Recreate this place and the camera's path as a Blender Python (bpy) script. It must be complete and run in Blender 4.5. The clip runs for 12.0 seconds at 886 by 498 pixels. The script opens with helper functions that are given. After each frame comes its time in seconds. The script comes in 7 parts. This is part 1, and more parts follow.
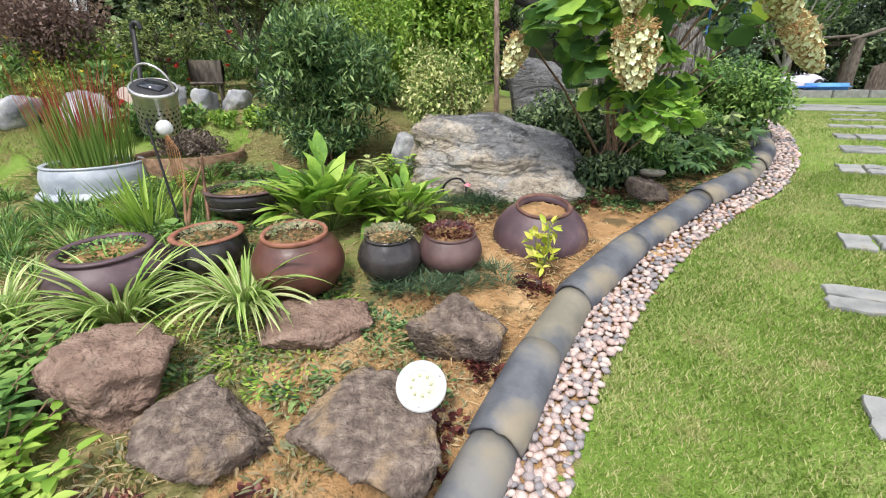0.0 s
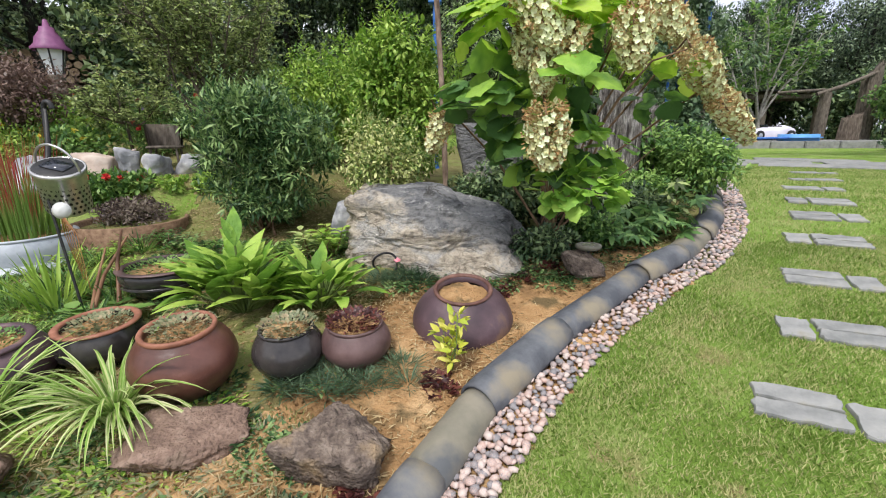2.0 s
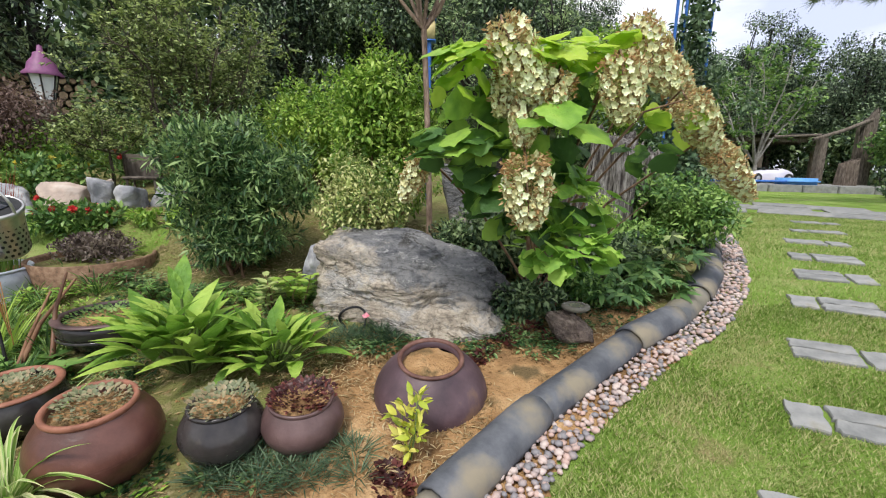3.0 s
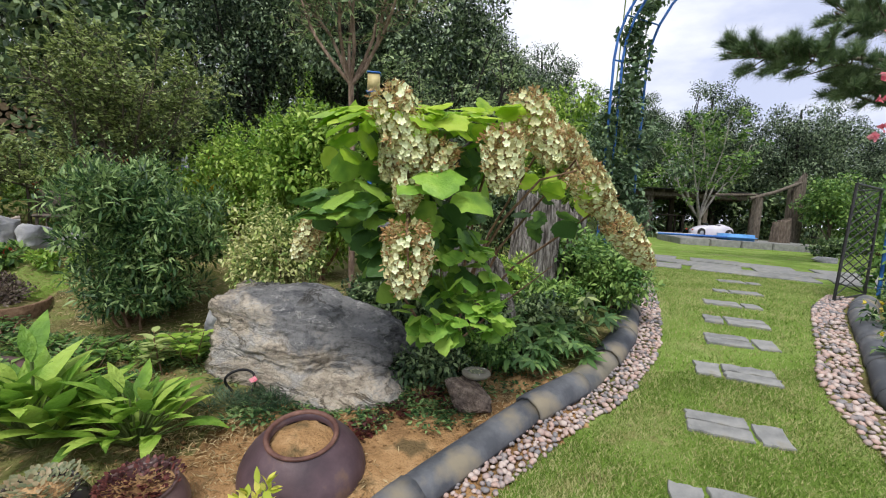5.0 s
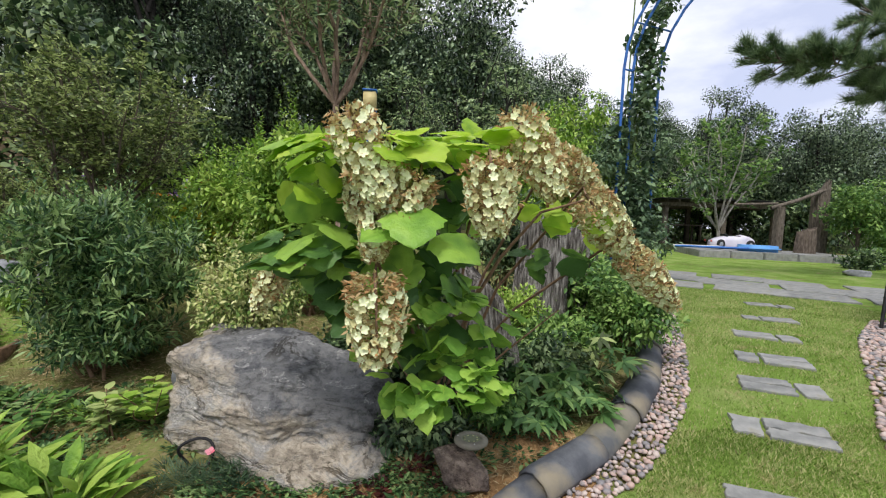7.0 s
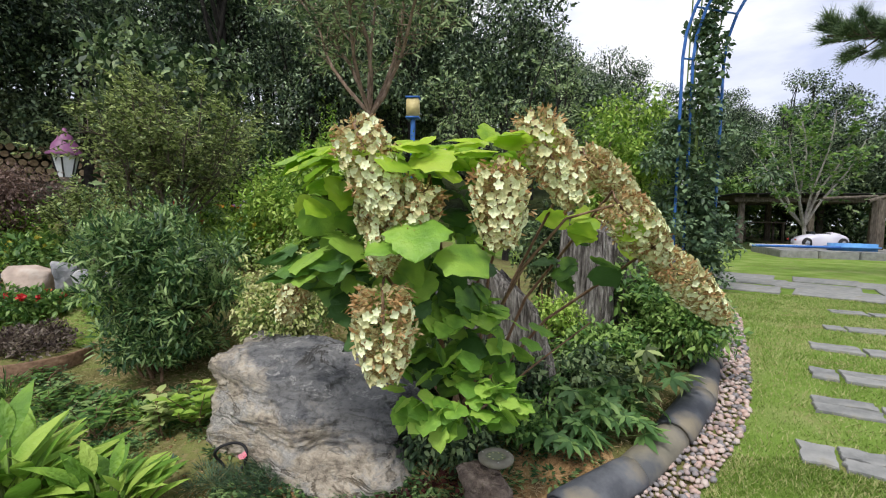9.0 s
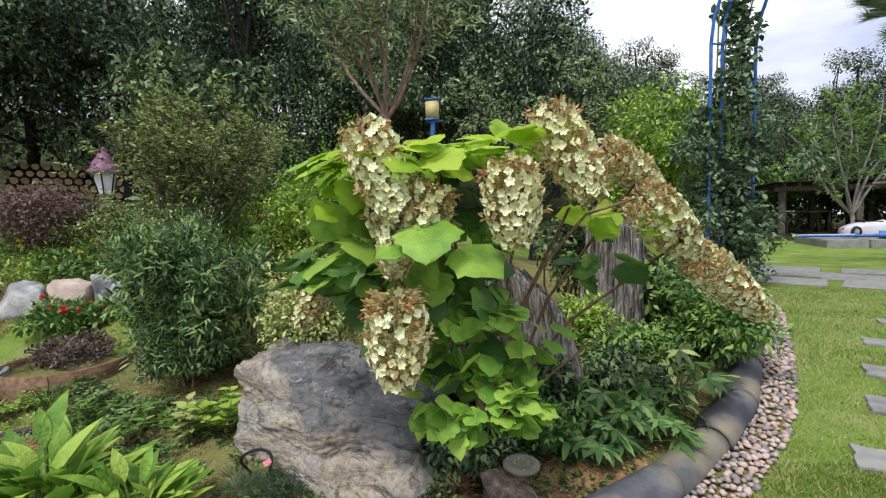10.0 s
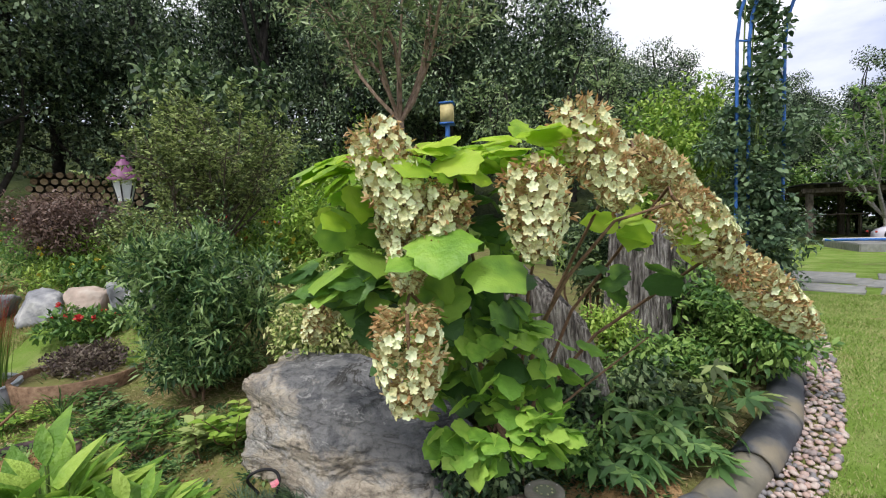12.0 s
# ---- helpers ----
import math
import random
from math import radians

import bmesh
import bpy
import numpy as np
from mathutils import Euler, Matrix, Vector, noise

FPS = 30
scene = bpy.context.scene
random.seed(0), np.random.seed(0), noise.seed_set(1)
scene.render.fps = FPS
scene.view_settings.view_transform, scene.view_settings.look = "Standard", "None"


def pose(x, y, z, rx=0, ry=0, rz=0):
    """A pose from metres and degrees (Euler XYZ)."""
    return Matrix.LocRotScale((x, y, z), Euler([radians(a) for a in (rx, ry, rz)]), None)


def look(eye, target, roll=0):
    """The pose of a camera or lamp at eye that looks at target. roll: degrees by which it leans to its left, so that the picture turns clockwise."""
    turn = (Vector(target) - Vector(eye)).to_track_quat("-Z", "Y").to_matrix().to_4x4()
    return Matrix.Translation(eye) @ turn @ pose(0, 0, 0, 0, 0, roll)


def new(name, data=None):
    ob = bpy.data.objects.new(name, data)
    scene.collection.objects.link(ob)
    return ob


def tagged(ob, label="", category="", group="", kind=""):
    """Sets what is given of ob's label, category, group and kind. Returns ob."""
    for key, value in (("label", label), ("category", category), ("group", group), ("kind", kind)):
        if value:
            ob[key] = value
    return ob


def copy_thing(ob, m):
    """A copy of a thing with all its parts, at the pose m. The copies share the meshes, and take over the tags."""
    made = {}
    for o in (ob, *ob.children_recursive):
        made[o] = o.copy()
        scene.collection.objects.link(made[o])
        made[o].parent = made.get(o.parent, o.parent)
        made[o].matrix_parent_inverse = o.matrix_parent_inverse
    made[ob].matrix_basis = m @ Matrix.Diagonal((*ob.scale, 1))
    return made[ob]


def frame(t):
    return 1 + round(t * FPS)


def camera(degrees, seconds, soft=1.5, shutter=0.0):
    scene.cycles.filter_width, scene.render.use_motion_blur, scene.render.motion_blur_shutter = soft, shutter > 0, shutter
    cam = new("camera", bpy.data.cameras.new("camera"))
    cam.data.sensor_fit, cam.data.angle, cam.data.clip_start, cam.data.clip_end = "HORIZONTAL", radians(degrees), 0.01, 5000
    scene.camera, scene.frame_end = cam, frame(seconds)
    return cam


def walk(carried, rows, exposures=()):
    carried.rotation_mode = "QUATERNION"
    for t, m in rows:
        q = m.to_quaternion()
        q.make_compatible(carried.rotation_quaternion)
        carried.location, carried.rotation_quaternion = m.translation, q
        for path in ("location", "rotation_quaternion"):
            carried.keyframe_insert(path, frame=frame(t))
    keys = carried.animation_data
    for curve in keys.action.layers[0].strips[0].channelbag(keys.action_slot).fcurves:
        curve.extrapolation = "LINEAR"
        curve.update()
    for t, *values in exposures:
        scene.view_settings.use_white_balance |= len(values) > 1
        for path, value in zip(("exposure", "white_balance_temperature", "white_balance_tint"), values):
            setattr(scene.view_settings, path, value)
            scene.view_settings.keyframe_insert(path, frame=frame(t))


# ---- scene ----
cam = camera(90.5, 12.0, soft=1.1)
PATH = [
    (0, (0.051, -0.037, 0.934), (0.013, 1.838, 0.238), -0.3),
    (0.5, (0.074, -0.015, 0.959), (0.04, 1.868, 0.285), -0.2),
    (1, (0.163, 0.041, 0.987), (0.139, 1.939, 0.358), 0.1),
    (1.5, (0.311, 0.096, 1.038), (0.29, 2.017, 0.48), 0.2),
    (2, (0.409, 0.139, 1.064), (0.386, 2.073, 0.556), -0.6),
    (2.5, (0.473, 0.246, 1.068), (0.449, 2.194, 0.612), -0.8),
    (3, (0.525, 0.359, 1.143), (0.506, 2.322, 0.763), 1.1),
    (3.5, (0.639, 0.422, 1.17), (0.645, 2.393, 0.833), 1.8),
    (3.7, (0.697, 0.446, 1.157), (0.722, 2.419, 0.833), 2.2),
    (5.3, (0.859, 0.424, 1.255), (0.983, 2.413, 1.086), 3.3),
    (5.5, (0.878, 0.428, 1.259), (0.989, 2.418, 1.099), 2.8),
    (6, (0.918, 0.497, 1.253), (1.01, 2.49, 1.112), 1.6),
    (6.5, (0.927, 0.64, 1.281), (1.001, 2.635, 1.151), 1.9),
    (6.7, (0.936, 0.693, 1.319), (1.01, 2.687, 1.184), 2.1),
    (8.5, (1.079, 0.758, 1.376), (0.92, 2.746, 1.23), 1.4),
    (9, (1.099, 0.772, 1.371), (0.888, 2.756, 1.237), 0.9),
    (9.5, (1.118, 0.78, 1.367), (0.833, 2.755, 1.24), -0.5),
    (10, (1.137, 0.814, 1.365), (0.799, 2.781, 1.242), -1.2),
    (10.5, (1.119, 0.88, 1.367), (0.771, 2.847, 1.26), -1.1),
    (11, (1.114, 0.918, 1.371), (0.748, 2.882, 1.26), -1.2),
    (11.5, (1.119, 0.918, 1.368), (0.73, 2.877, 1.267), -1.5),
    (12, (1.119, 0.915, 1.377), (0.712, 2.871, 1.276), -1.5),
]
walk(cam, [(t, look(eye, target, roll)) for t, eye, target, roll in PATH],
     exposures=[(0, 0.93), (1.5, 0.79), (2.5, 0.65), (3.5, 0.58), (5.5, 0.37), (8.5, 0.40), (12, 0.43)])

# ---- world, sun ----
world = bpy.data.worlds.new("overcast_sky")
scene.world = world
world.use_nodes = True
wt = world.node_tree
wt.nodes.clear()


def wnode(kind, **props):
    n = wt.nodes.new(kind)
    for k, v in props.items():
        n.inputs[k].default_value = v
    return n


SUN_EL, SUN_ROT = radians(58), radians(150)
sky = wt.nodes.new("ShaderNodeTexSky")
sky.sky_type = "NISHITA"
sky.sun_disc = False
sky.sun_elevation, sky.sun_rotation = SUN_EL, SUN_ROT
sky.air_density, sky.dust_density = 1.0, 2.0
bg_sky = wnode("ShaderNodeBackground", Strength=0.10)
wt.links.new(sky.outputs[0], bg_sky.inputs[0])
coord = wt.nodes.new("ShaderNodeTexCoord")
stretch = wt.nodes.new("ShaderNodeMapping")
stretch.inputs["Scale"].default_value = (1.0, 1.0, 2.6)
wt.links.new(coord.outputs["Generated"], stretch.inputs[0])
cloud = wnode("ShaderNodeTexNoise", Scale=2.3, Detail=7.0, Roughness=0.55)
wt.links.new(stretch.outputs[0], cloud.inputs["Vector"])
ramp = wt.nodes.new("ShaderNodeValToRGB")
ramp.color_ramp.elements[0].position, ramp.color_ramp.elements[0].color = 0.36, (0.60, 0.65, 0.86, 1)
ramp.color_ramp.elements[1].position, ramp.color_ramp.elements[1].color = 0.60, (1.12, 1.12, 1.16, 1)
wt.links.new(cloud.outputs[0], ramp.inputs[0])
bg_cloud = wnode("ShaderNodeBackground", Strength=0.92)
wt.links.new(ramp.outputs[0], bg_cloud.inputs[0])
blend = wnode("ShaderNodeMixShader", Fac=0.86)
wt.links.new(bg_sky.outputs[0], blend.inputs[1])
wt.links.new(bg_cloud.outputs[0], blend.inputs[2])
wout = wt.nodes.new("ShaderNodeOutputWorld")
wt.links.new(blend.outputs[0], wout.inputs[0])

sun_data = bpy.data.lights.new("sun", "SUN")
sun_data.energy, sun_data.angle, sun_data.color = 2.2, radians(12), (1.0, 0.96, 0.91)
sun = new("sun", sun_data)
sun.matrix_world = look((-3, -5, 12), (0, 2, 0))

# ---- materials ----


def mat(name, stops, rough=0.8, scale=6.0, detail=6.0, bump=0.3, fine=60.0, spec=0.3, metal=0.0,
        trans=0.0, vary="", vary_amount=0.0, speck=None, speck_scale=30.0, speck_at=0.62, stretch=(1, 1, 1), dist=0.01, crack=0.0, grad=False):
    """A noise-coloured surface. stops: colours from low to high noise. vary: 'island' or 'object' shifts the colour piece by piece.
    speck: a second colour in patches of its own. trans: share of light let through (leaves)."""
    m = bpy.data.materials.new(name)
    m.use_nodes = True
    nt = m.node_tree
    nd, ln = nt.nodes, nt.links
    b = nd["Principled BSDF"]
    b.inputs["Roughness"].default_value = rough
    b.inputs["Specular IOR Level"].default_value = spec
    b.inputs["Metallic"].default_value = metal
    tc = nd.new("ShaderNodeTexCoord")
    geo = nd.new("ShaderNodeNewGeometry")
    mp = nd.new("ShaderNodeMapping")
    mp.inputs["Scale"].default_value = stretch
    ln.new(geo.outputs["Position"] if vary != "object" else tc.outputs["Object"], mp.inputs[0])
    no = nd.new("ShaderNodeTexNoise")
    no.inputs["Scale"].default_value, no.inputs["Detail"].default_value = scale, detail
    no.inputs["Roughness"].default_value = 0.62
    ln.new(mp.outputs[0], no.inputs["Vector"])
    rp = nd.new("ShaderNodeValToRGB")
    els = rp.color_ramp.elements
    n = len(stops)
    while len(els) < n:
        els.new(0.5)
    for i, c in enumerate(stops):
        els[i].position = 0.32 + 0.36 * i / max(1, n - 1)
        els[i].color = (*c, 1)
    fac = no.outputs[0]
    if vary:
        src = geo.outputs["Random Per Island"] if vary == "island" else nd.new("ShaderNodeObjectInfo").outputs["Random"]
        sh = nd.new("ShaderNodeMath")
        sh.operation = "MULTIPLY_ADD"
        ln.new(src, sh.inputs[0])
        sh.inputs[1].default_value = vary_amount
        ad = nd.new("ShaderNodeMath")
        ad.operation = "SUBTRACT"
        ln.new(no.outputs[0], ad.inputs[0])
        ad.inputs[1].default_value = vary_amount / 2
        ln.new(ad.outputs[0], sh.inputs[2])
        fac = sh.outputs[0]
    if grad:
        sx = nd.new("ShaderNodeSeparateXYZ")
        ln.new(tc.outputs["Object"], sx.inputs[0])
        ga = nd.new("ShaderNodeMath")
        ga.operation = "MULTIPLY_ADD"
        ln.new(fac, ga.inputs[0])
        ga.inputs[1].default_value = 0.5
        ln.new(sx.outputs[0], ga.inputs[2])
        gs = nd.new("ShaderNodeMath")
        gs.operation = "SUBTRACT"
        ln.new(ga.outputs[0], gs.inputs[0])
        gs.inputs[1].default_value = 0.42
        fac = gs.outputs[0]
    ln.new(fac, rp.inputs[0])
    col = rp.outputs[0]
    if speck:
        sn = nd.new("ShaderNodeTexNoise")
        sn.inputs["Scale"].default_value, sn.inputs["Detail"].default_value = speck_scale, 5.0
        ln.new(mp.outputs[0], sn.inputs["Vector"])
        sr = nd.new("ShaderNodeValToRGB")
        sr.color_ramp.elements[0].position, sr.color_ramp.elements[1].position = speck_at - 0.06, speck_at + 0.06
        ln.new(sn.outputs[0], sr.inputs[0])
        mx = nd.new("ShaderNodeMix")
        mx.data_type = "RGBA"
        ln.new(sr.outputs[0], mx.inputs["Factor"])
        ln.new(col, mx.inputs["A"])
        mx.inputs["B"].default_value = (*speck, 1)
        col = mx.outputs["Result"]
    edge = None
    if crack:
        wn = nd.new("ShaderNodeTexNoise")
        wn.inputs["Scale"].default_value, wn.inputs["Detail"].default_value = crack, 9.0
        wn.inputs["Distortion"].default_value = 0.8
        ln.new(mp.outputs[0], wn.inputs["Vector"])
        cr = nd.new("ShaderNodeValToRGB")
        ce = cr.color_ramp.elements
        ce.new(0.5)
        for k, (at_, c) in enumerate(((0.475, 1.0), (0.5, 0.28), (0.525, 1.0))):
            ce[k].position, ce[k].color = at_, (c, c, c * 0.97, 1)
        ln.new(wn.outputs[0], cr.inputs[0])
        cm = nd.new("ShaderNodeMix")
        cm.data_type = "RGBA"
        cm.blend_type = "MULTIPLY"
        cm.inputs["Factor"].default_value = 0.6
        ln.new(col, cm.inputs["A"])
        ln.new(cr.outputs[0], cm.inputs["B"])
        col = cm.outputs["Result"]
        edge = cr.outputs[0]
    ln.new(col, b.inputs["Base Color"])
    if bump:
        fn = nd.new("ShaderNodeTexNoise")
        fn.inputs["Scale"].default_value, fn.inputs["Detail"].default_value = fine, 8.0
        ln.new(mp.outputs[0], fn.inputs["Vector"])
        bp = nd.new("ShaderNodeBump")
        bp.inputs["Strength"].default_value, bp.inputs["Distance"].default_value = bump, dist
        ln.new(fn.outputs[0], bp.inputs["Height"])
        if edge is not None:
            eb = nd.new("ShaderNodeBump")
            eb.inputs["Strength"].default_value, eb.inputs["Distance"].default_value = 0.9, 0.02
            ln.new(edge, eb.inputs["Height"])
            ln.new(bp.outputs[0], eb.inputs["Normal"])
            ln.new(eb.outputs[0], b.inputs["Normal"])
        else:
            ln.new(bp.outputs[0], b.inputs["Normal"])
    if trans:
        tr = nd.new("ShaderNodeBsdfTranslucent")
        ln.new(col, tr.inputs["Color"])
        ms = nd.new("ShaderNodeMixShader")
        ms.inputs[0].default_value = trans
        ln.new(b.outputs[0], ms.inputs[1])
        ln.new(tr.outputs[0], ms.inputs[2])
        ln.new(ms.outputs[0], nd["Material Output"].inputs["Surface"])
    return m


def strata(name, stops, upper, across, level, line, vein, turn, rough=0.85, fine=45.0, vein_at=0.6):
    """Layered stone: two beds of colour that meet along a ragged plane (across, level), dark bedding lines, pale veins, grain."""
    m = bpy.data.materials.new(name)
    m.use_nodes = True
    nd, ln = m.node_tree.nodes, m.node_tree.links
    b = nd["Principled BSDF"]
    b.inputs["Roughness"].default_value = rough
    b.inputs["Specular IOR Level"].default_value = 0.3
    tc = nd.new("ShaderNodeTexCoord")

    def noise_of(scale, detail, mapping, distort=0.0, ruff=0.6):
        mp = nd.new("ShaderNodeMapping")
        mp.inputs["Rotation"].default_value = turn
        mp.inputs["Scale"].default_value = mapping
        ln.new(tc.outputs["Object"], mp.inputs[0])
        no = nd.new("ShaderNodeTexNoise")
        no.inputs["Scale"].default_value, no.inputs["Detail"].default_value = scale, detail
        no.inputs["Roughness"].default_value, no.inputs["Distortion"].default_value = ruff, distort
        ln.new(mp.outputs[0], no.inputs["Vector"])
        return no.outputs[0]

    def ramp_of(src, marks):
        rp = nd.new("ShaderNodeValToRGB")
        els = rp.color_ramp.elements
        while len(els) < len(marks):
            els.new(0.5)
        for i, (at_, c) in enumerate(marks):
            els[i].position, els[i].color = at_, (*c, 1)
        ln.new(src, rp.inputs[0])
        return rp.outputs[0]

    def mixed(kind, fac, a, bb):
        mx = nd.new("ShaderNodeMix")
        mx.data_type, mx.blend_type = "RGBA", kind
        if isinstance(fac, float):
            mx.inputs["Factor"].default_value = fac
        else:
            ln.new(fac, mx.inputs["Factor"])
        ln.new(a, mx.inputs["A"])
        ln.new(bb, mx.inputs["B"])
        return mx.outputs["Result"]

    n = len(stops)
    col = ramp_of(noise_of(4.6, 12.0, (1, 1, 1.8), 0.5, 0.72), [(0.34 + 0.32 * i / (n - 1), c) for i, c in enumerate(stops)])
    top_col = ramp_of(noise_of(5.5, 12.0, (1, 1, 2.0), 0.6, 0.74), [(0.34 + 0.34 * i / (len(upper) - 1), c) for i, c in enumerate(upper)])
    dot = nd.new("ShaderNodeVectorMath")
    dot.operation = "DOT_PRODUCT"
    ln.new(tc.outputs["Object"], dot.inputs[0])
    dot.inputs[1].default_value = across
    add = nd.new("ShaderNodeMath")
    add.operation = "MULTIPLY_ADD"
    ln.new(noise_of(3.4, 9.0, (1, 1, 1.6), 0.5, 0.66), add.inputs[0])
    add.inputs[1].default_value = 0.6
    ln.new(dot.outputs["Value"], add.inputs[2])
    where = ramp_of(add.outputs[0], [(level - 0.035, (0, 0, 0)), (level, (0.45, 0.45, 0.45)), (level + 0.045, (1, 1, 1))])
    col = mixed("MIX", where, col, top_col)
    veins = ramp_of(noise_of(5.2, 11.0, (1.0, 1.0, 2.6), 0.9, 0.7), [(vein_at - 0.01, (0, 0, 0)), (vein_at + 0.02, (0.8, 0.8, 0.8)), (vein_at + 0.05, (0, 0, 0))])
    pale = ramp_of(noise_of(1.0, 0.0, (1, 1, 1)), [(0.0, vein), (1.0, vein)])
    col = mixed("MIX", veins, col, pale)
    bed = noise_of(3.6, 9.0, (1.0, 1.0, 2.9), 1.1, 0.62)
    lines = ramp_of(bed, [(0.44, (1, 1, 1)), (0.475, line), (0.487, line), (0.50, (1, 1, 1))])
    patchy = ramp_of(noise_of(2.4, 2.0, (1, 1, 1.6)), [(0.42, (0, 0, 0)), (0.58, (1, 1, 1))])
    white = ramp_of(noise_of(1.0, 0.0, (1, 1, 1)), [(0.0, (1, 1, 1)), (1.0, (1, 1, 1))])
    col = mixed("MULTIPLY", 0.95, col, mixed("MIX", patchy, white, lines))
    grain = noise_of(fine, 8.0, (1, 1, 1), 0.0, 0.7)
    col = mixed("MULTIPLY", 0.8, col, ramp_of(grain, [(0.32, (0.40, 0.40, 0.40)), (0.50, (1, 1, 1)), (0.72, (1.0, 1.0, 0.98))]))
    ln.new(col, b.inputs["Base Color"])
    b1 = nd.new("ShaderNodeBump")
    b1.inputs["Strength"].default_value, b1.inputs["Distance"].default_value = 1.0, 0.06
    ln.new(bed, b1.inputs["Height"])
    b2 = nd.new("ShaderNodeBump")
    b2.inputs["Strength"].default_value, b2.inputs["Distance"].default_value = 0.8, 0.012
    ln.new(grain, b2.inputs["Height"])
    ln.new(b1.outputs[0], b2.inputs["Normal"])
    ln.new(b2.outputs[0], b.inputs["Normal"])
    return m


def leafy(name, dark, mid, light, rough=0.45, amount=0.5, trans=0.3, vary="island", scale=3.0, spec=0.35, bump=0.0):
    return mat(name, [dark, mid, light], rough=rough, scale=scale, detail=2.0, bump=bump, fine=9.0, dist=0.05, spec=spec, trans=trans, vary=vary, vary_amount=amount)


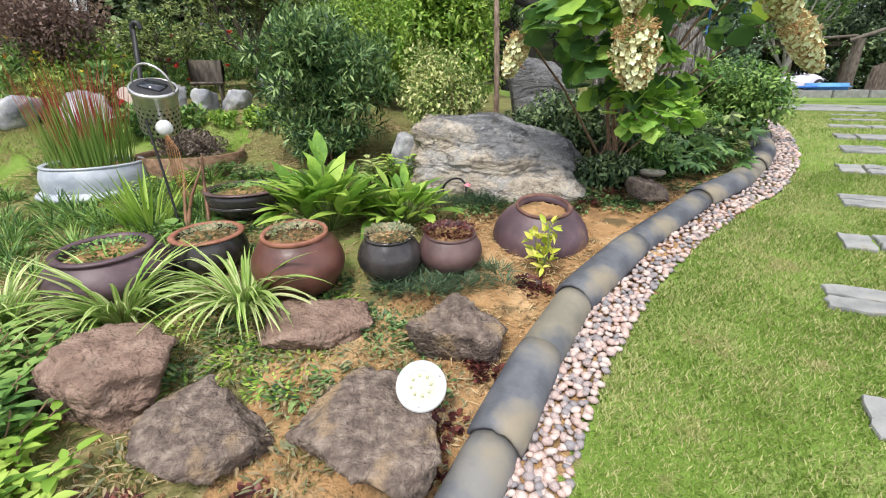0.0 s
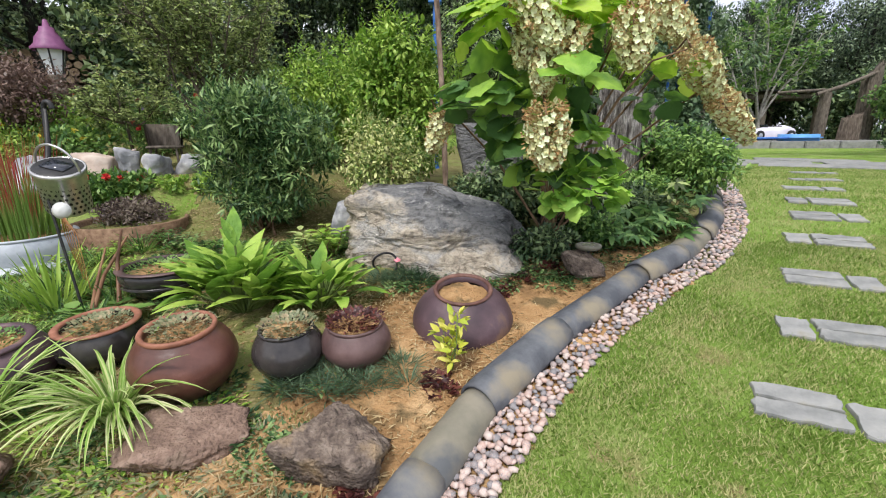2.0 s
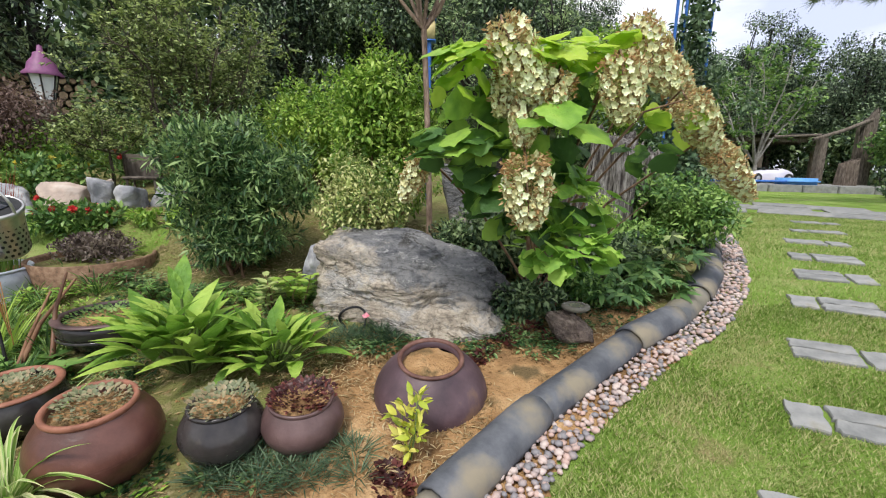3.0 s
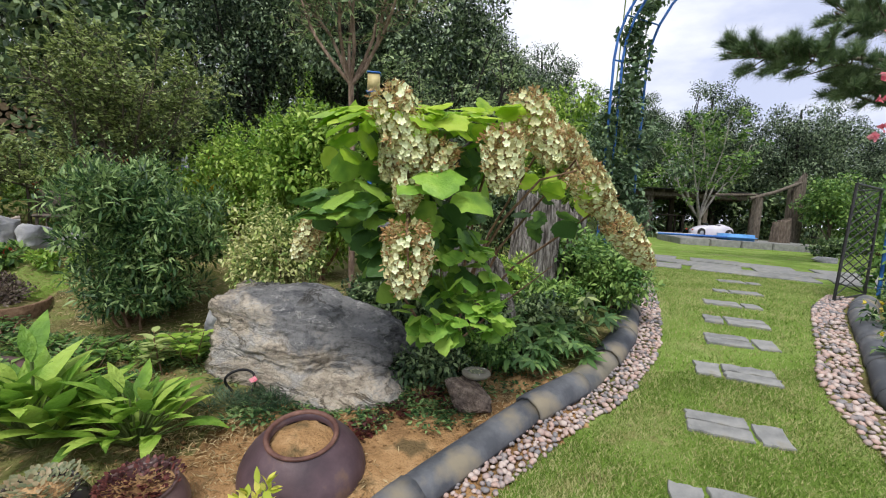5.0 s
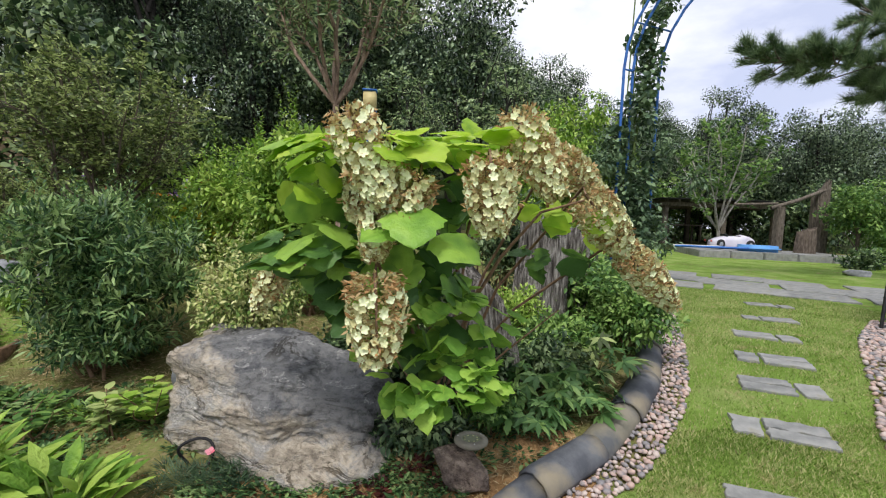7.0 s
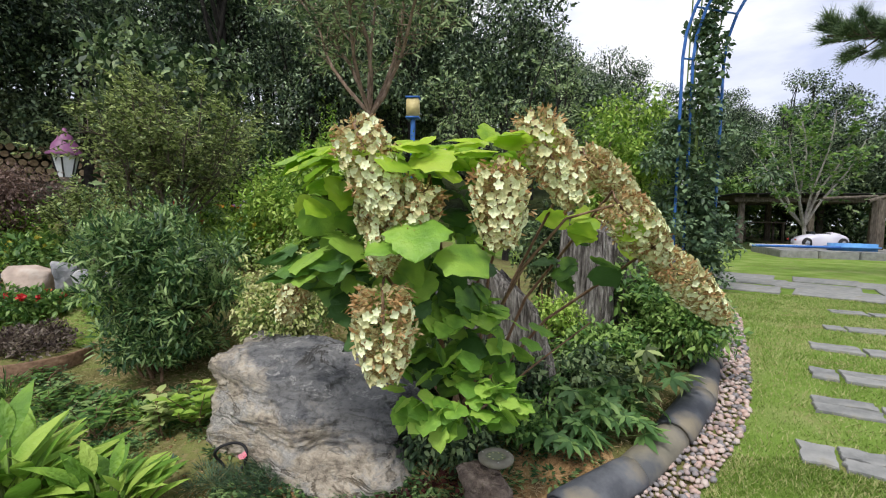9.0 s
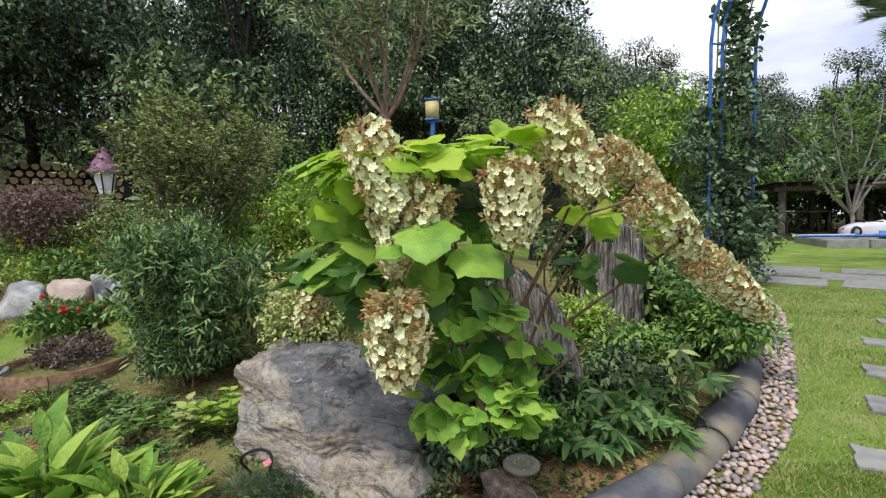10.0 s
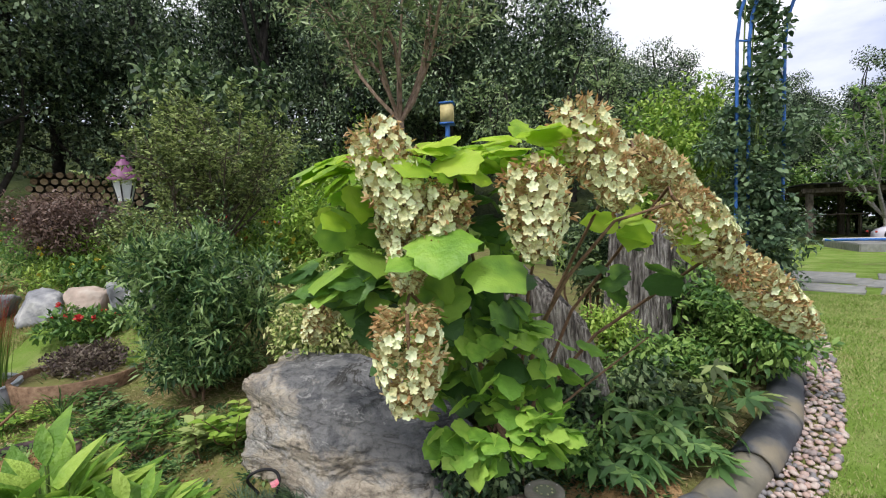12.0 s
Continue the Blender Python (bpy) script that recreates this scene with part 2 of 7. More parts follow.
M = {
    "soil": mat("sandy_soil", [(0.17, 0.098, 0.047), (0.35, 0.21, 0.097), (0.50, 0.335, 0.175)], rough=0.95, scale=5, bump=0.8, fine=90,
                speck=(0.14, 0.10, 0.05), speck_scale=9, speck_at=0.60, spec=0.1, dist=0.02),
    "bed": mat("mossy_garden_soil", [(0.10, 0.08, 0.038), (0.165, 0.16, 0.06), (0.17, 0.215, 0.06)], rough=0.95, scale=3.5, bump=0.8, fine=60,
               speck=(0.24, 0.20, 0.10), speck_scale=30, speck_at=0.60, spec=0.1, dist=0.02),
    "lawn": mat("mown_lawn", [(0.135, 0.215, 0.035), (0.205, 0.32, 0.06), (0.32, 0.375, 0.13)], rough=0.9, scale=2.2, bump=1.0, fine=160,
                speck=(0.30, 0.25, 0.12), speck_scale=6, speck_at=0.66, spec=0.1, dist=0.02),
    # ground behind the trees, darkened so its colour carries the wood's inner shade
    "hill": mat("shade_toned_forest_floor", [(0.02, 0.03, 0.012), (0.04, 0.055, 0.02), (0.07, 0.085, 0.03)], rough=1.0, scale=0.8, bump=0.6, fine=6, spec=0.05, dist=0.3),
    "tile": mat("clay_roof_tile", [(0.062, 0.067, 0.078), (0.112, 0.118, 0.130), (0.18, 0.175, 0.16)], rough=0.62, scale=7, bump=0.25, fine=110, spec=0.35,
                speck=(0.22, 0.19, 0.135), speck_scale=4.0, speck_at=0.60, vary="object", vary_amount=0.35, dist=0.004),
    "tile_tan": mat("dusty_roof_tile", [(0.10, 0.098, 0.085), (0.16, 0.15, 0.115), (0.21, 0.19, 0.145)], rough=0.75, scale=6, bump=0.25, fine=110, spec=0.3,
                    speck=(0.09, 0.095, 0.10), speck_scale=4.0, speck_at=0.60, vary="object", vary_amount=0.2, dist=0.004),
    "pebble": mat("river_pebble", [(0.20, 0.19, 0.195), (0.34, 0.27, 0.25), (0.45, 0.31, 0.26), (0.48, 0.40, 0.36)], rough=0.55, scale=10, bump=0.1, fine=90,
                  vary="object", vary_amount=0.5, spec=0.4),
    "pebbles": mat("river_pebbles", [(0.20, 0.19, 0.195), (0.34, 0.27, 0.25), (0.45, 0.31, 0.26), (0.48, 0.40, 0.36)], rough=0.55, scale=10, bump=0.1, fine=90,
                   vary="island", vary_amount=0.5, spec=0.4),
    "slab": mat("grey_paving_stone", [(0.155, 0.16, 0.155), (0.225, 0.228, 0.22), (0.285, 0.285, 0.27)], rough=0.85, scale=9, bump=0.4, fine=70,
                speck=(0.22, 0.21, 0.17), speck_scale=8, speck_at=0.64, vary="object", vary_amount=0.15, dist=0.006),
    "lava": mat("lava_rock", [(0.085, 0.066, 0.056), (0.165, 0.128, 0.104), (0.29, 0.235, 0.19)], rough=0.95, scale=30, bump=1.0, fine=85, spec=0.15,
                speck=(0.36, 0.26, 0.155), speck_scale=6, speck_at=0.61, dist=0.022),
    "lava_red": mat("red_lava_rock", [(0.14, 0.094, 0.073), (0.225, 0.152, 0.116), (0.34, 0.245, 0.19)], rough=0.95, scale=18, bump=1.0, fine=70, spec=0.15,
                    speck=(0.20, 0.145, 0.11), speck_scale=9, speck_at=0.60, dist=0.022),
    "boulder": strata("veined_limestone", [(0.17, 0.155, 0.135), (0.35, 0.30, 0.235), (0.48, 0.42, 0.335), (0.34, 0.33, 0.31), (0.62, 0.58, 0.52)],
                      [(0.06, 0.063, 0.069), (0.125, 0.127, 0.132), (0.19, 0.19, 0.19), (0.17, 0.17, 0.172), (0.42, 0.415, 0.40)], (0.275, 0.25, 0.675), 0.515, (0.24, 0.22, 0.19), (0.40, 0.395, 0.38), (0.15, -0.5, 0.2)),
    "pale_rock": mat("pale_garden_rock", [(0.12, 0.125, 0.14), (0.26, 0.265, 0.28), (0.50, 0.495, 0.48)], rough=0.85, scale=5, detail=9, bump=0.6, fine=18, dist=0.03),
    "pink_rock": mat("pinkish_rock", [(0.32, 0.26, 0.22), (0.45, 0.36, 0.30), (0.52, 0.46, 0.40)], rough=0.9, scale=5, bump=0.5, fine=18, dist=0.02),
    "stump": mat("weathered_wood", [(0.04, 0.036, 0.032), (0.17, 0.152, 0.136), (0.36, 0.335, 0.31), (0.56, 0.53, 0.49)], rough=0.9, scale=13, detail=15, bump=1.0, fine=34, stretch=(5.0, 5.0, 0.7), dist=0.05,
                 speck=(0.055, 0.045, 0.04), speck_scale=7, speck_at=0.63),
    "peeling_bark": mat("peeling_bark", [(0.10, 0.07, 0.05), (0.22, 0.155, 0.115), (0.36, 0.27, 0.21)], rough=0.9, scale=18, bump=0.9, fine=50, stretch=(2, 2, 0.6)),
    "vine": leafy("grey_green_vine_leaf", (0.045, 0.085, 0.045), (0.10, 0.17, 0.085), (0.20, 0.29, 0.15), amount=0.6, trans=0.2),
    "bark": mat("tree_bark", [(0.05, 0.04, 0.032), (0.12, 0.095, 0.075), (0.19, 0.16, 0.13)], rough=0.95, scale=14, bump=0.8, fine=40, stretch=(2, 2, 0.5)),
    "pale_bark": mat("pale_bark", [(0.20, 0.18, 0.16), (0.34, 0.32, 0.29), (0.44, 0.42, 0.38)], rough=0.9, scale=14, bump=0.5, fine=40),
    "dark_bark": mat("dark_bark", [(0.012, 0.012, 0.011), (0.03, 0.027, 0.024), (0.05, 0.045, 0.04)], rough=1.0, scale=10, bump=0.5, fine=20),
    "stem": mat("brown_stem", [(0.10, 0.06, 0.035), (0.19, 0.115, 0.07), (0.27, 0.18, 0.115)], rough=0.8, scale=30, bump=0.4, fine=120),
    "green_stem": mat("green_stem", [(0.10, 0.15, 0.04), (0.15, 0.21, 0.06)], rough=0.6, scale=20, bump=0.0),
    "jar_red": mat("russet_glazed_clay", [(0.055, 0.022, 0.016), (0.095, 0.036, 0.026), (0.14, 0.058, 0.042)], rough=0.38, scale=8, bump=0.12, fine=60, spec=0.5),
    "rim_red": mat("terracotta_rim", [(0.16, 0.065, 0.04), (0.25, 0.105, 0.065), (0.32, 0.15, 0.10)], rough=0.6, scale=14, bump=0.2, fine=80),
    "rim_dark": mat("worn_brown_rim", [(0.07, 0.032, 0.026), (0.12, 0.058, 0.045), (0.19, 0.10, 0.075)], rough=0.55, scale=16, bump=0.3, fine=80),
    "jar_black": mat("black_glazed_clay", [(0.018, 0.016, 0.016), (0.035, 0.031, 0.03), (0.06, 0.053, 0.05)], rough=0.25, scale=7, bump=0.1, fine=50, spec=0.5,
                     speck=(0.10, 0.08, 0.06), speck_scale=8, speck_at=0.68),
    "jar_brown": mat("purple_brown_clay", [(0.06, 0.035, 0.033), (0.10, 0.058, 0.055), (0.145, 0.09, 0.085)], rough=0.42, scale=8, bump=0.12, fine=60, spec=0.5),
    "jar_violet": mat("violet_brown_clay", [(0.045, 0.027, 0.034), (0.075, 0.044, 0.052), (0.115, 0.073, 0.082)], rough=0.5, scale=7, bump=0.12, fine=60, spec=0.45,
                      speck=(0.17, 0.10, 0.06), speck_scale=7, speck_at=0.66),
    "basin": mat("grey_glazed_basin", [(0.26, 0.29, 0.33), (0.37, 0.40, 0.44), (0.46, 0.49, 0.52)], rough=0.35, scale=6, bump=0.15, fine=30),
    "steel": mat("brushed_steel", [(0.45, 0.44, 0.43), (0.62, 0.61, 0.60)], rough=0.3, scale=40, bump=0.0, metal=0.9),
    "black_metal": mat("black_metal", [(0.012, 0.012, 0.013), (0.03, 0.03, 0.03)], rough=0.45, scale=30, bump=0.1),
    "blue_paint": mat("blue_painted_steel", [(0.018, 0.075, 0.26), (0.035, 0.13, 0.42), (0.06, 0.18, 0.50)], rough=0.45, scale=12, bump=0.05),
    "white_plastic": mat("white_plastic", [(0.46, 0.47, 0.46), (0.54, 0.54, 0.53)], rough=0.35, scale=10, bump=0.0),
    "old_plastic": mat("weathered_plastic", [(0.14, 0.13, 0.10), (0.22, 0.21, 0.17)], rough=0.7, scale=20, bump=0.3),
    "frosted": mat("frosted_panel", [(0.15, 0.17, 0.11), (0.20, 0.22, 0.15)], rough=0.3, scale=10, bump=0.0),
    "led": mat("led_chip", [(0.42, 0.42, 0.24), (0.5, 0.5, 0.3)], rough=0.3, scale=10, bump=0.0),
    "copper": mat("copper_wire", [(0.42, 0.20, 0.09), (0.56, 0.30, 0.14)], rough=0.35, scale=30, bump=0.0, metal=0.7),
    "solar": mat("solar_cell", [(0.02, 0.022, 0.03), (0.04, 0.045, 0.06)], rough=0.12, scale=30, bump=0.0, spec=0.6),
    "mauve": mat("mauve_painted_metal", [(0.17, 0.06, 0.14), (0.25, 0.095, 0.20)], rough=0.5, scale=14, bump=0.1),
    "lamp_glass": mat("milky_glass", [(0.60, 0.62, 0.63), (0.74, 0.75, 0.76)], rough=0.2, scale=8, bump=0.0),
    "cream_paint": mat("cream_paint", [(0.46, 0.38, 0.17), (0.58, 0.49, 0.24)], rough=0.6, scale=20, bump=0.1),
    "old_wood": mat("old_timber", [(0.055, 0.045, 0.035), (0.12, 0.10, 0.08), (0.19, 0.165, 0.135)], rough=0.9, scale=12, bump=0.6, fine=40, stretch=(2, 2, 0.6)),
    "log_end": mat("cut_log_end", [(0.20, 0.14, 0.085), (0.33, 0.24, 0.15), (0.42, 0.32, 0.21)], rough=0.9, scale=14, bump=0.4, fine=50, vary="object", vary_amount=0.3),
    "net": mat("dark_shade_net", [(0.012, 0.013, 0.013), (0.03, 0.032, 0.03)], rough=0.9, scale=10, bump=0.2),
    "grass_blade": leafy("grass_blade", (0.145, 0.235, 0.035), (0.255, 0.38, 0.08), (0.47, 0.46, 0.21), rough=0.6, amount=0.8),
    "olive": leafy("grey_green_leaf", (0.03, 0.075, 0.026), (0.10, 0.20, 0.066), (0.29, 0.41, 0.155), amount=0.65),
    "varieg": leafy("cream_edged_leaf", (0.13, 0.22, 0.05), (0.38, 0.45, 0.13), (0.64, 0.64, 0.30), amount=0.7),
    "lime": leafy("lime_leaf", (0.12, 0.24, 0.03), (0.25, 0.41, 0.055), (0.42, 0.56, 0.12), amount=0.6),
    "mid": leafy("mid_green_leaf", (0.06, 0.14, 0.035), (0.14, 0.27, 0.06), (0.27, 0.41, 0.11), amount=0.6),
    # deep and forest: darkest tone lowered, putting shade between leaves into the colour
    "deep": leafy("deep_green_leaf", (0.022, 0.048, 0.020), (0.07, 0.125, 0.05), (0.22, 0.3, 0.13), amount=0.55, trans=0.2),
    "forest": leafy("shade_toned_forest_leaf", (0.014, 0.030, 0.017), (0.065, 0.115, 0.060), (0.23, 0.31, 0.17), amount=0.75, trans=0.1, scale=0.5),
    "bronze": leafy("bronze_green_leaf", (0.065, 0.095, 0.03), (0.21, 0.285, 0.09), (0.44, 0.52, 0.20), amount=0.7),
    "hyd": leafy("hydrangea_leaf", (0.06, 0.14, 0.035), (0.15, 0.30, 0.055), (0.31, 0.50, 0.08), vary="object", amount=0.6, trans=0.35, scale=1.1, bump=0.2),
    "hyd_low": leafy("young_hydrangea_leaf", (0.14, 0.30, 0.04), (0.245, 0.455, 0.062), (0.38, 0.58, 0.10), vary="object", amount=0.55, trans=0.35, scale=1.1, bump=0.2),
    # top leaves: sunlight put into the colour as a lighter lime than hyd
    "hyd_top": leafy("sun_toned_hydrangea_leaf", (0.23, 0.42, 0.035), (0.41, 0.61, 0.055), (0.54, 0.71, 0.10), vary="object", amount=0.55, trans=0.5, scale=1.1, bump=0.2),
    "hosta": leafy("broad_glossy_leaf", (0.13, 0.27, 0.035), (0.26, 0.44, 0.06), (0.42, 0.58, 0.11), vary="object", amount=0.55, trans=0.35, scale=1.2, bump=0.4),
    "palm_leaf": leafy("palmate_leaf", (0.06, 0.14, 0.04), (0.12, 0.24, 0.07), (0.21, 0.34, 0.1), amount=0.5),
    "stripe": mat("cream_striped_blade", [(0.62, 0.64, 0.34), (0.26, 0.42, 0.08), (0.17, 0.31, 0.05), (0.52, 0.57, 0.24)], rough=0.45, scale=1.6, detail=2, bump=0, trans=0.3, vary="object", vary_amount=0.35, stretch=(0.3, 45, 1)),
    "red_grass": mat("red_tipped_grass", [(0.15, 0.26, 0.05), (0.19, 0.29, 0.06), (0.26, 0.27, 0.08), (0.33, 0.13, 0.06), (0.32, 0.05, 0.04)], rough=0.5, scale=2, detail=2, bump=0, trans=0.3, vary="object", vary_amount=0.7, grad=True),
    "mondo": leafy("dark_grass", (0.035, 0.075, 0.040), (0.07, 0.125, 0.065), (0.12, 0.19, 0.10), amount=0.5),
    "sedum": leafy("pale_sedum", (0.16, 0.19, 0.10), (0.27, 0.28, 0.15), (0.38, 0.30, 0.18), amount=0.6),
    "heuchera": leafy("wine_red_leaf", (0.045, 0.014, 0.014), (0.10, 0.030, 0.028), (0.20, 0.065, 0.05), amount=0.6),
    "dusky": leafy("dusky_sedum_leaf", (0.065, 0.045, 0.042), (0.135, 0.10, 0.085), (0.24, 0.20, 0.155), amount=0.6),
    "straw": leafy("dry_straw", (0.28, 0.19, 0.09), (0.44, 0.33, 0.17), (0.55, 0.44, 0.25), amount=0.5),
    "maple_leaf": leafy("purple_brown_leaf", (0.085, 0.05, 0.04), (0.155, 0.10, 0.08), (0.24, 0.165, 0.13), amount=0.5),
    "brown_leaf": leafy("dry_brown_leaf", (0.12, 0.06, 0.035), (0.24, 0.125, 0.07), (0.36, 0.21, 0.12), amount=0.5),
    "floret": leafy("cream_floret", (0.60, 0.57, 0.30), (0.70, 0.73, 0.42), (0.79, 0.84, 0.56), amount=0.7, rough=0.7, trans=0.15, scale=9, vary="object"),
    "floret_rust": leafy("rusty_floret", (0.32, 0.18, 0.075), (0.48, 0.29, 0.125), (0.62, 0.45, 0.24), amount=0.5, rough=0.8, trans=0.25, scale=9),
    "pink": leafy("pink_petal", (0.62, 0.1, 0.16), (0.72, 0.18, 0.24), (0.8, 0.32, 0.38), amount=0.5),
    "red": leafy("red_petal", (0.52, 0.02, 0.025), (0.66, 0.04, 0.05), (0.74, 0.12, 0.08), amount=0.5),
    "orange": leafy("orange_petal", (0.58, 0.14, 0.02), (0.70, 0.24, 0.03), (0.78, 0.38, 0.06), amount=0.5),
    "yellow": leafy("yellow_petal", (0.62, 0.46, 0.03), (0.74, 0.60, 0.06), (0.80, 0.70, 0.15), amount=0.5),
    "yellow_leaf": leafy("yellow_green_leaf", (0.36, 0.44, 0.05), (0.62, 0.62, 0.08), (0.76, 0.72, 0.18), amount=0.6),
    "bed_grass": leafy("patchy_bed_grass", (0.14, 0.16, 0.05), (0.24, 0.25, 0.08), (0.40, 0.34, 0.16), rough=0.7, amount=0.6),
    "bud": leafy("tan_flower_bud", (0.36, 0.25, 0.11), (0.52, 0.44, 0.20), (0.62, 0.58, 0.30), rough=0.8, amount=0.6),
    "orchard": leafy("orchard_leaf", (0.06, 0.11, 0.05), (0.20, 0.29, 0.13), (0.45, 0.56, 0.29), amount=0.75, trans=0.3),
    "pine": leafy("pine_needle", (0.06, 0.11, 0.05), (0.13, 0.20, 0.09), (0.23, 0.31, 0.15), amount=0.6, trans=0.15),
    "violet": leafy("violet_petal", (0.22, 0.10, 0.36), (0.32, 0.18, 0.50), (0.44, 0.30, 0.60), amount=0.5),
    "sky_blue": mat("sky_blue_sheet", [(0.08, 0.24, 0.55), (0.14, 0.36, 0.70)], rough=0.4, scale=5, bump=0.3, fine=8),
    "car_white": mat("white_car_paint", [(0.52, 0.50, 0.60), (0.62, 0.61, 0.66)], rough=0.25, scale=3, bump=0.0),
    "car_glass": mat("dark_car_glass", [(0.02, 0.025, 0.03), (0.05, 0.055, 0.06)], rough=0.08, scale=3, bump=0.0, spec=0.6),
    "rubber": mat("black_rubber", [(0.012, 0.012, 0.013), (0.028, 0.028, 0.03)], rough=0.7, scale=20, bump=0.1),
}

# ---- building helpers ----
rng = np.random.default_rng(7)


def ground_z(x, y):
    """Height of the ground: a slope up along the walk that levels out, and a wooded hill behind."""
    p = -0.113 + 0.055 * x + 0.1666 * y
    g = 0.62 - 0.05 * np.logaddexp(0.0, (0.62 - p) / 0.05)
    side = 1 / (1 + np.exp(np.clip((x - 1) * 1.5, -40, 40)))
    g = g + 0.08 * np.clip(y - 5, 0, 9) * side
    step = np.clip((y - 3.35) / 0.6, 0, 1)
    g = g + 0.24 * step * step * (3 - 2 * step) / (1 + np.exp(np.clip((x + 0.75) * 6, -40, 40)))
    far = np.hypot(x - 1, y) - 17
    g = g + 0.30 * np.clip(far, 0, 30) / (1 + np.exp(np.clip((x - 0.40 * y) * 0.6, -40, 40)))
    return g


def gz(x, y):
    return float(ground_z(np.float64(x), np.float64(y)))


def mesh_np(name, v, f, smooth=False):
    """A mesh from arrays: v (n, 3), f (m, k) with all faces of k corners."""
    v, f = np.asarray(v, np.float32), np.asarray(f, np.int32)
    me = bpy.data.meshes.new(name)
    me.vertices.add(len(v))
    me.vertices.foreach_set("co", v.ravel())
    me.loops.add(f.size)
    me.loops.foreach_set("vertex_index", f.ravel())
    me.polygons.add(len(f))
    me.polygons.foreach_set("loop_start", np.arange(0, f.size, f.shape[1], dtype=np.int32))
    if smooth:
        me.polygons.foreach_set("use_smooth", np.ones(len(f), bool))
    me.update(calc_edges=True)
    return me


def part_np(name, v, f, material, parent=None, label="", smooth=False):
    me = mesh_np(name, v, f, smooth)
    me.materials.append(material)
    return attach(name, me, parent, label)


def attach(name, me, parent=None, label=""):
    ob = new(name, me)
    if parent is not None:
        ob.parent = parent
    return tagged(ob, label) if label else ob


def part(name, bm, material, parent=None, label="", smooth=True):
    """Links a bmesh as one mesh object under a thing or a part."""
    me = bpy.data.meshes.new(name)
    bm.to_mesh(me)
    bm.free()
    me.materials.append(material)
    if smooth:
        for p in me.polygons:
            p.use_smooth = True
    return attach(name, me, parent, label)


def thing(name, x, y, z, label, category, group="", rz=0.0):
    ob = new(name)
    ob.empty_display_size = 0.05
    ob.matrix_world = pose(x, y, z, 0, 0, rz)
    return tagged(ob, label, category, group)


def lathe(profile, segs=36):
    """A bmesh turned round z from (radius, height) pairs."""
    bm = bmesh.new()
    rings = []
    for r, z in profile:
        rings.append([bm.verts.new((r * math.cos(2 * math.pi * i / segs), r * math.sin(2 * math.pi * i / segs), z)) for i in range(segs)])
    for a, b in zip(rings, rings[1:]):
        for i in range(segs):
            j = (i + 1) % segs
            bm.faces.new((a[i], a[j], b[j], b[i]))
    return bm


def box(sx, sy, sz, bevel=0.0, at=(0, 0, 0), turn=None):
    bm = bmesh.new()
    m = Matrix.Translation(at) @ (turn or Matrix()) @ Matrix.Diagonal((sx, sy, sz, 1))
    bmesh.ops.create_cube(bm, size=1, matrix=m)
    if bevel:
        bmesh.ops.bevel(bm, geom=bm.edges[:], offset=bevel, segments=2, affect="EDGES")
    return bm


def tube_arrays(points, radii, segs=6):
    """Vertices and quads of a tapered tube along points."""
    pts = np.asarray(points, float)
    radii = np.broadcast_to(np.asarray(radii, float), (len(pts),))
    tang = np.gradient(pts, axis=0)
    tang /= np.linalg.norm(tang, axis=1, keepdims=True) + 1e-9
    ref = np.array([0.3, 0.2, 1.0]) if abs(tang[0][2]) < 0.85 else np.array([1.0, 0.1, 0.0])
    a = np.cross(tang, ref)
    a /= np.linalg.norm(a, axis=1, keepdims=True) + 1e-9
    b = np.cross(tang, a)
    ang = np.linspace(0, 2 * np.pi, segs, endpoint=False)
    ring = a[:, None, :] * np.cos(ang)[None, :, None] + b[:, None, :] * np.sin(ang)[None, :, None]
    v = (pts[:, None, :] + ring * radii[:, None, None]).reshape(-1, 3)
    f = []
    for i in range(len(pts) - 1):
        for j in range(segs):
            k = (j + 1) % segs
            f.append((i * segs + j, i * segs + k, (i + 1) * segs + k, (i + 1) * segs + j))
    return v, np.array(f)


def join(pieces):
    """One pair of arrays from several (v, f)."""
    vs, fs, n = [], [], 0
    for v, f in pieces:
        vs.append(v)
        fs.append(np.asarray(f) + n)
        n += len(v)
    return np.concatenate(vs), np.concatenate(fs)


def unit(a):
    return a / (np.linalg.norm(a, axis=-1, keepdims=True) + 1e-9)


# leaf shapes: x runs along the leaf (0 to 1), y across, z is the curl
def leaf_shape(width, curl=0.15, fold=0.12, rows=4, belly=0.42, lobes=0.0):
    xs = np.linspace(0, 1, rows + 1)
    v, f = [], []
    for i, x in enumerate(xs):
        w = width * 0.5 * (math.sin(math.pi * x ** (math.log(0.5) / math.log(belly))) if 0 < x < 1 else 0.02)
        if lobes and 0 < i < rows:
            w *= 1 + lobes * (1 if i % 2 else -1)
        z = -curl * x * x
        v += [(x - (0.06 if lobes and i % 2 else 0), w, z + fold * w * 2), (x, 0, z), (x - (0.06 if lobes and i % 2 else 0), -w, z + fold * w * 2)]
    for i in range(rows):
        a, b = i * 3, i * 3 + 3
        f += [(a, b, b + 1, a + 1), (a + 1, b + 1, b + 2, a + 2)]
    return np.array(v), np.array(f)


LEAF = leaf_shape(0.45)
LEAF_SLIM = leaf_shape(0.24, rows=3)
LEAF_ROUND = leaf_shape(0.8, rows=4)
LEAF_CARD = (np.array([(0, 0, 0), (0.5, 0.26, 0.04), (1, 0, -0.1), (0.5, -0.26, 0.04)]), np.array([(0, 1, 2, 3)]))


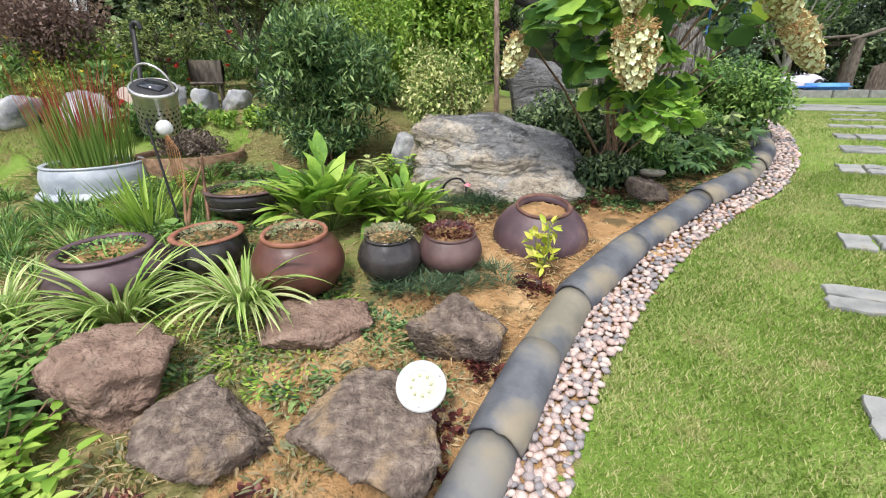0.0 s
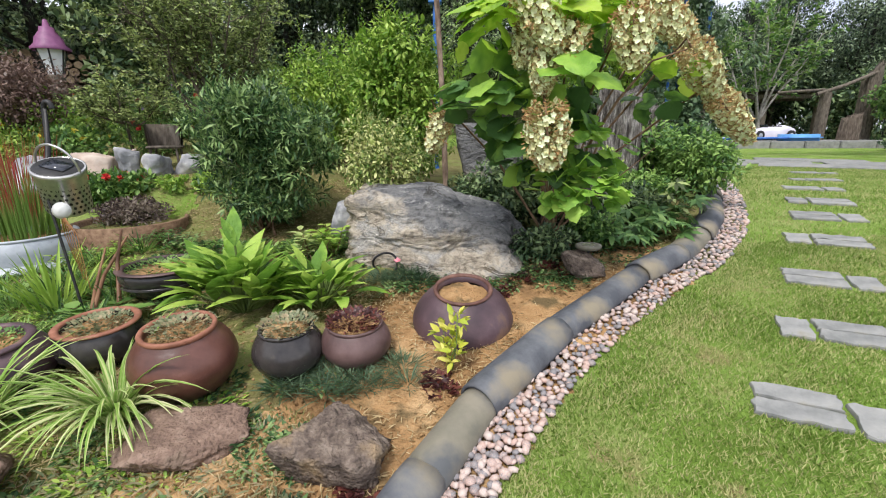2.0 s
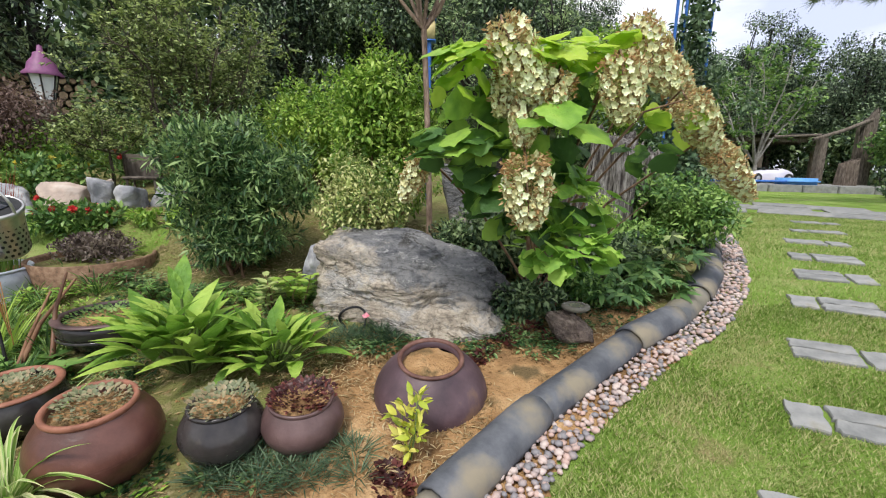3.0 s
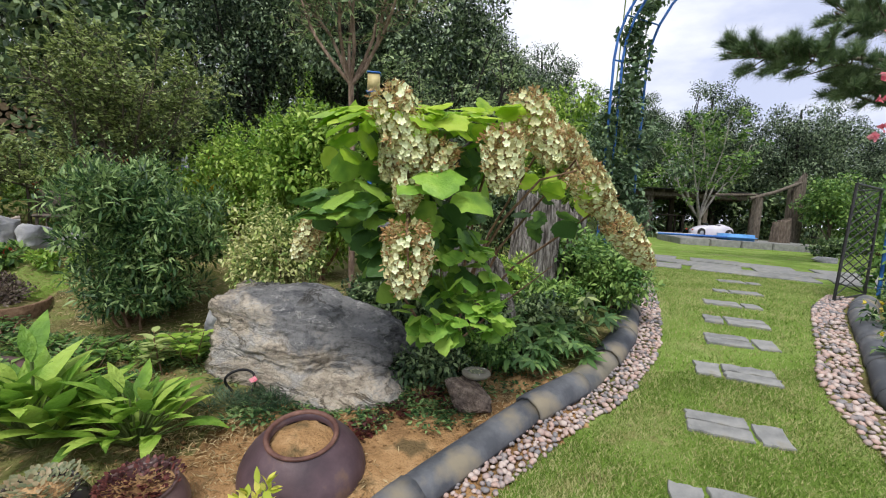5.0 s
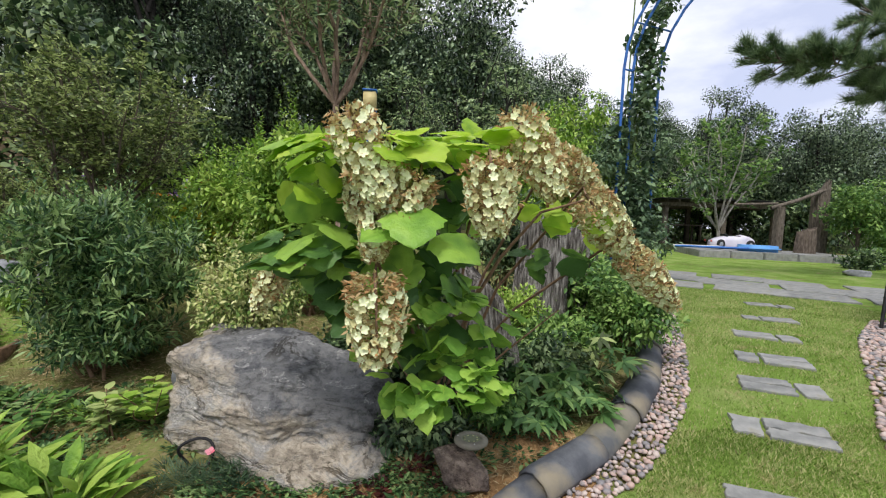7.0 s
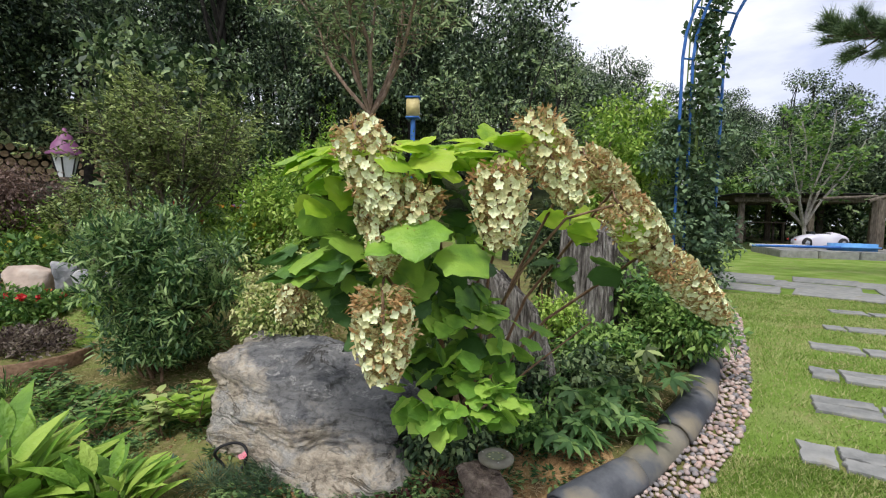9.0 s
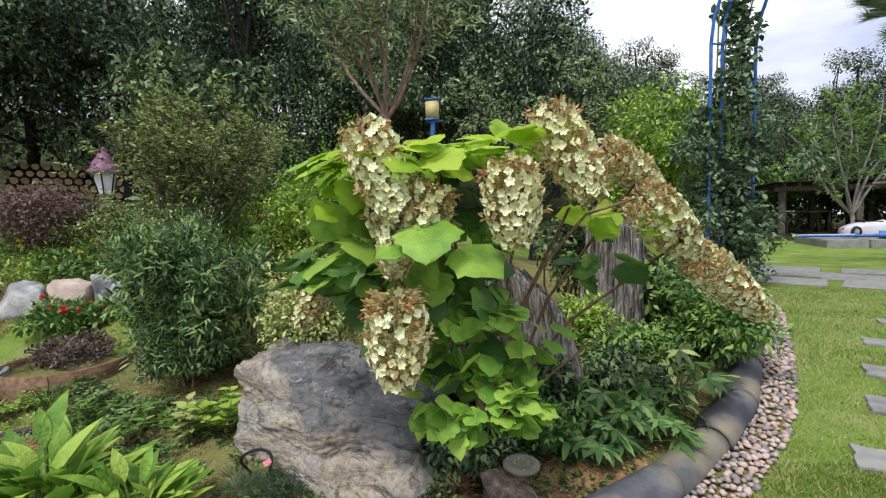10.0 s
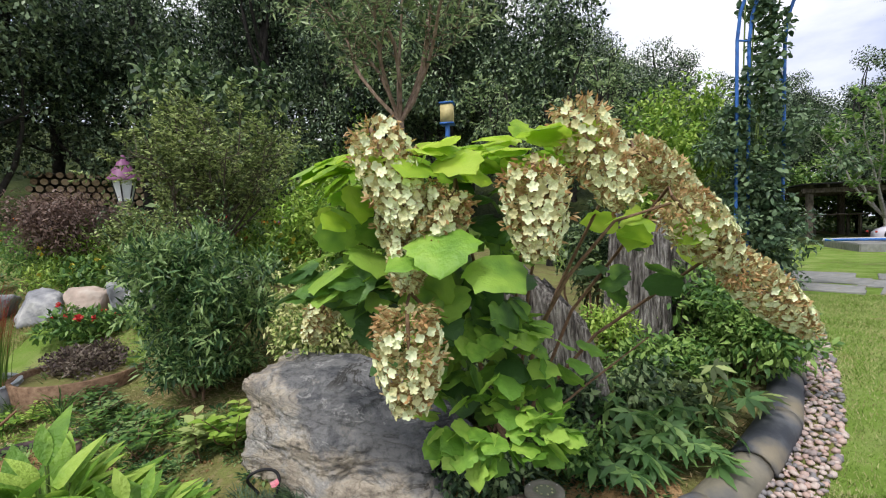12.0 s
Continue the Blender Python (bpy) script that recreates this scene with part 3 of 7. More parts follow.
def scatter(shape, origin, axis, normal, size):
    """Copies of a leaf shape at origins, along axes, facing normals, as joined arrays."""
    v, f = shape
    axis = unit(axis)
    side = unit(np.cross(normal, axis))
    up = np.cross(axis, side)
    size = np.asarray(size, float)
    if size.ndim == 1:
        size = np.repeat(size[:, None], 3, axis=1)
    w = (axis[:, None, :] * (v[None, :, 0, None] * size[:, None, 0, None])
         + side[:, None, :] * (v[None, :, 1, None] * size[:, None, 1, None])
         + up[:, None, :] * (v[None, :, 2, None] * size[:, None, 2, None]) + origin[:, None, :])
    n = len(origin)
    ff = f[None] + (np.arange(n) * len(v))[:, None, None]
    return w.reshape(-1, 3), ff.reshape(-1, f.shape[1])


def rand_unit(n):
    return unit(rng.normal(size=(n, 3)))


def blobs_points(blobs, n, shell=0.55):
    """n points spread in a set of ellipsoids (centre, radii), denser outside, and the way out of each."""
    blobs = list(blobs)
    w = np.array([r[0] * r[1] + r[1] * r[2] + r[0] * r[2] for c, r in blobs])
    pick = rng.choice(len(blobs), n, p=w / w.sum())
    d = rand_unit(n)
    rad = shell + (1 - shell) * rng.random(n) ** 0.6
    c = np.array([b[0] for b in blobs])[pick]
    r = np.array([b[1] for b in blobs])[pick]
    return c + d * r * rad[:, None], unit(d / r)


def clump_blobs(centre, radii, n, size, seed):
    """Smaller ellipsoids that make up an uneven crown."""
    g = np.random.default_rng(seed)
    out = []
    for _ in range(n):
        d = unit(g.normal(size=3))
        k = g.random() ** 0.45
        c = np.array(centre) + d * np.array(radii) * k * 0.85
        s = size * (0.6 + 0.8 * g.random())
        out.append((c, np.array([s, s, s * (0.6 + 0.3 * g.random())])))
    return out


def foliage(name, blobs, n, size, shape, material, parent, label="", droop=0.2, shell=0.5, outward=0.7, floor=None):
    p, out = blobs_points(blobs, n, shell)
    axis = unit(out * outward + rand_unit(n) * 0.8 + np.array([0, 0, -droop]))
    normal = unit(out * 0.5 + np.array([0, 0, 1.0]) + rand_unit(n) * 0.5)
    s = size * (0.6 + 0.8 * rng.random(n))
    if floor is not None:
        keep = p[:, 2] > floor
        p, axis, normal, s = p[keep], axis[keep], normal[keep], s[keep]
    v, f = scatter(shape, p, axis, normal, s)
    return part_np(name, v, f, material, parent, label)


def limb(start, end, r0, r1, bend=0.1, steps=6, segs=6):
    a, b = np.array(start, float), np.array(end, float)
    t = np.linspace(0, 1, steps)[:, None]
    off = rng.normal(size=3) * bend * np.linalg.norm(b - a)
    pts = a + (b - a) * t + off * np.sin(np.pi * t)
    return tube_arrays(pts, np.linspace(r0, r1, steps), segs)


def rock(name, x, y, dims, material, label, category="rock", seed=1, planes=9, sink=0.2, rough=0.06, rz=0.0, subdiv=4, hard=18.0, group="", own=None, z=None, pits=0.15, steps=0.0):
    """A faceted rock: a ball cut by planes, then roughened."""
    g = np.random.default_rng(seed)
    bm = bmesh.new()
    bmesh.ops.create_icosphere(bm, subdivisions=subdiv, radius=1)
    if own is None:
        nrm = unit(g.normal(size=(planes, 3)) * np.array([1, 1, 0.8]))
        dst = 0.55 + 0.35 * g.random(planes)
        nrm = np.concatenate([nrm, unit(np.array([[0.12, -0.18, 1.0]]))])
        dst = np.append(dst, 0.5)
    else:
        nrm, dst = unit(np.array([o[:3] for o in own], float)), np.array([o[3] for o in own], float)
    for v in bm.verts:
        d = np.array(v.co)
        q = np.clip(nrm @ d / dst, 1e-3, None)
        r = 1 / (np.sum(q ** hard) ** (1 / hard))
        r = min(r, 1.25)
        p = Vector(d * r)
        q3 = p + Vector((seed * 3.1, 0, 0))
        ridge = 1 - abs(noise.noise(Vector((q3.x * 1.4, q3.y * 1.4, q3.z * 3.6)))) * 2
        r *= 1 + rough * (noise.fractal(q3 * 2.2, 1.0, 2.0, 5) + 0.4 * noise.noise(q3 * 8) + pits * (noise.noise(q3 * 20) + 0.6 * noise.noise(q3 * 38)) + 0.35 * ridge - 0.2 + steps * round(3 * noise.noise(Vector((q3.x * 1.9, q3.y * 1.9, q3.z * 3.0)))) / 3)
        v.co = Vector(d * r)
    lo = min(v.co.z for v in bm.verts)
    hi = max(v.co.z for v in bm.verts)
    for v in bm.verts:
        v.co.x *= dims[0] / 2
        v.co.y *= dims[1] / 2
        v.co.z = (v.co.z - lo) / (hi - lo) * dims[2]
    ob = part(name, bm, material)
    ob.matrix_world = pose(x, y, (gz(x, y) if z is None else z) - sink * dims[2], 0, 0, rz)
    return tagged(ob, label, category, group)

# ---- ground ----
EDGE = [(-0.55, -1.6), (-0.30, -0.2), (-0.06, 0.43), (0.09, 0.71), (0.165, 0.86), (0.335, 1.175), (0.54, 1.46), (0.86, 1.83), (1.385, 2.28), (1.69, 2.49),
        (1.90, 2.70), (2.13, 2.98), (2.36, 3.40), (2.62, 3.95), (2.95, 4.65), (3.12, 5.3), (3.05, 6.0), (2.6, 6.6)]
EDGE_RIGHT = [(2.55, 0.6), (2.75, 1.5), (3.02, 2.26), (3.36, 2.67), (4.03, 3.43), (4.75, 4.05)]


def along(points, step):
    """Evenly spaced places on a smooth line through points, with the way it goes."""
    pts = np.array(points, float)
    fine = []
    n = len(pts)
    for i in range(n - 1):
        p0, p1, p2, p3 = pts[max(i - 1, 0)], pts[i], pts[i + 1], pts[min(i + 2, n - 1)]
        for t in np.linspace(0, 1, 20, endpoint=False):
            fine.append(0.5 * (2 * p1 + (p2 - p0) * t + (2 * p0 - 5 * p1 + 4 * p2 - p3) * t * t + (3 * p1 - p0 - 3 * p2 + p3) * t ** 3))
    fine = np.array(fine + [pts[-1]])
    d = np.r_[0, np.cumsum(np.linalg.norm(np.diff(fine, axis=0), axis=1))]
    s = np.arange(0, d[-1], step)
    out = np.c_[np.interp(s, d, fine[:, 0]), np.interp(s, d, fine[:, 1])]
    way = unit(np.gradient(out, axis=0))
    return out, way


EDGE_LINE, EDGE_WAY = along(EDGE, 0.05)
RIGHT_LINE, RIGHT_WAY = along(EDGE_RIGHT, 0.05)


def beside(x, y, line, way):
    """Signed distance from a line: plus to its right."""
    x, y = np.atleast_1d(x), np.atleast_1d(y)
    out = np.empty(len(x))
    for i in range(0, len(x), 20000):
        p = np.c_[x[i:i + 20000], y[i:i + 20000]]
        d = np.linalg.norm(p[:, None, :] - line[None], axis=2)
        k = d.argmin(axis=1)
        rel = p - line[k]
        out[i:i + 20000] = d[np.arange(len(p)), k] * np.sign(rel[:, 0] * way[k, 1] - rel[:, 1] * way[k, 0])
    return out


def in_lawn(x, y):
    """True where the ground is mown grass."""
    x, y = np.atleast_1d(x), np.atleast_1d(y)
    a = beside(x, y, EDGE_LINE, EDGE_WAY) > 0.19
    b = beside(x, y, RIGHT_LINE, RIGHT_WAY) < -0.19
    near = a & (b | (y > 4.2) | (y < 0.5))
    near |= (y > 6.3) & (x > 1.6) & (x > 3.0 - 0.2 * (y - 6.3))
    patch = ((x + 3.3) / 1.7) ** 2 + ((y - 3.60) / 0.42) ** 2 < 1
    return (near & (y < 16) & (x < 16)) | patch


def axis_steps(lo, a, b, hi, fine, coarse):
    """Grid lines: fine between a and b, wider outside."""
    left = a - np.cumsum(coarse * 1.35 ** np.arange(40))
    right = b + np.cumsum(coarse * 1.35 ** np.arange(40))
    return np.r_[[lo], left[left > lo][::-1], np.arange(a, b + 1e-6, fine), right[right < hi], [hi]]


gx = axis_steps(-900, -3.2, 5.0, 900, 0.045, 0.08)
gy = axis_steps(-900, -1.2, 6.6, 900, 0.045, 0.08)
GX, GY = np.meshgrid(gx, gy)
px, py = GX.ravel(), GY.ravel()
lawn_v = in_lawn(px, py)
bumps = np.array([noise.noise(Vector((a * 3, b * 3, 0))) * 0.018 + noise.noise(Vector((a * 11, b * 11, 3))) * 0.012 if -4 < a < 6 and -2 < b < 8 else 0.0
                  for a, b in zip(px, py)])
dist_edge = beside(np.clip(px, -5, 8), np.clip(py, -2, 8), EDGE_LINE, EDGE_WAY)
mound = np.where((dist_edge < 0) & (px > -3) & (py < 6), 0.02 + 0.02 * np.clip(-dist_edge - 0.1, 0, 1.0), 0.0)
pz = ground_z(px, py) + np.where(lawn_v, bumps * 0.35, bumps) + mound
nx, ny = len(gx), len(gy)
ii = (np.arange(ny - 1)[:, None] * nx + np.arange(nx - 1)[None]).ravel()
quads = np.c_[ii, ii + 1, ii + nx + 1, ii + nx]
gme = mesh_np("ground", np.c_[px, py, pz], quads, True)
for key in ("bed", "lawn", "soil", "hill"):
    gme.materials.append(M[key])
cx, cy = px[quads].mean(axis=1), py[quads].mean(axis=1)
kind = np.zeros(len(quads), np.int32)
kind[in_lawn(cx, cy)] = 1
sandy = (kind == 0) & (beside(np.clip(cx, -5, 8), np.clip(cy, -2, 8), EDGE_LINE, EDGE_WAY) > -0.75 - 0.15 * np.sin(cx * 7)) & (cy < 2.6) & (cy > 0.3) & (cx > -0.55) & (cx < 1.6)
kind[sandy] = 2
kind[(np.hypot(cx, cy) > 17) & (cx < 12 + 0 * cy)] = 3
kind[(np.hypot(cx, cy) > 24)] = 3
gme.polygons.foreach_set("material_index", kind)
ground = tagged(new("ground", gme), "sloping garden ground of sandy soil, moss and mown lawn", "ground", kind="structure")


def lift(x, y):
    """Ground height with the raised bed."""
    d = float(beside(x, y, EDGE_LINE, EDGE_WAY)[0])
    return gz(x, y) + (0.02 + 0.02 * min(max(-d - 0.1, 0), 1.0) if d < 0 and x > -3 and y < 6 else 0)


# ---- roof-tile edging ----
TILE_EDGING = thing("tile_edging", 0, 0, 0, "curved border of half-buried grey clay roof tiles along the bed", "edging")


def roof_tile_mesh(length, radius, seed, key):
    """A half-round clay tile, thick-walled and slightly tapered, along y."""
    g = np.random.default_rng(seed)
    bm = bmesh.new()
    rows, segs = 8, 14
    grid = []
    for layer, dr in ((0, 0.0), (1, -0.017)):
        rr = []
        for i in range(rows + 1):
            y = (i / rows - 0.5) * length
            taper = 1.03 - 0.06 * i / rows
            line = []
            for j in range(segs + 1):
                a = math.pi * (j / segs) * 1.1 - 0.05 * math.pi
                r = (radius + dr) * taper * (1 + 0.012 * noise.noise(Vector((j * 0.4, i * 0.6, seed))))
                if i in (0, rows) and layer == 0:
                    r -= 0.004
                yy = y + 0.006 * noise.noise(Vector((j * 0.7, seed * 2.3, i)))
                line.append(bm.verts.new((r * math.cos(a), yy, r * math.sin(a) * 0.92)))
            rr.append(line)
        grid.append(rr)
    o, n = grid
    for i in range(rows):
        for j in range(segs):
            bm.faces.new((o[i][j], o[i + 1][j], o[i + 1][j + 1], o[i][j + 1]))
            bm.faces.new((n[i][j], n[i][j + 1], n[i + 1][j + 1], n[i + 1][j]))
    for j in range(segs):
        bm.faces.new((o[0][j], o[0][j + 1], n[0][j + 1], n[0][j]))
        bm.faces.new((o[rows][j], n[rows][j], n[rows][j + 1], o[rows][j + 1]))
    for i in range(rows):
        bm.faces.new((o[i][0], n[i][0], n[i + 1][0], o[i + 1][0]))
        bm.faces.new((o[i][segs], o[i + 1][segs], n[i + 1][segs], n[i][segs]))
    me = bpy.data.meshes.new("roof_tile")
    bm.to_mesh(me)
    bm.free()
    me.materials.append(M[key])
    for p in me.polygons:
        p.use_smooth = True
    return me


def lay_tile(a, b, seed, parent, radius=0.077, up=0.0, key="tile"):
    a, b = np.array(a), np.array(b)
    za, zb = gz(*a) + up, gz(*b) + up
    length = math.dist((*a, za), (*b, zb)) * 1.03
    ob = attach("roof_tile", roof_tile_mesh(length, radius, seed, key), parent)
    mid = (a + b) / 2
    turn = math.degrees(math.atan2(b[1] - a[1], b[0] - a[0])) - 90
    rise = math.degrees(math.atan2(zb - za, math.dist(a, b)))
    ob.matrix_world = pose(mid[0], mid[1], (za + zb) / 2, rise, 3 * math.sin(seed * 2.1), turn)
    return ob


JOINTS = [(-0.45, -0.75), (-0.31, -0.35), (-0.19, 0.05), (-0.06, 0.43), (0.162, 0.86), (0.335, 1.175), (0.515, 1.455), (0.86, 1.83), (1.37, 2.265),
          (1.66, 2.46), (1.90, 2.70), (2.13, 2.98), (2.33, 3.35), (2.50, 3.70), (2.66, 4.05), (2.83, 4.4), (2.98, 4.75), (3.09, 5.1), (3.12, 5.5), (3.02, 5.9)]
for i, (a, b) in enumerate(zip(JOINTS, JOINTS[1:])):
    ob = lay_tile(a, b, i + 1, TILE_EDGING, 0.080 if i % 2 == 0 else 0.074, up=0.012 + (0.006 if i % 2 == 0 else 0), key="tile_tan" if i in (5, 9, 14) else "tile")

TILE_EDGING_FAR = thing("tile_edging", 0, 0, 0, "border of dark clay roof tiles across the lawn", "edging")
rp_pts, _ = along(EDGE_RIGHT, 0.36)
for i, (a, b) in enumerate(zip(rp_pts, rp_pts[1:])):
    off = np.array([0.07, -0.04])
    lay_tile(a + off, b + off, i + 40, TILE_EDGING_FAR, 0.085, up=0.02)

# ---- pebble strips ----


def pebble_mesh(seed):
    bm = bmesh.new()
    bmesh.ops.create_icosphere(bm, subdivisions=1, radius=0.5)
    g = np.random.default_rng(seed)
    sx, sy, sz = 1.0, 0.62 + 0.3 * g.random(), 0.42 + 0.25 * g.random()
    for v in bm.verts:
        k = 1 + 0.14 * noise.noise(v.co * 2.4 + Vector((seed, 0, 0)))
        v.co = Vector((v.co.x * sx * k, v.co.y * sy * k, v.co.z * sz * k))
    me = bpy.data.meshes.new("pebble")
    bm.to_mesh(me)
    bm.free()
    me.materials.append(M["pebble"])
    for p in me.polygons:
        p.use_smooth = True
    return me


PEBBLE_MESHES = [pebble_mesh(s) for s in range(10)]


def pebble_spots(line, way, side, inner, outer, gap, seed):
    """Places for pebbles in a strip beside a line, no two closer than gap."""
    g = np.random.default_rng(seed)
    spots, cells = [], {}
    for _ in range(26000):
        k = g.integers(0, len(line))
        d = inner + (outer - inner) * g.random()
        nrm = np.array([way[k, 1], -way[k, 0]]) * side
        p = line[k] + nrm * d + way[k] * (g.random() - 0.5) * 0.05
        c = (int(p[0] // gap), int(p[1] // gap))
        if any(math.dist(p, q) < gap for i in (-1, 0, 1) for j in (-1, 0, 1) for q in cells.get((c[0] + i, c[1] + j), ())):
            continue
        cells.setdefault(c, []).append(p)
        spots.append(p)
    return spots


PEBBLE_STRIP = thing("pebble_strip", 0, 0, 0, "strip of pale pink and grey river pebbles beside the tile edging", "pebbles")
spots = [p for p in pebble_spots(EDGE_LINE, EDGE_WAY, 1, 0.055, 0.20, 0.0245, 3) if p[1] > 0.2]
spots += [p for p in pebble_spots(EDGE_LINE, EDGE_WAY, 1, 0.055, 0.195, 0.026, 4) if p[1] > 0.2]
spots += [p for p in pebble_spots(EDGE_LINE, EDGE_WAY, 1, 0.055, 0.20, 0.0235, 6) if 0.2 < p[1] < 1.5]
spots.sort(key=lambda p: abs(p[1] - 1.0))
loose = []
for i, p in enumerate(spots):
    size = 0.024 + 0.018 * rng.random() ** 1.5
    m = pose(p[0], p[1], gz(*p) + 0.008 + 0.010 * rng.random(), rng.normal() * 16, rng.normal() * 16, rng.random() * 360) @ Matrix.Diagonal((size, size, size, 1))
    me = PEBBLE_MESHES[i % 10]
    if i < 300:
        ob = attach("pebble", me, PEBBLE_STRIP)
        ob.matrix_world = m
    else:
        v = np.array([(m @ w.co)[:] for w in me.vertices])
        loose.append((v, np.array([q.vertices[:] for q in me.polygons])))
spots_r = pebble_spots(RIGHT_LINE, RIGHT_WAY, -1, 0.03, 0.20, 0.028, 5)
loose_r = []
for i, p in enumerate(spots_r):
    size = 0.03 + 0.022 * rng.random()
    m = pose(p[0], p[1], gz(*p) + 0.010 + 0.010 * rng.random(), rng.normal() * 14, rng.normal() * 14, rng.random() * 360) @ Matrix.Diagonal((size, size, size, 1))
    me = PEBBLE_MESHES[i % 10]
    loose_r.append((np.array([(m @ w.co)[:] for w in me.vertices]), np.array([q.vertices[:] for q in me.polygons])))
v, f = join(loose)
tagged(part_np("pebble_bed", v, f, M["pebbles"], PEBBLE_STRIP, smooth=True), kind="stuff")
v, f = join(loose_r)
tagged(part_np("pebble_bank", v, f, M["pebbles"], None, smooth=True), "pale river pebbles along the far lawn edge", "pebbles", kind="stuff")

# ---- stepping stones ----


def slab(x, y, sx, sy, turn, seed, parent, thick=0.026, up=0.002):
    """A split paving stone with a worn outline, lying on the slope."""
    g = np.random.default_rng(seed)
    bm = bmesh.new()
    ring = []
    for cxx, cyy, ex, ey in ((-1, -1, 1, 0), (1, -1, 0, 1), (1, 1, -1, 0), (-1, 1, 0, -1)):
        for t in np.linspace(0, 1, 5, endpoint=False):
            ring.append(((cxx + ex * 2 * t) * sx / 2 + g.normal() * 0.0035, (cyy + ey * 2 * t) * sy / 2 + g.normal() * 0.0035))
    top = [bm.verts.new((a * 0.975, b * 0.96, thick / 2 + g.normal() * 0.0012)) for a, b in ring]
    mid = [bm.verts.new((a, b, thick / 2 - 0.006)) for a, b in ring]
    low = [bm.verts.new((a, b, -thick)) for a, b in ring]
    bm.faces.new(top)
    n = len(ring)
    for i in range(n):
        j = (i + 1) % n
        bm.faces.new((mid[i], mid[j], top[j], top[i]))
        bm.faces.new((low[i], low[j], mid[j], mid[i]))
    ob = part("slab", bm, M["slab"], parent, smooth=False)
    rx = math.degrees(math.atan((gz(x, y + 0.1) - gz(x, y - 0.1)) / 0.2))
    ry = -math.degrees(math.atan((gz(x + 0.1, y) - gz(x - 0.1, y)) / 0.2))
    ob.matrix_world = pose(x, y, gz(x, y) + up, rx, ry, 0) @ pose(0, 0, 0, 0, 0, turn)
    return ob


STEPS = thing("stepping_stone_path", 0, 0, 0, "row of grey split stepping stones set in the lawn", "stepping stones")
# x, y of the row's middle, the side on which its short stone lies
STONE_ROWS = [(0.86, 0.30, 1), (1.30, 0.86, -1), (1.56, 1.36, 1), (1.90, 1.75, -1), (2.20, 2.14, 1), (2.51, 2.57, -1), (2.79, 2.92, 1), (2.99, 3.24, -1), (3.27, 3.66, 1),
              (3.70, 4.18, -1), (4.20, 4.82, 1)]
for i, (x, y, s) in enumerate(STONE_ROWS):
    x += 0.03
    turn = -21 - 1.5 * (i % 3)
    c, sn = math.cos(radians(turn)), math.sin(radians(turn))

    def spot(u, w):
        return x + u * c - w * sn, y + u * sn + w * c
    slab(*spot(-s * 0.066, 0.040), 0.238, 0.074, turn + 1.2, 10 * i + 1, STEPS)
    slab(*spot(-s * 0.069, -0.040), 0.244, 0.076, turn - 1, 10 * i + 2, STEPS)
    slab(*spot(s * 0.130, -0.010), 0.112, 0.14, turn + 3 * s, 10 * i + 3, STEPS)

FLAGS = thing("flagstone_path", 0, 0, 0, "broad grey flagstone path crossing the lawn", "paving")
for i in range(30):
    u = i // 3
    w = i % 3
    x = 3.5 + 0.62 * u + 0.35 * w + 0.1 * math.sin(i * 3.3)
    y = 6.75 - 0.42 * u + 0.55 * w + 0.06 * math.sin(i * 1.7)
    slab(x, y, 0.73 + 0.05 * math.sin(i * 2.1), 0.61 + 0.04 * math.cos(i), -33 + 3 * math.sin(i * 5.1), 300 + i, FLAGS, thick=0.03, up=0.004)

# ---- boulder ----
rock("boulder", 0.262, 2.665, (1.14, 0.74, 0.53), M["boulder"], "large grey veined limestone boulder with a cream face", "boulder", seed=5, sink=0.18, rough=0.064, subdiv=6, rz=-20, hard=40, pits=0.3, steps=1.7,
     own=[(-0.10, -1, 0.16, 0.64), (-1, -0.1, 0.08, 0.80), (1, -0.15, 0.35, 0.82), (0.50, -0.05, 1, 0.62), (0.02, -0.12, 1, 0.66), (0, 1, 0.2, 0.7), (0, 0, -1, 0.7), (0.62, -0.8, 0.35, 0.74), (-0.75, -0.8, 0.0, 0.84), (0.15, -0.85, 0.62, 0.70)])
rock("rock", -0.25, 3.0, (0.24, 0.20, 0.34), M["pale_rock"], "small grey rock beside the large boulder", seed=8, rz=20)
rock("rock", 0.72, 3.55, (0.5, 0.4, 0.80), M["boulder"], "dark upright grey rock behind the boulder", seed=12, rz=10)

# ---- lava rocks ----
rock("lava_rock", -0.98, 1.06, (0.40, 0.46, 0.28), M["lava_red"], "reddish brown porous lava rock on the soil", seed=21, rz=25, sink=0.2, rough=0.10, subdiv=5, pits=0.5)
rock("lava_rock", -0.64, 0.89, (0.36, 0.29, 0.20), M["lava"], "dark grey porous lava rock half buried in soil", seed=22, rz=10, sink=0.25, rough=0.10, subdiv=5, pits=0.55)
rock("lava_rock", -0.17, 0.86, (0.40, 0.38, 0.24), M["lava"], "dark porous lava rock with sandy crust", seed=23, rz=-12, sink=0.3, rough=0.10, subdiv=5, pits=0.55)
rock("lava_rock", -0.43, 1.30, (0.38, 0.25, 0.17), M["lava_red"], "brown porous lava rock below the jars", seed=24, rz=20, sink=0.25, rough=0.10, subdiv=5, pits=0.5)
rock("lava_rock", 0.04, 1.22, (0.30, 0.24, 0.25), M["lava"], "dark brown pitted lava rock on sandy soil", seed=31, rz=8, sink=0.25, rough=0.12, subdiv=5, pits=0.6)
rock("lava_rock", 1.11, 2.31, (0.21, 0.18, 0.17), M["lava"], "small dark lava rock by the tile edging", seed=26, rz=10, sink=0.2, rough=0.09)

# ---- jars ----


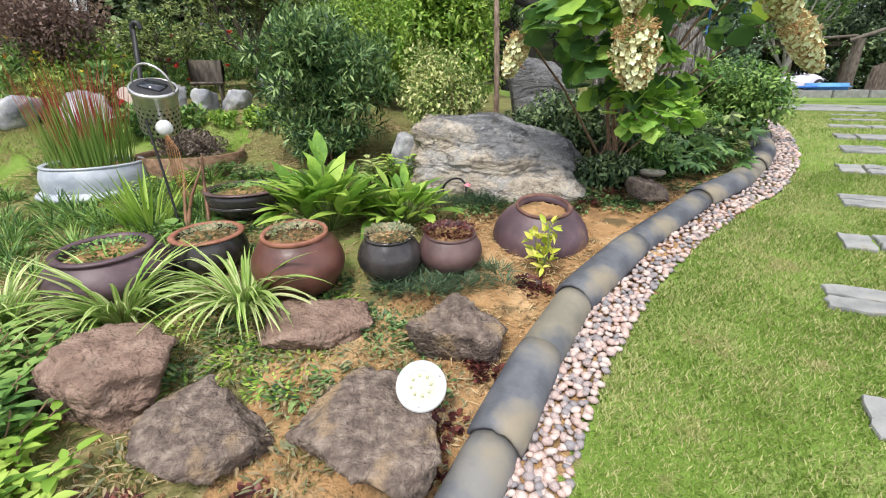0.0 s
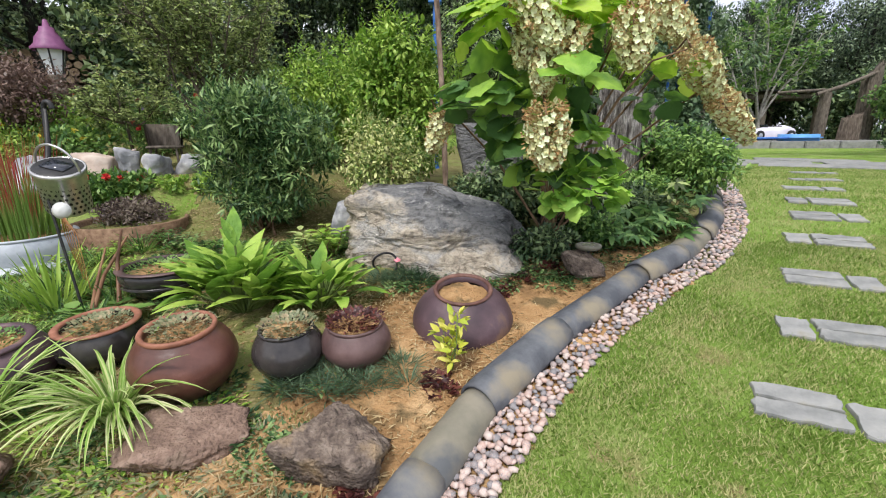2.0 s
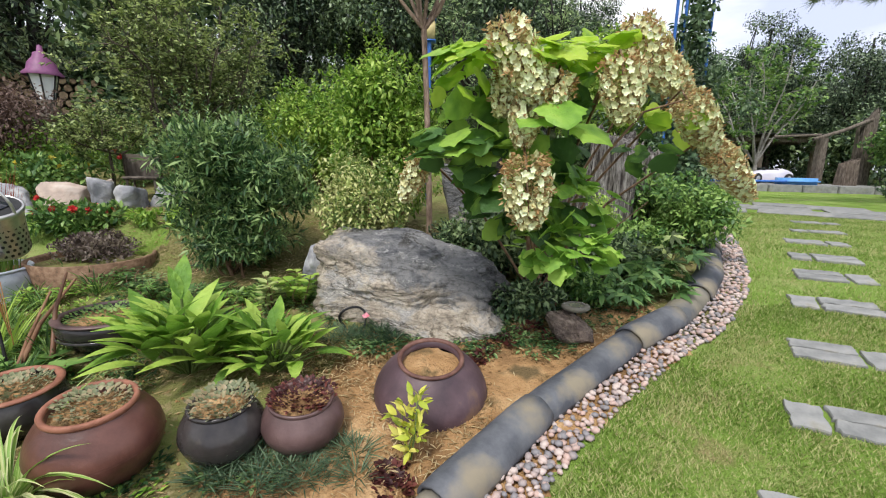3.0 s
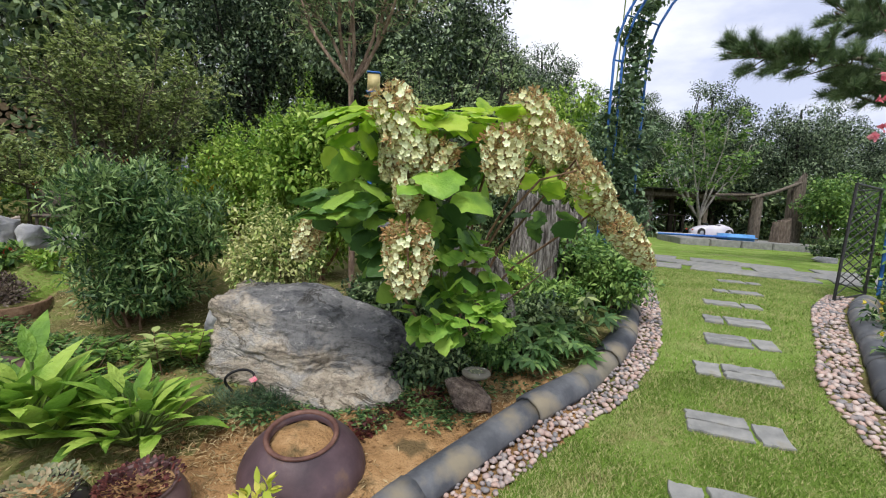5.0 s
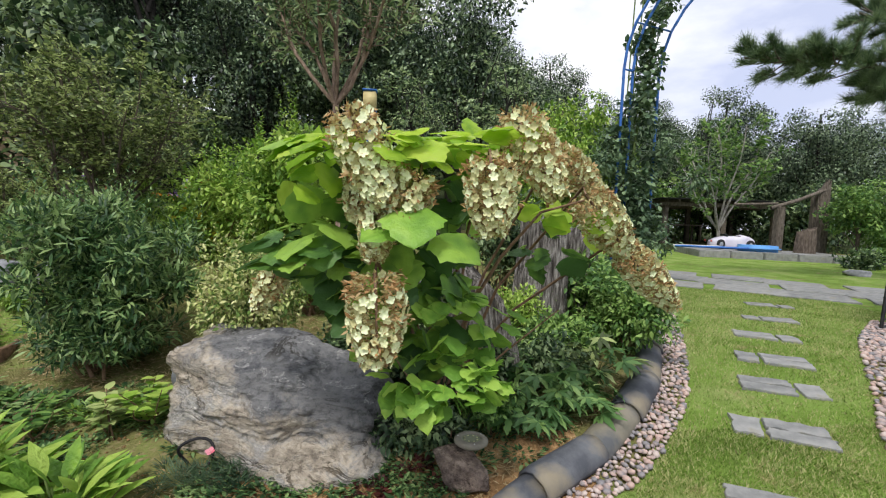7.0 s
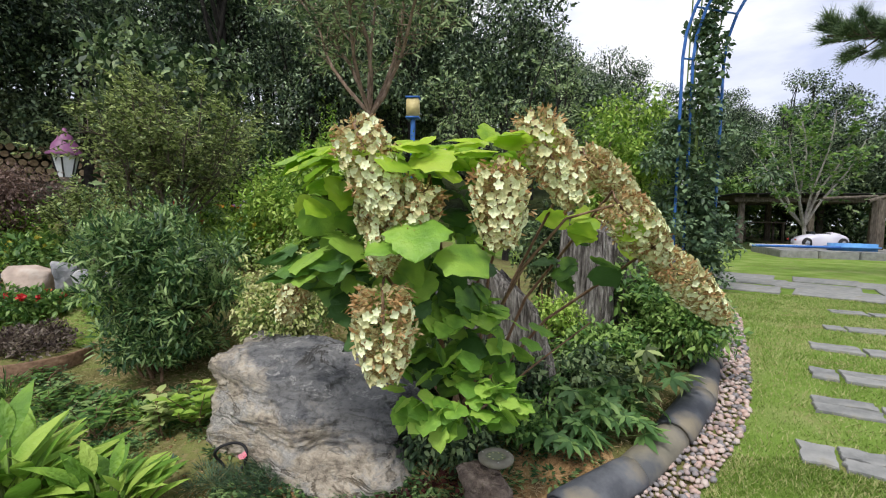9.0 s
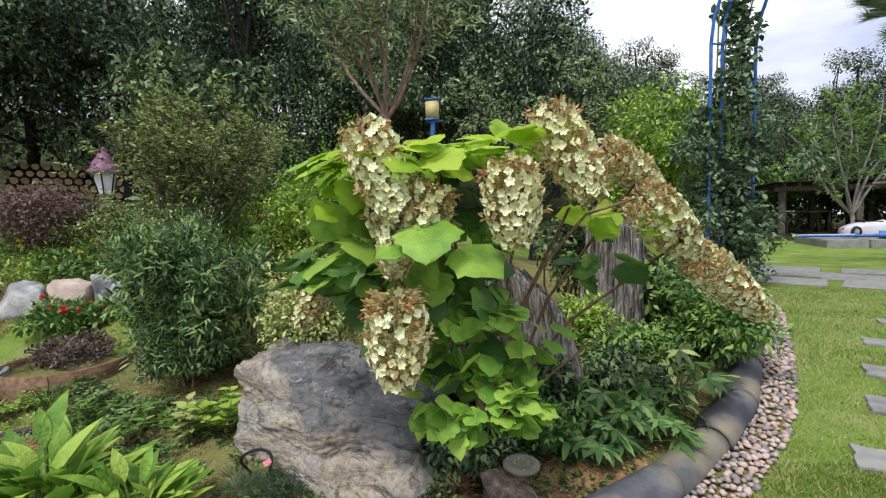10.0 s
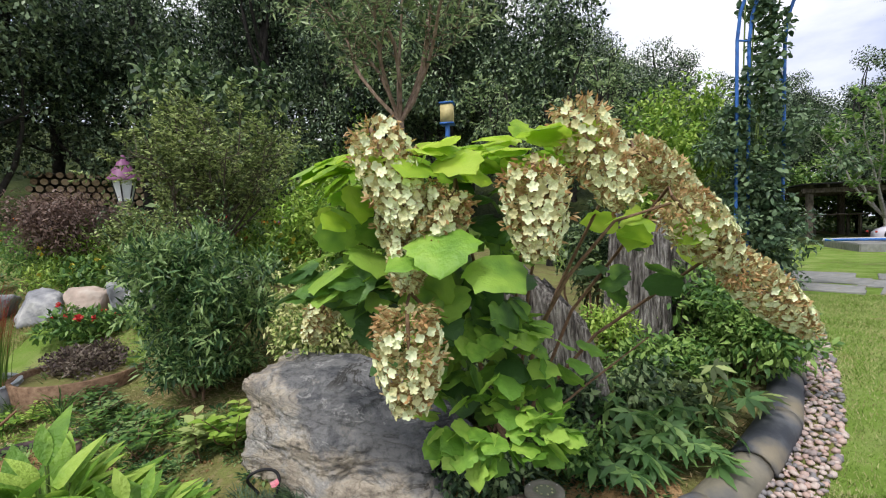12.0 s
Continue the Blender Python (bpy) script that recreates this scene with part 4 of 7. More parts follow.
def jar(name, x, y, r, h, rim_r, material, rim_material, label, tilt=0.0, belly=0.55, soil_drop=0.02, lean=0.0, foot=0.55, lip=1.0):
    """A bellied clay jar with a rolled rim and soil inside."""
    t = thing(name, x, y, lift(x, y) - 0.015, label, "jar", "clay jars in the bed")
    prof = [(0.0, 0.0), (r * foot, 0.0)]
    for i in range(1, 17):
        u = i / 16
        if u < belly:
            k = foot + (1 - foot) * math.sin(u / belly * math.pi / 2) ** 0.85
        else:
            w = (u - belly) / (1 - belly)
            k = rim_r / r + (1 - rim_r / r) * math.cos(w * math.pi / 2) ** 0.9
        prof.append((r * k, h * u * 0.94))
    prof += [(rim_r * 0.97, h * 0.965), (rim_r * 0.90, h * 0.965), (rim_r * 0.90, h * 0.80)]
    part("body", lathe(prof, 48), material, t)
    rim = [(rim_r * 0.91, h * 0.935), (rim_r * 1.00, h * 0.925), (rim_r * (1 + 0.09 * lip), h * 0.955), (rim_r * (1 + 0.10 * lip), h * 0.985), (rim_r * (1 + 0.03 * lip), h * 1.01), (rim_r * 0.94, h * 1.005), (rim_r * 0.89, h * 0.97), (rim_r * 0.91, h * 0.935)]
    part("rim", lathe(rim, 48), rim_material, t, "rolled clay rim")
    for zz in (0.50, 0.53) if foot < 0.9 else ():
        k = r * 1.002
        part("ridge", lathe([(k * 0.985, h * zz - 0.004), (k * 1.004, h * zz), (k * 0.985, h * zz + 0.004)], 48), material, t)
    bm = lathe([(0.001, 0.012), (rim_r * 0.18, 0.011), (rim_r * 0.36, 0.008), (rim_r * 0.54, 0.005), (rim_r * 0.74, 0.0), (rim_r * 0.94, -0.006)], 36)
    for v in bm.verts:
        v.co.z += h * 0.96 - soil_drop + 0.012 * noise.noise(v.co * 34) + 0.008 * noise.noise(v.co * 90)
    part("soil", bm, M["soil"], t, "dry sandy soil")
    t.matrix_world = t.matrix_world @ pose(0, 0, 0, tilt, lean, 0)
    return t


jar("jar", -0.560, 1.600, 0.180, 0.262, 0.122, M["jar_red"], M["rim_red"], "russet glazed round clay jar planted with sedum", tilt=5, lip=0.5)
jar("jar", -0.205, 1.675, 0.134, 0.195, 0.096, M["jar_black"], M["jar_black"], "glossy black clay jar planted with sedum", tilt=4, soil_drop=0.005, lip=0.6)
jar("jar", 0.045, 1.725, 0.136, 0.172, 0.106, M["jar_brown"], M["jar_brown"], "plum brown clay jar planted with dark sedum", tilt=5, soil_drop=0.0, lip=0.2)
jar("jar", 0.472, 1.955, 0.222, 0.178, 0.122, M["jar_violet"], M["rim_dark"], "half-buried violet brown clay jar filled with sand", tilt=12, belly=0.10, foot=0.98, soil_drop=0.028, lip=0.45)
jar("jar", -1.36, 1.62, 0.235, 0.22, 0.165, M["jar_violet"], M["jar_violet"], "wide dark plum clay jar among striped grass", tilt=3)
jar("jar", -1.03, 1.80, 0.16, 0.18, 0.14, M["jar_black"], M["rim_red"], "small dark clay pot with a rusty rim", tilt=3)
jar("bowl", -1.10, 2.36, 0.21, 0.165, 0.20, M["jar_black"], M["jar_brown"], "low dark brown clay bowl planted with sedum", belly=0.85)
BASIN = jar("basin", -2.36, 2.90, 0.31, 0.20, 0.285, M["basin"], M["basin"], "wide pale grey glazed basin planted with red grass", belly=0.62, foot=0.97, lip=0.3)
part("base_flange", lathe([(0.29, 0.055), (0.315, 0.040), (0.345, 0.022), (0.352, 0.008), (0.34, 0.0), (0.28, 0.0)], 48), M["basin"], BASIN, "flared grey base")

# ---- shrubs ----


def shrub(name, x, y, radii, n, size, shape, material, label, clumps=26, clump=0.3, base=0.0, seed=1, stems=7, lean=(0, 0), stem_mat="stem", droop=0.15, shell=0.45, outward=0.7, category="shrub", shoots=0):
    t = thing(name, x, y, lift(x, y), label, category)
    cz = base + radii[2]
    centre = (lean[0], lean[1], cz)
    blobs = clump_blobs(centre, radii, clumps, clump, seed)
    for _ in range(stems):
        b = blobs[rng.integers(0, len(blobs))][0]
        s = (rng.normal() * 0.05, rng.normal() * 0.05, -0.03)
        v, f = limb(s, b, 0.010 + 0.004 * radii[2], 0.003, 0.12)
        part_np("stem", v, f, M[stem_mat], t, smooth=True)
    foliage("foliage", blobs, n, size, shape, material, t, droop=droop, shell=shell, outward=outward, floor=0.01)
    for k in range(shoots):
        c, r = blobs[rng.integers(0, len(blobs))]
        if c[2] < cz * 0.9:
            continue
        out = unit(np.array([c[0] - lean[0], c[1] - lean[1], 0.0]) * 0.6 + np.array([0, 0, 0.8]) + rng.normal(size=3) * 0.15)
        m = 16
        u = np.linspace(0.05, 1, m)
        ln_ = (0.16 + 0.16 * rng.random()) * radii[2] * 1.8
        p = c + out * (u * ln_)[:, None] + out * r[2] * 0.6
        a = np.arange(m) * 2.4
        ax = np.c_[np.cos(a), np.sin(a), 0.9 + 0 * a]
        v, f = scatter(shape, p, ax, np.c_[-np.cos(a), -np.sin(a), 1 + 0 * a], size * (1.05 - 0.5 * u))
        part_np("shoot", v, f, material, t)
    return t


shrub("shrub", -0.86, 3.20, (0.54, 0.46, 0.58), 17000, 0.052, LEAF_SLIM, M["olive"], "dense grey-green narrow-leaved shrub behind the boulder", clumps=100, clump=0.12, seed=3, base=-0.05, droop=-0.2, shoots=110, shell=0.2)
shrub("shrub", -0.02, 3.12, (0.28, 0.22, 0.36), 9500, 0.027, LEAF, M["varieg"], "cream variegated small-leaved shrub", clumps=44, clump=0.12, seed=4, base=0.05, shoots=30, shell=0.5)
shrub("shrub", 0.05, 4.0, (0.52, 0.42, 0.66), 15000, 0.045, LEAF, M["lime"], "tall fresh green leafy shrub", clumps=64, clump=0.18, seed=5, base=0.1, shoots=90, shell=0.5)
shrub("shrub", -0.75, 4.9, (0.75, 0.5, 0.62), 14000, 0.045, LEAF, M["lime"], "light green rounded garden shrub", clumps=60, clump=0.20, seed=6, shoots=70, shell=0.5)
shrub("shrub", 2.20, 3.42, (0.30, 0.34, 0.22), 7500, 0.036, LEAF, M["mid"], "low bright green bush by the tile edging", clumps=24, clump=0.14, seed=7, base=0.02)
shrub("shrub", 2.05, 3.85, (0.34, 0.34, 0.30), 3600, 0.055, LEAF, M["mid"], "green leafy bush at the bed's end", clumps=24, clump=0.16, seed=37, base=0.02)
shrub("shrub", 0.62, 2.98, (0.26, 0.16, 0.22), 4200, 0.028, LEAF, M["deep"], "dark low fine-leaved groundcover by the boulder", clumps=24, clump=0.11, seed=18)
shrub("shrub", 1.52, 4.0, (0.24, 0.22, 0.36), 3600, 0.04, LEAF, M["deep"], "dark green dwarf conifer", clumps=20, clump=0.14, seed=27, base=0.2)
shrub("shrub", 1.50, 3.35, (0.16, 0.12, 0.14), 1800, 0.026, LEAF, M["lime"], "small yellow-green cushion plant by the stumps", clumps=14, clump=0.07, seed=28, base=0.12, stems=3)

shrub("shrub", 1.74, 3.26, (0.30, 0.18, 0.11), 3600, 0.036, LEAF, M["mid"], "low green leafy cover beside the stumps", clumps=24, clump=0.10, seed=57, stems=4)
shrub("shrub", 1.62, 3.02, (0.22, 0.16, 0.09), 2600, 0.034, LEAF, M["deep"], "low dark leafy cover beneath the bush", clumps=20, clump=0.09, seed=58, stems=4)
shrub("shrub", 1.15, 2.86, (0.22, 0.16, 0.16), 3000, 0.036, LEAF, M["deep"], "dark leafy undergrowth beneath the hydrangea", clumps=20, clump=0.11, seed=59, stems=4)
shrub("shrub", 0.85, 2.95, (0.22, 0.16, 0.22), 3000, 0.036, LEAF, M["deep"], "dark leafy undergrowth behind the boulder", clumps=20, clump=0.12, seed=60, stems=4)

shrub("shrub", 0.96, 2.52, (0.20, 0.11, 0.08), 2200, 0.03, LEAF, M["deep"], "dark low cover at the foot of the hydrangea", clumps=20, clump=0.08, seed=62, stems=4)
shrub("shrub", 1.24, 2.60, (0.15, 0.11, 0.10), 2200, 0.028, LEAF, M["mid"], "low green cover behind the disc light", clumps=18, clump=0.07, seed=63, stems=4)

# ---- oakleaf hydrangea ----


def toothed_leaf(width, seed):
    """A broad lobed, toothed leaf with a folded midrib, as a mesh."""
    g = np.random.default_rng(seed)
    half = []
    xs = [0.0, 0.04, 0.15, 0.22, 0.34, 0.41, 0.54, 0.60, 0.74, 0.80, 0.91, 1.0]
    ws = [0.03, 0.26, 0.44, 0.42, 0.52, 0.47, 0.49, 0.41, 0.37, 0.26, 0.14, 0.0]
    for x, w in zip(xs, ws):
        half.append((x, w * width * (1 + 0.08 * g.normal())))
    v, f = [], []
    curl = 0.10 + 0.16 * g.random()
    for x, w in half:
        z = -curl * x * x
        e = z + 0.10 * w - 0.25 * w * w + 0.02 * g.normal()
        v += [(x, w, e), (x + 0.02, w * 0.5, z + 0.05 * w + 0.012), (x, 0, z), (x + 0.02, -w * 0.5, z + 0.05 * w + 0.012), (x, -w, e)]
    for i in range(len(half) - 1):
        for k in range(4):
            a = i * 5 + k
            f.append((a, a + 5, a + 6, a + 1))
    return mesh_np("leaf", np.array(v), np.array(f), True)


def leaf_set(material, widths, seed):
    out = []
    for i, w in enumerate(widths):
        me = toothed_leaf(w, seed + i)
        me.materials.append(material)
        out.append(me)
    return out


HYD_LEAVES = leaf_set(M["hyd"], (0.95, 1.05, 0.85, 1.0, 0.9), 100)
# lighter copies for the crown, their sunlit look held in the colour
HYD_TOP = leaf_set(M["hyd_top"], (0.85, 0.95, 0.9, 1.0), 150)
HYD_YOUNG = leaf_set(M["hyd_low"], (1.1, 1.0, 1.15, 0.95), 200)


def leaf_object(me, where, axis, normal, size, parent, name="leaf"):
    ax = Vector(axis).normalized()
    side = Vector(normal).cross(ax).normalized()
    up = ax.cross(side)
    m = Matrix((ax, side, up)).transposed().to_4x4()
    m.translation = Vector(where)
    ob = attach(name, me, parent)
    ob.matrix_basis = m @ Matrix.Diagonal((size, size, size, 1))
    return ob


def floret_shape():
    """Four cupped petals."""
    v, f = [], []
    for k in range(4):
        a = k * math.pi / 2
        c, s = math.cos(a), math.sin(a)
        b = len(v)
        for x, y, z in ((0, 0, 0), (0.32, -0.30, 0.10), (0.55, 0.0, 0.22), (0.32, 0.30, 0.10)):
            v.append((z, x * c - y * s, x * s + y * c))
        f.append((b, b + 1, b + 2, b + 3))
    return np.array(v), np.array(f)


FLORET = floret_shape()


def floret_mesh(seed):
    """A cream floret: a shallow star-shaped cup of four or five broad sepals."""
    gg = np.random.default_rng(seed)
    k = 5 if seed % 2 else 4
    m = k * 4
    v, f = [(0.0, 0, 0)], []
    for ring, (rads, hi) in enumerate((((0.24, 0.26, 0.27, 0.26), 0.05), ((0.40, 0.53, 0.59, 0.53), 0.20))):
        for i in range(m):
            q = 2 * math.pi * i / m
            r = rads[i % 4] * (1 + 0.05 * gg.normal())
            v.append((hi + 0.025 * gg.normal() + (0.05 if ring and i % 4 == 0 else 0), r * math.cos(q), r * math.sin(q)))
    for i in range(m):
        j = (i + 1) % m
        f.append((0, 1 + i, 1 + j, 1 + j))
        f.append((1 + i, 1 + m + i, 1 + m + j, 1 + j))
    me = bpy.data.meshes.new("floret")
    me.from_pydata(v, [], [q if q[2] != q[3] else q[:3] for q in f])
    me.polygons.foreach_set("use_smooth", [True] * len(me.polygons))
    me.materials.append(M["floret"])
    return me


FLORET_MESHES = [floret_mesh(k) for k in range(4)]


def panicle(top, tip, r, parent, label, n=210, rust=0.35):
    """A hanging cone of cream florets with rusty ones near its stalk."""
    top, tip = np.array(top, float), np.array(tip, float)
    ax = tip - top
    ln = np.linalg.norm(ax)
    ax = ax / ln
    a = unit(np.cross(ax, [0.3, 0.9, 0.2]))
    b = np.cross(ax, a)
    k = np.arange(n)
    u = ((k + 0.5) / n) ** 0.9
    ang = k * 2.39996 + rng.normal(size=n) * 0.15
    prof = r * (np.sin(np.pi * np.clip(0.16 + 0.72 * u, 0, 1)) ** 0.7) * (1.10 - 0.36 * u)
    rad = prof * (0.88 + 0.20 * rng.random(n))
    out = a * np.cos(ang)[:, None] + b * np.sin(ang)[:, None]
    p = top + ax * (u * ln)[:, None] + out * rad[:, None]
    axis = unit(out + 0.25 * ax + rand_unit(n) * 0.45)
    size = 0.0205 + 0.006 * rng.random(n)
    rusty = rng.random(n) < np.where(u < 0.22, rust + 0.40, rust * 0.5)
    stalk_v, stalk_f = tube_arrays([top - ax * 0.10 * 0, top + ax * ln * 0.5, tip - ax * 0.03], [0.006, 0.004, 0.002], 5)
    ob = part_np("panicle", stalk_v, stalk_f, M["stem"], parent, label)
    nrm = rand_unit(n)
    for i in np.flatnonzero(~rusty):
        leaf_object(FLORET_MESHES[i % 4], p[i], axis[i], nrm[i], size[i], ob, "floret")
    spots = np.concatenate([np.repeat(p[rusty], 5, axis=0), p[rng.integers(0, n, n)] * 0.92 + (top + ax * ln * 0.5) * 0.08])
    outs = np.concatenate([np.repeat(out[rusty], 5, axis=0), out[rng.integers(0, n, n)]])
    w = len(spots)
    v, f = scatter(LEAF_SLIM, spots + rand_unit(w) * 0.012, unit(outs + rand_unit(w) * 0.8), rand_unit(w), np.c_[0.015 + 0.010 * rng.random(w), 0.026 + 0.01 * rng.random(w), np.full(w, 0.02)])
    tagged(part_np("faded_bloom", v, f, M["floret_rust"], ob, "rusty faded florets"), kind="stuff")
    m = 1100
    u2, a2 = rng.random(m), rng.random(m) * 2 * np.pi
    pr = r * (np.sin(np.pi * np.clip(0.16 + 0.72 * u2, 0, 1)) ** 0.7) * (1.04 - 0.36 * u2)
    o2 = a * np.cos(a2)[:, None] + b * np.sin(a2)[:, None]
    p2 = top + ax * (u2 * ln)[:, None] + o2 * (pr * 0.90 * rng.random(m) ** 0.35)[:, None]
    v, f = scatter(LEAF_CARD, p2, unit(o2 + rand_unit(m) * 0.5), rand_unit(m), 0.013 + 0.009 * rng.random(m))
    tagged(part_np("bud_cluster", v, f, M["bud"], ob), kind="stuff")
    return ob


HYD = thing("hydrangea", 0.98, 2.66, lift(0.98, 2.66), "tall oakleaf hydrangea in bloom with drooping cream panicles", "shrub")
HYD_INV = HYD.matrix_world.inverted()


def hyd_local(p):
    return np.array(HYD_INV @ Vector(p))


PANICLES = [((0.70, 2.03, 1.64), (0.83, 1.96, 1.37), 0.080), ((0.80, 1.98, 1.18), (0.82, 1.93, 0.92), 0.092), ((1.12, 1.99, 1.52), (1.13, 1.95, 1.30), 0.078),
            ((1.22, 2.18, 1.69), (1.34, 2.06, 1.42), 0.078), ((0.92, 2.02, 1.47), (0.85, 2.00, 1.30), 0.066), ((0.80, 2.03, 1.38), (0.79, 2.01, 1.21), 0.058), ((0.40, 2.39, 1.17), (0.33, 2.33, 0.98), 0.056),
            ((1.42, 2.36, 1.60), (1.64, 2.52, 1.46), 0.066), ((1.52, 2.33, 1.45), (1.72, 2.42, 1.24), 0.085), ((1.70, 2.41, 1.26), (1.99, 2.52, 1.01), 0.072), ((0.74, 2.12, 1.50), (0.72, 2.10, 1.33), 0.055)]
tops = []
for i, (a, b, r) in enumerate(PANICLES):
    panicle(hyd_local(a), hyd_local(b), r, HYD, "cream panicle with rusty faded florets", n=(235, 195, 180, 205, 140, 115, 105, 185, 255, 265, 110)[i], rust=0.36 if i == 1 else 0.26 if i in (2, 3, 8) else 0.14)
    tops.append(np.array(a))
base = np.array([0.98, 2.66, lift(0.98, 2.66)])
for a in tops:
    mid = (base + a) / 2 + np.array([0, 0.1, 0.12])
    pts = [hyd_local(base + rng.normal(size=3) * [0.05, 0.05, 0]), hyd_local(mid), hyd_local(a + [0, 0.03, 0.03]), hyd_local(a)]
    v, f = tube_arrays(pts, [0.008, 0.006, 0.005, 0.004], 6)
    part_np("stem", v, f, M["stem"], HYD, smooth=True)


def leaf_cloud(centre, radii, n, size, meshes, parent, tilt, inv, towards=(0.1, -0.8, 0.35), front=0.0, face=0.5, wild=0.45):
    """Large leaves on the outside of an ellipsoid, hanging outwards."""
    k = tries = 0
    taken = []
    while k < n and tries < 40 * n:
        tries += 1
        d = unit(rng.normal(size=3))
        if d @ unit(np.array(towards)) < front:
            continue
        p = np.array(centre) + d * np.array(radii) * (0.75 + 0.3 * rng.random())
        if any(np.linalg.norm(p - q) < size * 0.34 for q in taken):
            continue
        taken.append(p)
        flat = np.array([d[0], d[1], 0]) + rng.normal(size=3) * wild
        axis = unit(flat + np.array([0, 0, -tilt + 0.9 * wild * rng.normal()]))
        normal = unit(np.array([0, 0, 1.0]) + d * face + rng.normal(size=3) * wild)
        q = inv @ Vector(p)
        leaf_object(meshes[rng.integers(0, len(meshes))], q, axis, normal, size * (0.7 + 0.6 * rng.random()), parent)
        k += 1


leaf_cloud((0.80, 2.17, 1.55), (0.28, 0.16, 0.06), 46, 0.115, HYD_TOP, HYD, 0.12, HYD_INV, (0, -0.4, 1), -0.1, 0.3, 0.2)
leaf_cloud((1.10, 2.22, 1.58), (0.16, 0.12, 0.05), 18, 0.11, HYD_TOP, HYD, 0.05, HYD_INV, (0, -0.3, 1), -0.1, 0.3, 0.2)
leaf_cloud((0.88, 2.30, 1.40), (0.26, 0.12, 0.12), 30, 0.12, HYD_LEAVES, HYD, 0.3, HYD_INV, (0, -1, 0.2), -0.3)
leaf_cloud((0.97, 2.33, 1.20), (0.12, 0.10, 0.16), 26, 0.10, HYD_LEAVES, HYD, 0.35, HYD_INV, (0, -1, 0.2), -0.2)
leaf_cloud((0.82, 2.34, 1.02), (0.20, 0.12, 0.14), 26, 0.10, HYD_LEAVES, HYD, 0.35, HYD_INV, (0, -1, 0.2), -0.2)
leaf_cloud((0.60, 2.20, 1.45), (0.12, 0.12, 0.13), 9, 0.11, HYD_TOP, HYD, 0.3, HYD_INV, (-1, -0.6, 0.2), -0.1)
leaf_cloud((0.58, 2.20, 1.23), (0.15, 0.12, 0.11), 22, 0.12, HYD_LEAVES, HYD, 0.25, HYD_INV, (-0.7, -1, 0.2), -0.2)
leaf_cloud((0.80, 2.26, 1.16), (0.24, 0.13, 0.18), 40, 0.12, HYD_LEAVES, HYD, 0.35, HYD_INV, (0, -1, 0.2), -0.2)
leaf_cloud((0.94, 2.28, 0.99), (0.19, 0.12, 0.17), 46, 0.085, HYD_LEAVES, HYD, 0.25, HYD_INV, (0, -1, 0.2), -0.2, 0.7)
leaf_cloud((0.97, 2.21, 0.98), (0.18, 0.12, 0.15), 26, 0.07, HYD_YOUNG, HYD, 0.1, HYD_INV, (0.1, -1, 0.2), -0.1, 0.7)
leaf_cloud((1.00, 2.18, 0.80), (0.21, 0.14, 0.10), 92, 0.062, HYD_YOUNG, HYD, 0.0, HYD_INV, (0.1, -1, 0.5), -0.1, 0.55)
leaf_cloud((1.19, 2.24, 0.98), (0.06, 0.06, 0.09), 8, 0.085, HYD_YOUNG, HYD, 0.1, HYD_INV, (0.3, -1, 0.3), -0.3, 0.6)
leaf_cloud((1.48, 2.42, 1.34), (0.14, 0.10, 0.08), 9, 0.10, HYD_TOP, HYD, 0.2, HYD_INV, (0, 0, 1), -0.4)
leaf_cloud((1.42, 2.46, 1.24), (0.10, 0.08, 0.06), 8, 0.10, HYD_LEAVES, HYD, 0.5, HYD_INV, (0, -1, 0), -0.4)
leaf_object(HYD_YOUNG[0], HYD_INV @ Vector((0.90, 1.98, 1.37)), (0.1, -1, -0.75), (0.0, -0.7, 1), 0.16, HYD)
leaf_object(HYD_YOUNG[1], HYD_INV @ Vector((0.86, 2.00, 1.32)), (-0.7, -0.6, -0.25), (0.0, -0.5, 1), 0.13, HYD)
leaf_object(HYD_LEAVES[1], HYD_INV @ Vector((0.97, 2.02, 1.29)), (0.8, -0.5, -0.3), (0.1, -0.5, 1), 0.16, HYD)
leaf_object(HYD_LEAVES[2], HYD_INV @ Vector((0.60, 2.10, 1.24)), (-0.9, -0.4, -0.1), (0.1, -0.4, 1), 0.17, HYD)
leaf_object(HYD_LEAVES[3], HYD_INV @ Vector((0.58, 2.12, 1.58)), (-1, -0.1, -0.15), (0.1, -0.3, 1), 0.18, HYD)
v, f = tube_arrays([hyd_local((1.06, 2.62, 0.62)), hyd_local((1.12, 2.42, 1.0)), hyd_local((1.22, 2.34, 1.21)), hyd_local((1.36, 2.34, 1.38)), hyd_local((1.52, 2.34, 1.43))], [0.007, 0.007, 0.0065, 0.005, 0.004], 6)
part_np("stem", v, f, M["stem"], HYD, smooth=True)
v, f = tube_arrays([hyd_local((1.05, 2.58, 0.55)), hyd_local((1.28, 2.50, 0.80)), hyd_local((1.50, 2.52, 0.98))], [0.005, 0.004, 0.003], 6)
part_np("stem", v, f, M["stem"], HYD, smooth=True)

# ---- weathered stumps ----


